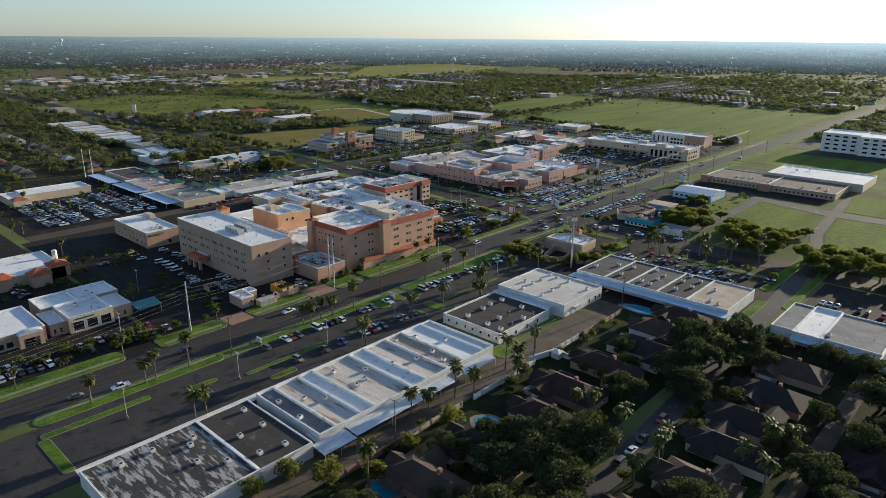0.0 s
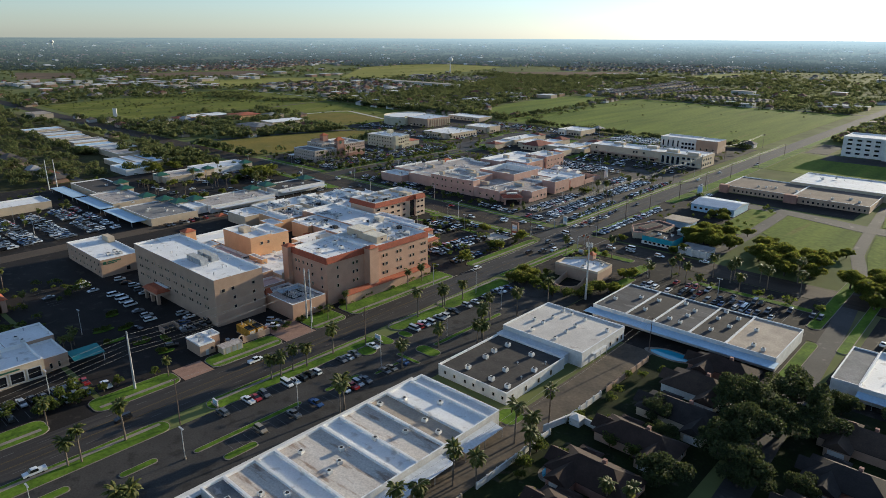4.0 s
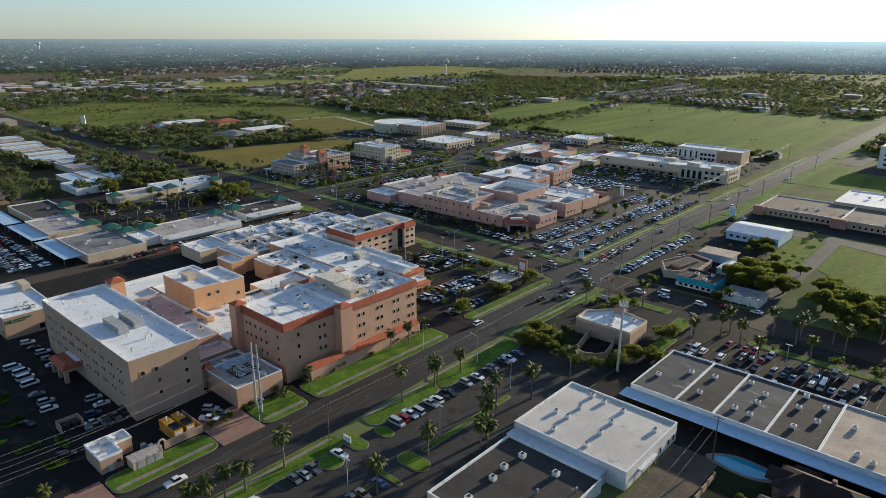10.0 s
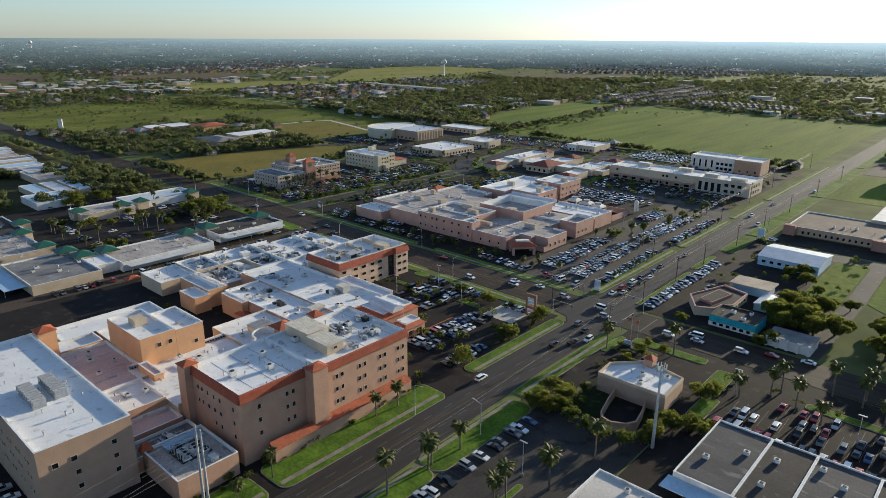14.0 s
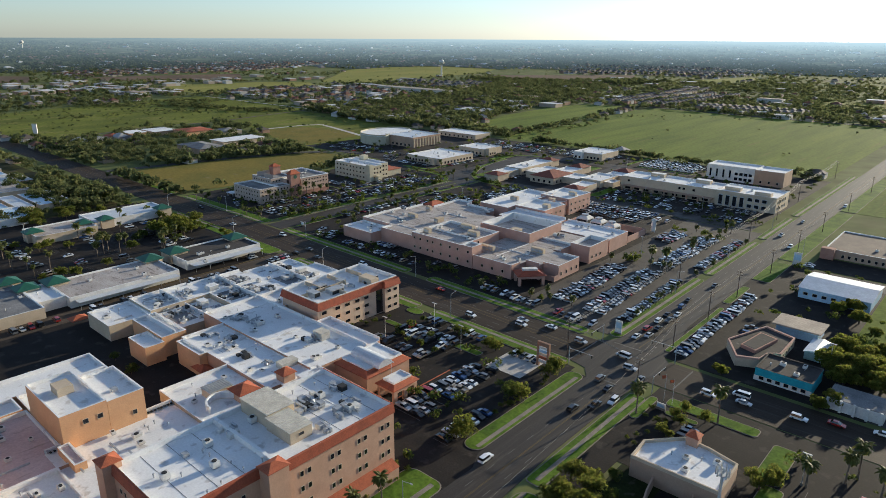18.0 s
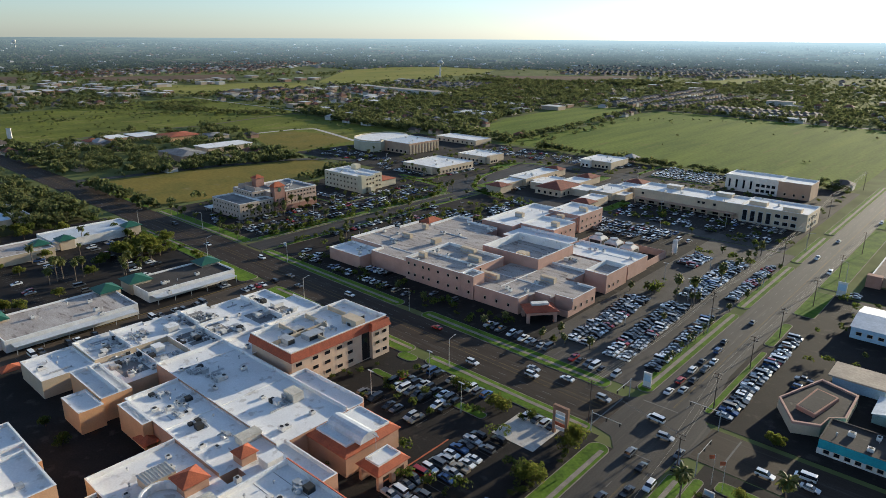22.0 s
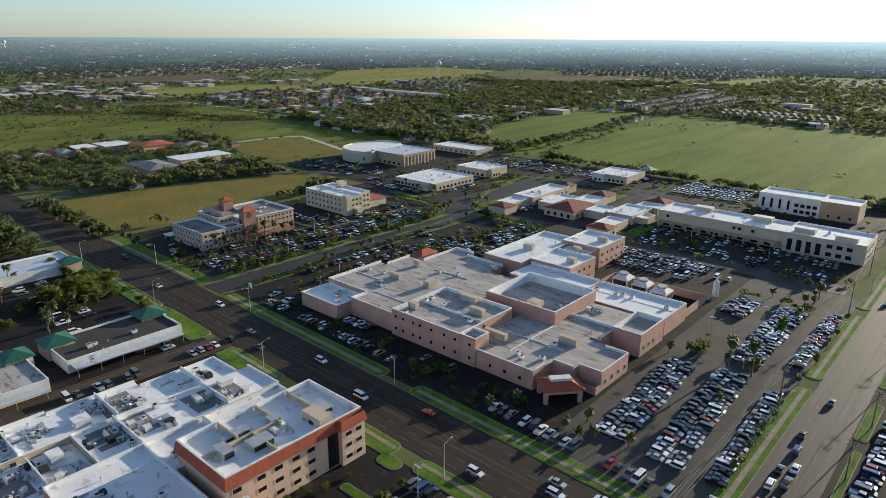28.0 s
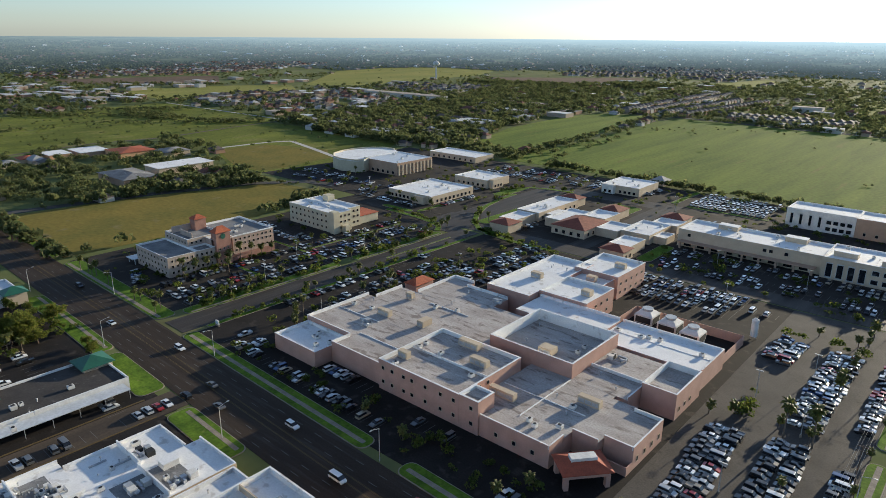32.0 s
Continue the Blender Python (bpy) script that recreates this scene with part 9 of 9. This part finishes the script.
bins = thing("refuse_enclosure", "roofless tan wall enclosure for refuse bins", "wall")
part("wall", Mesh().box(-42.4, -42.1, -211, -205, 0, 2.3).box(-42.1, -38, -205.3, -205, 0, 2.3).box(-42.1, -38, -211, -210.7, 0, 2.3), TAN_WALL, bins)
part("bin", Mesh().box(-41.4, -39, -210, -208.4, 0, 1.5), TAR, bins)
part("bin", Mesh().box(-41.4, -39, -207.6, -206, 0, 1.5), TAR, bins)


# ---- houses of the residential block ----
ROOF_SHADES = [mat("brown_shingles", (0.05, 0.03, 0.022), 0.92, (0.03, 0.019, 0.014), 3.0, 0.3, 0.5, 0.3), mat("grey_shingles", (0.038, 0.031, 0.027), 0.92, (0.024, 0.02, 0.018), 3.0, 0.3, 0.5, 0.3),
               mat("tan_shingles", (0.075, 0.05, 0.035), 0.92, (0.048, 0.033, 0.024), 3.0, 0.3, 0.5, 0.3), mat("dark_shingles", (0.036, 0.027, 0.022), 0.92, (0.024, 0.019, 0.016), 3.0, 0.3, 0.5, 0.3)]
hrnd = random.Random(41)


def house(x, y, w, d, roof, wall, words):
    b = thing("house", f"single-storey {words} house with a hipped shingle roof", "house", "neighbourhood houses")
    x0, x1, y0, y1 = x - w / 2, x + w / 2, y - d / 2, y + d / 2
    part("wall", Mesh().box(x0, x1, y0, y1, 0, 2.8), wall, b)
    rf = part("roof", Mesh().hip(x0, x1, y0, y1, 2.95, 2.95 + d * 0.3, 0.6), roof, b)
    gx = hrnd.choice((x0 + 2.5, x1 - 8))
    side = hrnd.choice((-1, 1))
    ya, yb = (y0 - 4, y0 - 0.02) if side < 0 else (y1 + 0.02, y1 + 4)
    part("wing_wall", Mesh().box(gx, gx + 6, ya, yb, 0, 2.8), wall, b)
    part("wing_roof", Mesh().gable(gx - 0.5, gx + 6.5, min(ya, y) - (0.5 if side < 0 else 0), max(yb, y) + (0.5 if side > 0 else 0), 2.82, 5.2, "y"), roof, b)
    part("chimney", Mesh().box(x + 1, x + 2, y + 1.2, y + 2.2, 3, 3.2 + d * 0.3), BRICK_WALL, rf, "brick chimney")
    windows(b, "+x", x1, (y - d * 0.25, y + d * 0.25), (1.5,), 1.6, 1.2, WHITE_WALL)
    part("porch_roof", Mesh().hip(x0 + 2, x0 + 8, y1 if side < 0 else y0 - 3, y1 + 3 if side < 0 else y0, 2.6, 3.3, 0.3), roof, b)
    part("side_gable", Mesh().gable(x0 - 2.5, x + 1, y - 3.4, y + 3.4, 2.82, 5.0, "x"), roof, b)
    part("garage_door", Mesh().box(gx + 1, gx + 5, (ya - 0.05) if side < 0 else yb, ya if side < 0 else yb + 0.05, 0, 2.2), WHITE_WALL, b)


WALLS = ((BRICK_WALL, "brown brick"), (CREAM_WALL, "cream stucco"), (WHITE_WALL, "white"), (TAN_WALL, "tan"))
for i in range(10):
    house(127 + hrnd.uniform(-3, 3), -116 - i * 20.5 + hrnd.uniform(-2, 2), hrnd.uniform(19, 24), hrnd.uniform(10, 13), hrnd.choice(ROOF_SHADES), *hrnd.choice(WALLS))
for i in range(9):
    house(172 + hrnd.uniform(-2, 2), -117 - i * 20 + hrnd.uniform(-2, 2), hrnd.uniform(18, 22), hrnd.uniform(10, 13), hrnd.choice(ROOF_SHADES), *hrnd.choice(WALLS))
for i in range(7):
    house(209 + hrnd.uniform(-2, 2), -115 - i * 21, hrnd.uniform(18, 22), hrnd.uniform(10, 13), hrnd.choice(ROOF_SHADES), *hrnd.choice(WALLS))
house(127, -99.5, 20, 10, ROOF_SHADES[0], *WALLS[0])
for x, y in ((200, 30), (206, 6)):
    house(x, y, 16, 11, hrnd.choice(ROOF_SHADES), *hrnd.choice(WALLS))


def pool(x, y, rx, ry, words):
    p = thing("swimming_pool", words, "swimming pool")
    ring = [(x + rx * math.cos(a) * (1 + 0.15 * math.sin(2 * a)), y + ry * math.sin(a)) for a in [2 * math.pi * i / 20 for i in range(20)]]
    out = [(x + (px - x) * 1.3, y + (py - y) * 1.3) for px, py in ring]
    part("deck", Mesh().prism(out, -0.1, 0.06), CONCRETE, p)
    part("water", Mesh().prism(ring, 0.0, 0.09), POOL, p, "clear blue pool water")


pool(117, -219, 3.2, 5.0, "blue garden pool with pale deck")
pool(116, -246, 4.2, 5.5, "curved blue garden pool with pale deck")
pool(108.5, -98, 7.2, 3.2, "rounded blue pool with a pale slide")
pool(114.7, -181, 2.6, 4.2, "blue garden pool beside a palm court")
pool(115.6, -207, 4.2, 3.4, "small covered dark garden pool")
for y0, y1, m in ((-200, -168, WHITE_WALL), (-160, -140, WHITE_WALL), (-255, -230, BRICK_WALL), (-228, -206, CREAM_WALL), (-136, -108, TAN_WALL)):
    f = thing("garden_wall", "plain garden wall along the service alley", "wall", "garden walls")
    part("panel", Mesh().box(104.2, 104.5, y0, y1, 0, 1.9), m, f)
    n = int((y1 - y0) / 4)
    for i in range(n + 1):
        part("pier", Mesh().box(104.1, 104.6, y0 + i * (y1 - y0) / n - 0.2, y0 + i * (y1 - y0) / n + 0.2, 0, 2.1), m, f)
gw = thing("garden_wall", "white rendered wall round a paved garden court", "wall", "garden walls")
part("panel", Mesh().prism([(102.3, -168), (105.2, -156.4), (122.6, -158.2), (122.6, -157.9), (104.9, -156.1), (102.0, -168)], 0, 2.0), WHITE_WALL, gw)
part("coping", Mesh().prism([(102.4, -168), (105.3, -156.5), (122.7, -158.3), (122.7, -157.8), (104.8, -156.0), (101.9, -168)], 2.0, 2.1), WHITE_WALL, gw)
shed = thing("garden_shed", "small white garden tent with a pointed roof", "shed", loc=(107, -158, 0))
part("wall", Mesh().box(-1.6, 1.6, -1.6, 1.6, 0, 2.2), WHITE_WALL, shed)
part("roof", Mesh().hip(-1.6, 1.6, -1.6, 1.6, 2.25, 3.3, 0.2), WHITE_WALL, shed)


# ---- poles, lamps, cables and signs ----
def lot_lamp(x, y, h=9.5, z=0.0, double=True):
    p = thing("lamp_post", "tall grey parking lot lamp with flat heads", "lamp post", "lot lamps", loc=(x, y, z))
    part("base", Mesh().cyl(0, 0, -0.1, 0.8, 0.35, n=8), CONCRETE, p, "round concrete footing")
    part("pole", Mesh().cyl(0, 0, 0.8, h, 0.12, 0.08, 7), STEEL, p)
    for s in ((-1, 1) if double else (1,)):
        part("lamp_head", Mesh().box(min(0, s * 1.1), max(0, s * 1.1), -0.2, 0.2, h, h + 0.18), STEEL, p)


def street_lamp(x, y, turn, h=10.0):
    p = thing("street_lamp", "grey street lamp with a long curved arm", "street lamp", "street lamps", loc=(x, y, 0), turn=turn)
    part("pole", Mesh().cyl(0, 0, 0, h, 0.14, 0.08, 7), STEEL, p)
    part("arm", Mesh().add([(0, -0.05, h - 0.2), (2.6, -0.05, h + 0.5), (2.6, 0.05, h + 0.5), (0, 0.05, h - 0.2), (0, -0.05, h - 0.08), (2.6, -0.05, h + 0.6), (2.6, 0.05, h + 0.6), (0, 0.05, h - 0.08)], [(0, 3, 2, 1), (4, 5, 6, 7), (0, 1, 5, 4), (1, 2, 6, 5), (2, 3, 7, 6), (3, 0, 4, 7)]), STEEL, p)
    part("lamp_head", Mesh().box(2.4, 3.2, -0.16, 0.16, h + 0.42, h + 0.6), METAL, p)


def power_pole(x, y, h=12.0, turn=0.0, arms=2):
    p = thing("utility_pole", "weathered wooden utility pole with crossarms", "utility pole", "utility poles", loc=(x, y, 0), turn=turn)
    part("pole", Mesh().cyl(0, 0, -0.3, h, 0.19, 0.12, 7), WOOD, p)
    for k in range(arms):
        arm = part("crossarm", Mesh().box(-1.3, 1.3, -0.08, 0.08, h - 0.5 - k * 1.2, h - 0.34 - k * 1.2), WOOD, p)
        for q in (-1.15, 1.15):
            part("insulator", Mesh().cyl(q, 0, h - 0.34 - k * 1.2, h - 0.1 - k * 1.2, 0.06, 0.05, 6), STEEL, arm)


WIRE = mat("aluminium_wire", (0.3, 0.29, 0.27), 0.7)


def cable(a, b, sag=0.8, r=0.022):
    m = Mesh()
    n = 8
    pts = []
    for i in range(n + 1):
        f = i / n
        pts.append((a[0] + (b[0] - a[0]) * f, a[1] + (b[1] - a[1]) * f, a[2] + (b[2] - a[2]) * f - 4 * sag * f * (1 - f)))
    vs = [c for p in pts for c in ((p[0] - r, p[1], p[2]), (p[0] + r, p[1], p[2]), (p[0], p[1], p[2] + 2 * r))]
    m.add(vs, [(3 * i + k, 3 * i + (k + 1) % 3, 3 * i + 3 + (k + 1) % 3, 3 * i + 3 + k) for i in range(n) for k in range(3)])
    solid("overhead_cable", m, WIRE, "thin pale aluminium cable between poles", "cable", "overhead cables")


for x, y in ((41, -141), (41, -174), (41.5, -208), (40, -107), (40, -243), (37, -278), (-45, -31), (-44, -66), (-70, -44), (-66, -22), (-38.5, 60), (-46, 112), (-30, 100), (-36, 140), (-100, 228), (-60, 228), (-80, 182), (66, -30), (100, -34), (-245, 70), (-245, 130), (-262, 100), (-200, 66), (-189, 140), (-300, -90), (-262, -70), (-250, -200), (-215, -200), (-60, -232), (-20, -256), (56, 40), (-350, 230), (-300, 280), (-160, 320)):
    lot_lamp(x, y, hrnd.uniform(8.5, 10.5))
for x, y, t in ((-67, -12.6, 90), (-150, -12.6, 90), (-232, -12.6, 90), (-310, -12.6, 90), (-110, 10.7, 270), (-196, 10.7, 270), (-280, 10.7, 270), (-12, 75, 0), (-12, 140, 0), (-12, 210, 0), (14.6, 170, 180), (0.2, -105, 0), (0.2, -172, 0), (20.8, -100, 180)):
    street_lamp(x, y + (drift(x) if abs(y) < 13 else 0), t)
LINE = [(14.6, -16), (10, 22), (9.6, 56), (9.8, 88), (11, 130), (11, 175), (11, 225), (11, 290), (11, 360)]
for x, y in LINE:
    power_pole(x, y, 12, 0)
for (xa, ya), (xb, yb) in zip(LINE, LINE[1:]):
    for q in (-1.15, 0.5, 1.15):
        cable((xa + q, ya, 11.9), (xb + q, yb, 11.9))
WEST = [(-14, -10.5), (-13.7, 82), (-13.7, 175), (-17, 236), (-20.8, 297), (-21, 400)]
for x, y in WEST:
    power_pole(x, y, 14, 0)
for (xa, ya), (xb, yb) in zip(WEST, WEST[1:]):
    for q in (-1.15, -0.5, 0.5, 1.15):
        cable((xa + q, ya, 13.9), (xb + q, yb, 13.9), 1.6, 0.03)
ALLEY = [(102.6, -300), (102.6, -232), (102.6, -166), (101, -100)]
for x, y in ALLEY:
    power_pole(x, y, 13, 0, 1)
for (xa, ya), (xb, yb) in zip(ALLEY, ALLEY[1:]):
    for q in (-1.15, 1.15):
        cable((xa + q, ya, 12.9), (xb + q, yb, 12.9))
for q in (-1.1, 0.0, 1.1):
    cable((-14 + q, -10.5, 13.8), (14.6 + q, -16, 11.8), 0.6)
power_pole(24, -166, 15, 90, 3)
for k in range(5):
    cable((-6, -236, 18.8 - k * 1.6), (-11 + k % 2 * 4.5, -166.5, 19.8 - k * 1.6), 1.6)
    cable((-6, -236, 18.8 - k * 1.6), (12, -420, 18.8 - k * 1.6), 3.0)
power_pole(23.5, -236, 15, 90, 1)
cable((24, -167, 14.6), (23.5, -236, 14.4), 1.4)
cable((24, -165, 14.6), (14.6, -14, 11.8), 2.0)
for x, y, h in ((-11, -166, 21), (-6.5, -167, 22), (-6, -236, 20), (-329.5, -155, 22), (-325, -151, 22)):
    p = thing("steel_mast", "tall pale steel transmission mast with climbing rungs", "mast", "steel masts", loc=(x, y, 0))
    part("pole", Mesh().cyl(0, 0, -0.3, h, 0.38, 0.22, 9), STEEL, p)
    for k in range(6):
        part("bracket", Mesh().box(-0.6, 0.6, -0.06, 0.06, h - 1 - k * 1.6, h - 0.85 - k * 1.6), STEEL, p)
cell = thing("antenna_mast", "grey monopole mast with antennas at its head", "mast", loc=(59, -73, 0))
part("pole", Mesh().cyl(0, 0, -0.3, 25, 0.5, 0.25, 10), STEEL, cell)
for i in range(9):
    a = 2 * math.pi * i / 9
    part("antenna", Mesh().box(-0.12 + 1.3 * math.cos(a), 0.12 + 1.3 * math.cos(a), -0.12 + 1.3 * math.sin(a), 0.12 + 1.3 * math.sin(a), 23.2, 25.2), STEEL, cell)
part("platform", Mesh().cyl(0, 0, 23.6, 23.75, 1.35, n=12), METAL, cell)
SIGN_BROWN = mat("brown_sign_stone", (0.3, 0.17, 0.11), 0.85, None, 2.0, 0.4, 0.3)
sg = thing("pylon_sign", "tall brown stone pylon sign with plain panels", "sign", loc=(-17, -21, 0))
part("pillar", Mesh().box(-2.4, -1.6, -0.5, 0.5, 0, 7.6), SIGN_BROWN, sg)
part("pillar", Mesh().box(1.6, 2.4, -0.5, 0.5, 0, 7.6), SIGN_BROWN, sg)
part("arch", Mesh().box(-2.4, 2.4, -0.5, 0.5, 7.6, 9.0), SIGN_BROWN, sg)
for i, m in enumerate((WHITE_WALL, TERRACOTTA, CREAM_WALL, BLUE_METAL, WHITE_WALL)):
    part("panel", Mesh().box(-1.6, 1.6, -0.35, 0.35, 1.6 + i * 1.2, 2.6 + i * 1.2), m, sg)
for x, y, h, w in ((-10.5, 20, 5.5, 3.0), (24, -160, 2.2, 3.4), (22, -224, 2.4, 3.0), (17, 150, 7, 4), (24.5, -20, 2.2, 3.0), (-218, 30, 2.4, 2.6)):
    s = thing("sign_board", "pale free-standing sign board on a plinth", "sign", "sign boards", loc=(x, y, 0))
    part("plinth", Mesh().box(-w / 2, w / 2, -0.3, 0.3, 0, 0.7), CONCRETE, s)
    part("board", Mesh().box(-w / 2 + 0.2, w / 2 - 0.2, -0.2, 0.2, 0.7, h), WHITE_WALL, s)
    part("panel", Mesh().box(-w / 2 + 0.5, w / 2 - 0.5, -0.24, -0.2, h * 0.45, h * 0.85), BLUE_METAL, s, "plain coloured sign panel")
for x, y, dx, dy in ((-11.5, -13.5, 9, 0), (15.5, 11, -9, 0), (18.6, -13.5, 0, 9), (-12, 11, 0, -9)):
    s = thing("traffic_signal", "steel mast arm with hanging traffic signals", "traffic signal", "traffic signals", loc=(x, y, 0))
    part("pole", Mesh().cyl(0, 0, 0, 6.6, 0.16, 0.12, 8), STEEL, s)
    part("mast_arm", Mesh().box(min(0, dx) - 0.06, max(0, dx) + 0.06, min(0, dy) - 0.06, max(0, dy) + 0.06, 6.0, 6.14), STEEL, s)
    for f in (0.5, 0.95):
        part("signal_head", Mesh().box(dx * f - 0.18, dx * f + 0.18, dy * f - 0.18, dy * f + 0.18, 5.0, 6.0), TAR, s, "dark three-lamp signal head")
for x, y in ((23, -14.5), (26, -15.5)):
    s = thing("flagpole", "slim white pole with a drooping flag", "flagpole", "flagpoles", loc=(x, y, 0))
    part("pole", Mesh().cyl(0, 0, 0, 9, 0.07, 0.04, 6), WHITE_WALL, s)
    part("flag", Mesh().add([(0, 0, 8.8), (-1.5, 0.3, 8.0), (-1.3, 0.2, 7.0), (0, 0, 7.8), (0, 0.03, 8.8), (-1.5, 0.33, 8.0), (-1.3, 0.23, 7.0), (0, 0.03, 7.8)], [(0, 1, 2, 3), (7, 6, 5, 4), (0, 4, 5, 1), (1, 5, 6, 2), (2, 6, 7, 3)]), TERRACOTTA, s, "red and white flag")

# water towers far off
for x, y, h, r in ((-1150, 1190, 46, 8.5), (-3400, 870, 40, 9)):
    w = thing("water_tower", "white water tower on a slender stem", "water tower", "water towers", loc=(x, y, far_height(math.hypot(x, y)) - 0.1))
    part("stem", Mesh().cyl(0, 0, 0, h - r * 1.2, r * 0.28, r * 0.2, 10), WHITE_WALL, w)
    t = Mesh()
    rings = [(math.sin(math.pi * k / 8), -math.cos(math.pi * k / 8)) for k in range(9)]
    for k in range(8):
        (s0, c0), (s1, c1) = rings[k], rings[k + 1]
        for i in range(14):
            a, b = 2 * math.pi * i / 14, 2 * math.pi * (i + 1) / 14
            t.add([(r * s0 * math.cos(a), r * s0 * math.sin(a), h - r + r * 0.8 * c0), (r * s0 * math.cos(b), r * s0 * math.sin(b), h - r + r * 0.8 * c0), (r * s1 * math.cos(b), r * s1 * math.sin(b), h - r + r * 0.8 * c1), (r * s1 * math.cos(a), r * s1 * math.sin(a), h - r + r * 0.8 * c1)], [(0, 1, 2, 3)])
    part("tank", t, WHITE_WALL, w, "bulbous white steel tank")

board = thing("roadside_billboard", "tall narrow white billboard facing the cross street", "billboard", loc=(-704, 46, 0), turn=40)
for x in (-1.6, 1.6):
    part("post", Mesh().cyl(x, 0, 0, 5, 0.25, 0.25, 8), STEEL, board)
part("panel", Mesh().box(-2.4, 2.4, -0.5, 0.5, 4.6, 15), WHITE_WALL, board, "plain white display panel")
part("trim", Mesh().ring(-2.6, 2.6, -0.6, 0.6, 14.4, 15.1, 0.2), STEEL, board)

# ---- road markings ----
dash, yel = Mesh(), Mesh()


def strip(m, x0, x1, y0, y1, z=0.045):
    m.add([(x0, y0, z), (x1, y0, z), (x1, y1, z), (x0, y1, z)], [(0, 1, 2, 3)])


for y in range(-420, -20, 9):
    for x in (3.8, 13.7 if y < -150 else 9.4):
        strip(dash, x - 0.09, x + 0.09, y, y + 3.2)
for y in range(16, 620, 9):
    for x in (-4.8, -1.6, 4.0):
        strip(dash, x - 0.09, x + 0.09, y, y + 3.2)
for y0, y1, xs in ((-420, -150, (6.9, 7.2, 10.3, 10.6)), (-150, -18, (6.4, 6.7)), (14, 700, (0.8, 1.1))):
    for x in xs:
        strip(yel, x - 0.07, x + 0.07, y0, y1)
for x in range(-700, -20, 9):
    for y in (-8, -4.6, 3, 6.6):
        strip(dash, x, x + 3.2, y - 0.09 + drift(x), y + 0.09 + drift(x), 0.05)
    for y in (-1.2, -0.9, 1.0, 1.3):
        yel.add([(x, y - 0.07 + drift(x), 0.05), (x + 9, y - 0.07 + drift(x + 9), 0.05), (x + 9, y + 0.07 + drift(x + 9), 0.05), (x, y + 0.07 + drift(x), 0.05)], [(0, 1, 2, 3)])
for x0, x1, y0, y1 in ((0.6, 7.5, -15.6, -15.1), (-8, 3, 12.2, 12.7), (-13.4, -12.9, -11, 9), (22.0, 22.5, -6, 10)):
    strip(dash, x0, x1, y0, y1)
stuff("lane_dashes", dash, PAINT, "worn white dashed lane markings", "road markings")
stuff("centre_lines", yel, YELLOW, "yellow painted centre lines", "road markings")
pad("concrete_apron", [(-32, -18, -33, -19)], PALE_CONCRETE, "pale concrete parking apron", "pavement", 0.04)
pad("concrete_apron", [(-9, 0.5, -222.6, -212.4), (-16, 0.5, -183.6, -170.4)], mat("brick_pavers", (0.3, 0.18, 0.13), 0.9, (0.24, 0.14, 0.1), 3.0, 0.4, 0.4), "reddish paved driveway apron", "pavement", 0.05)
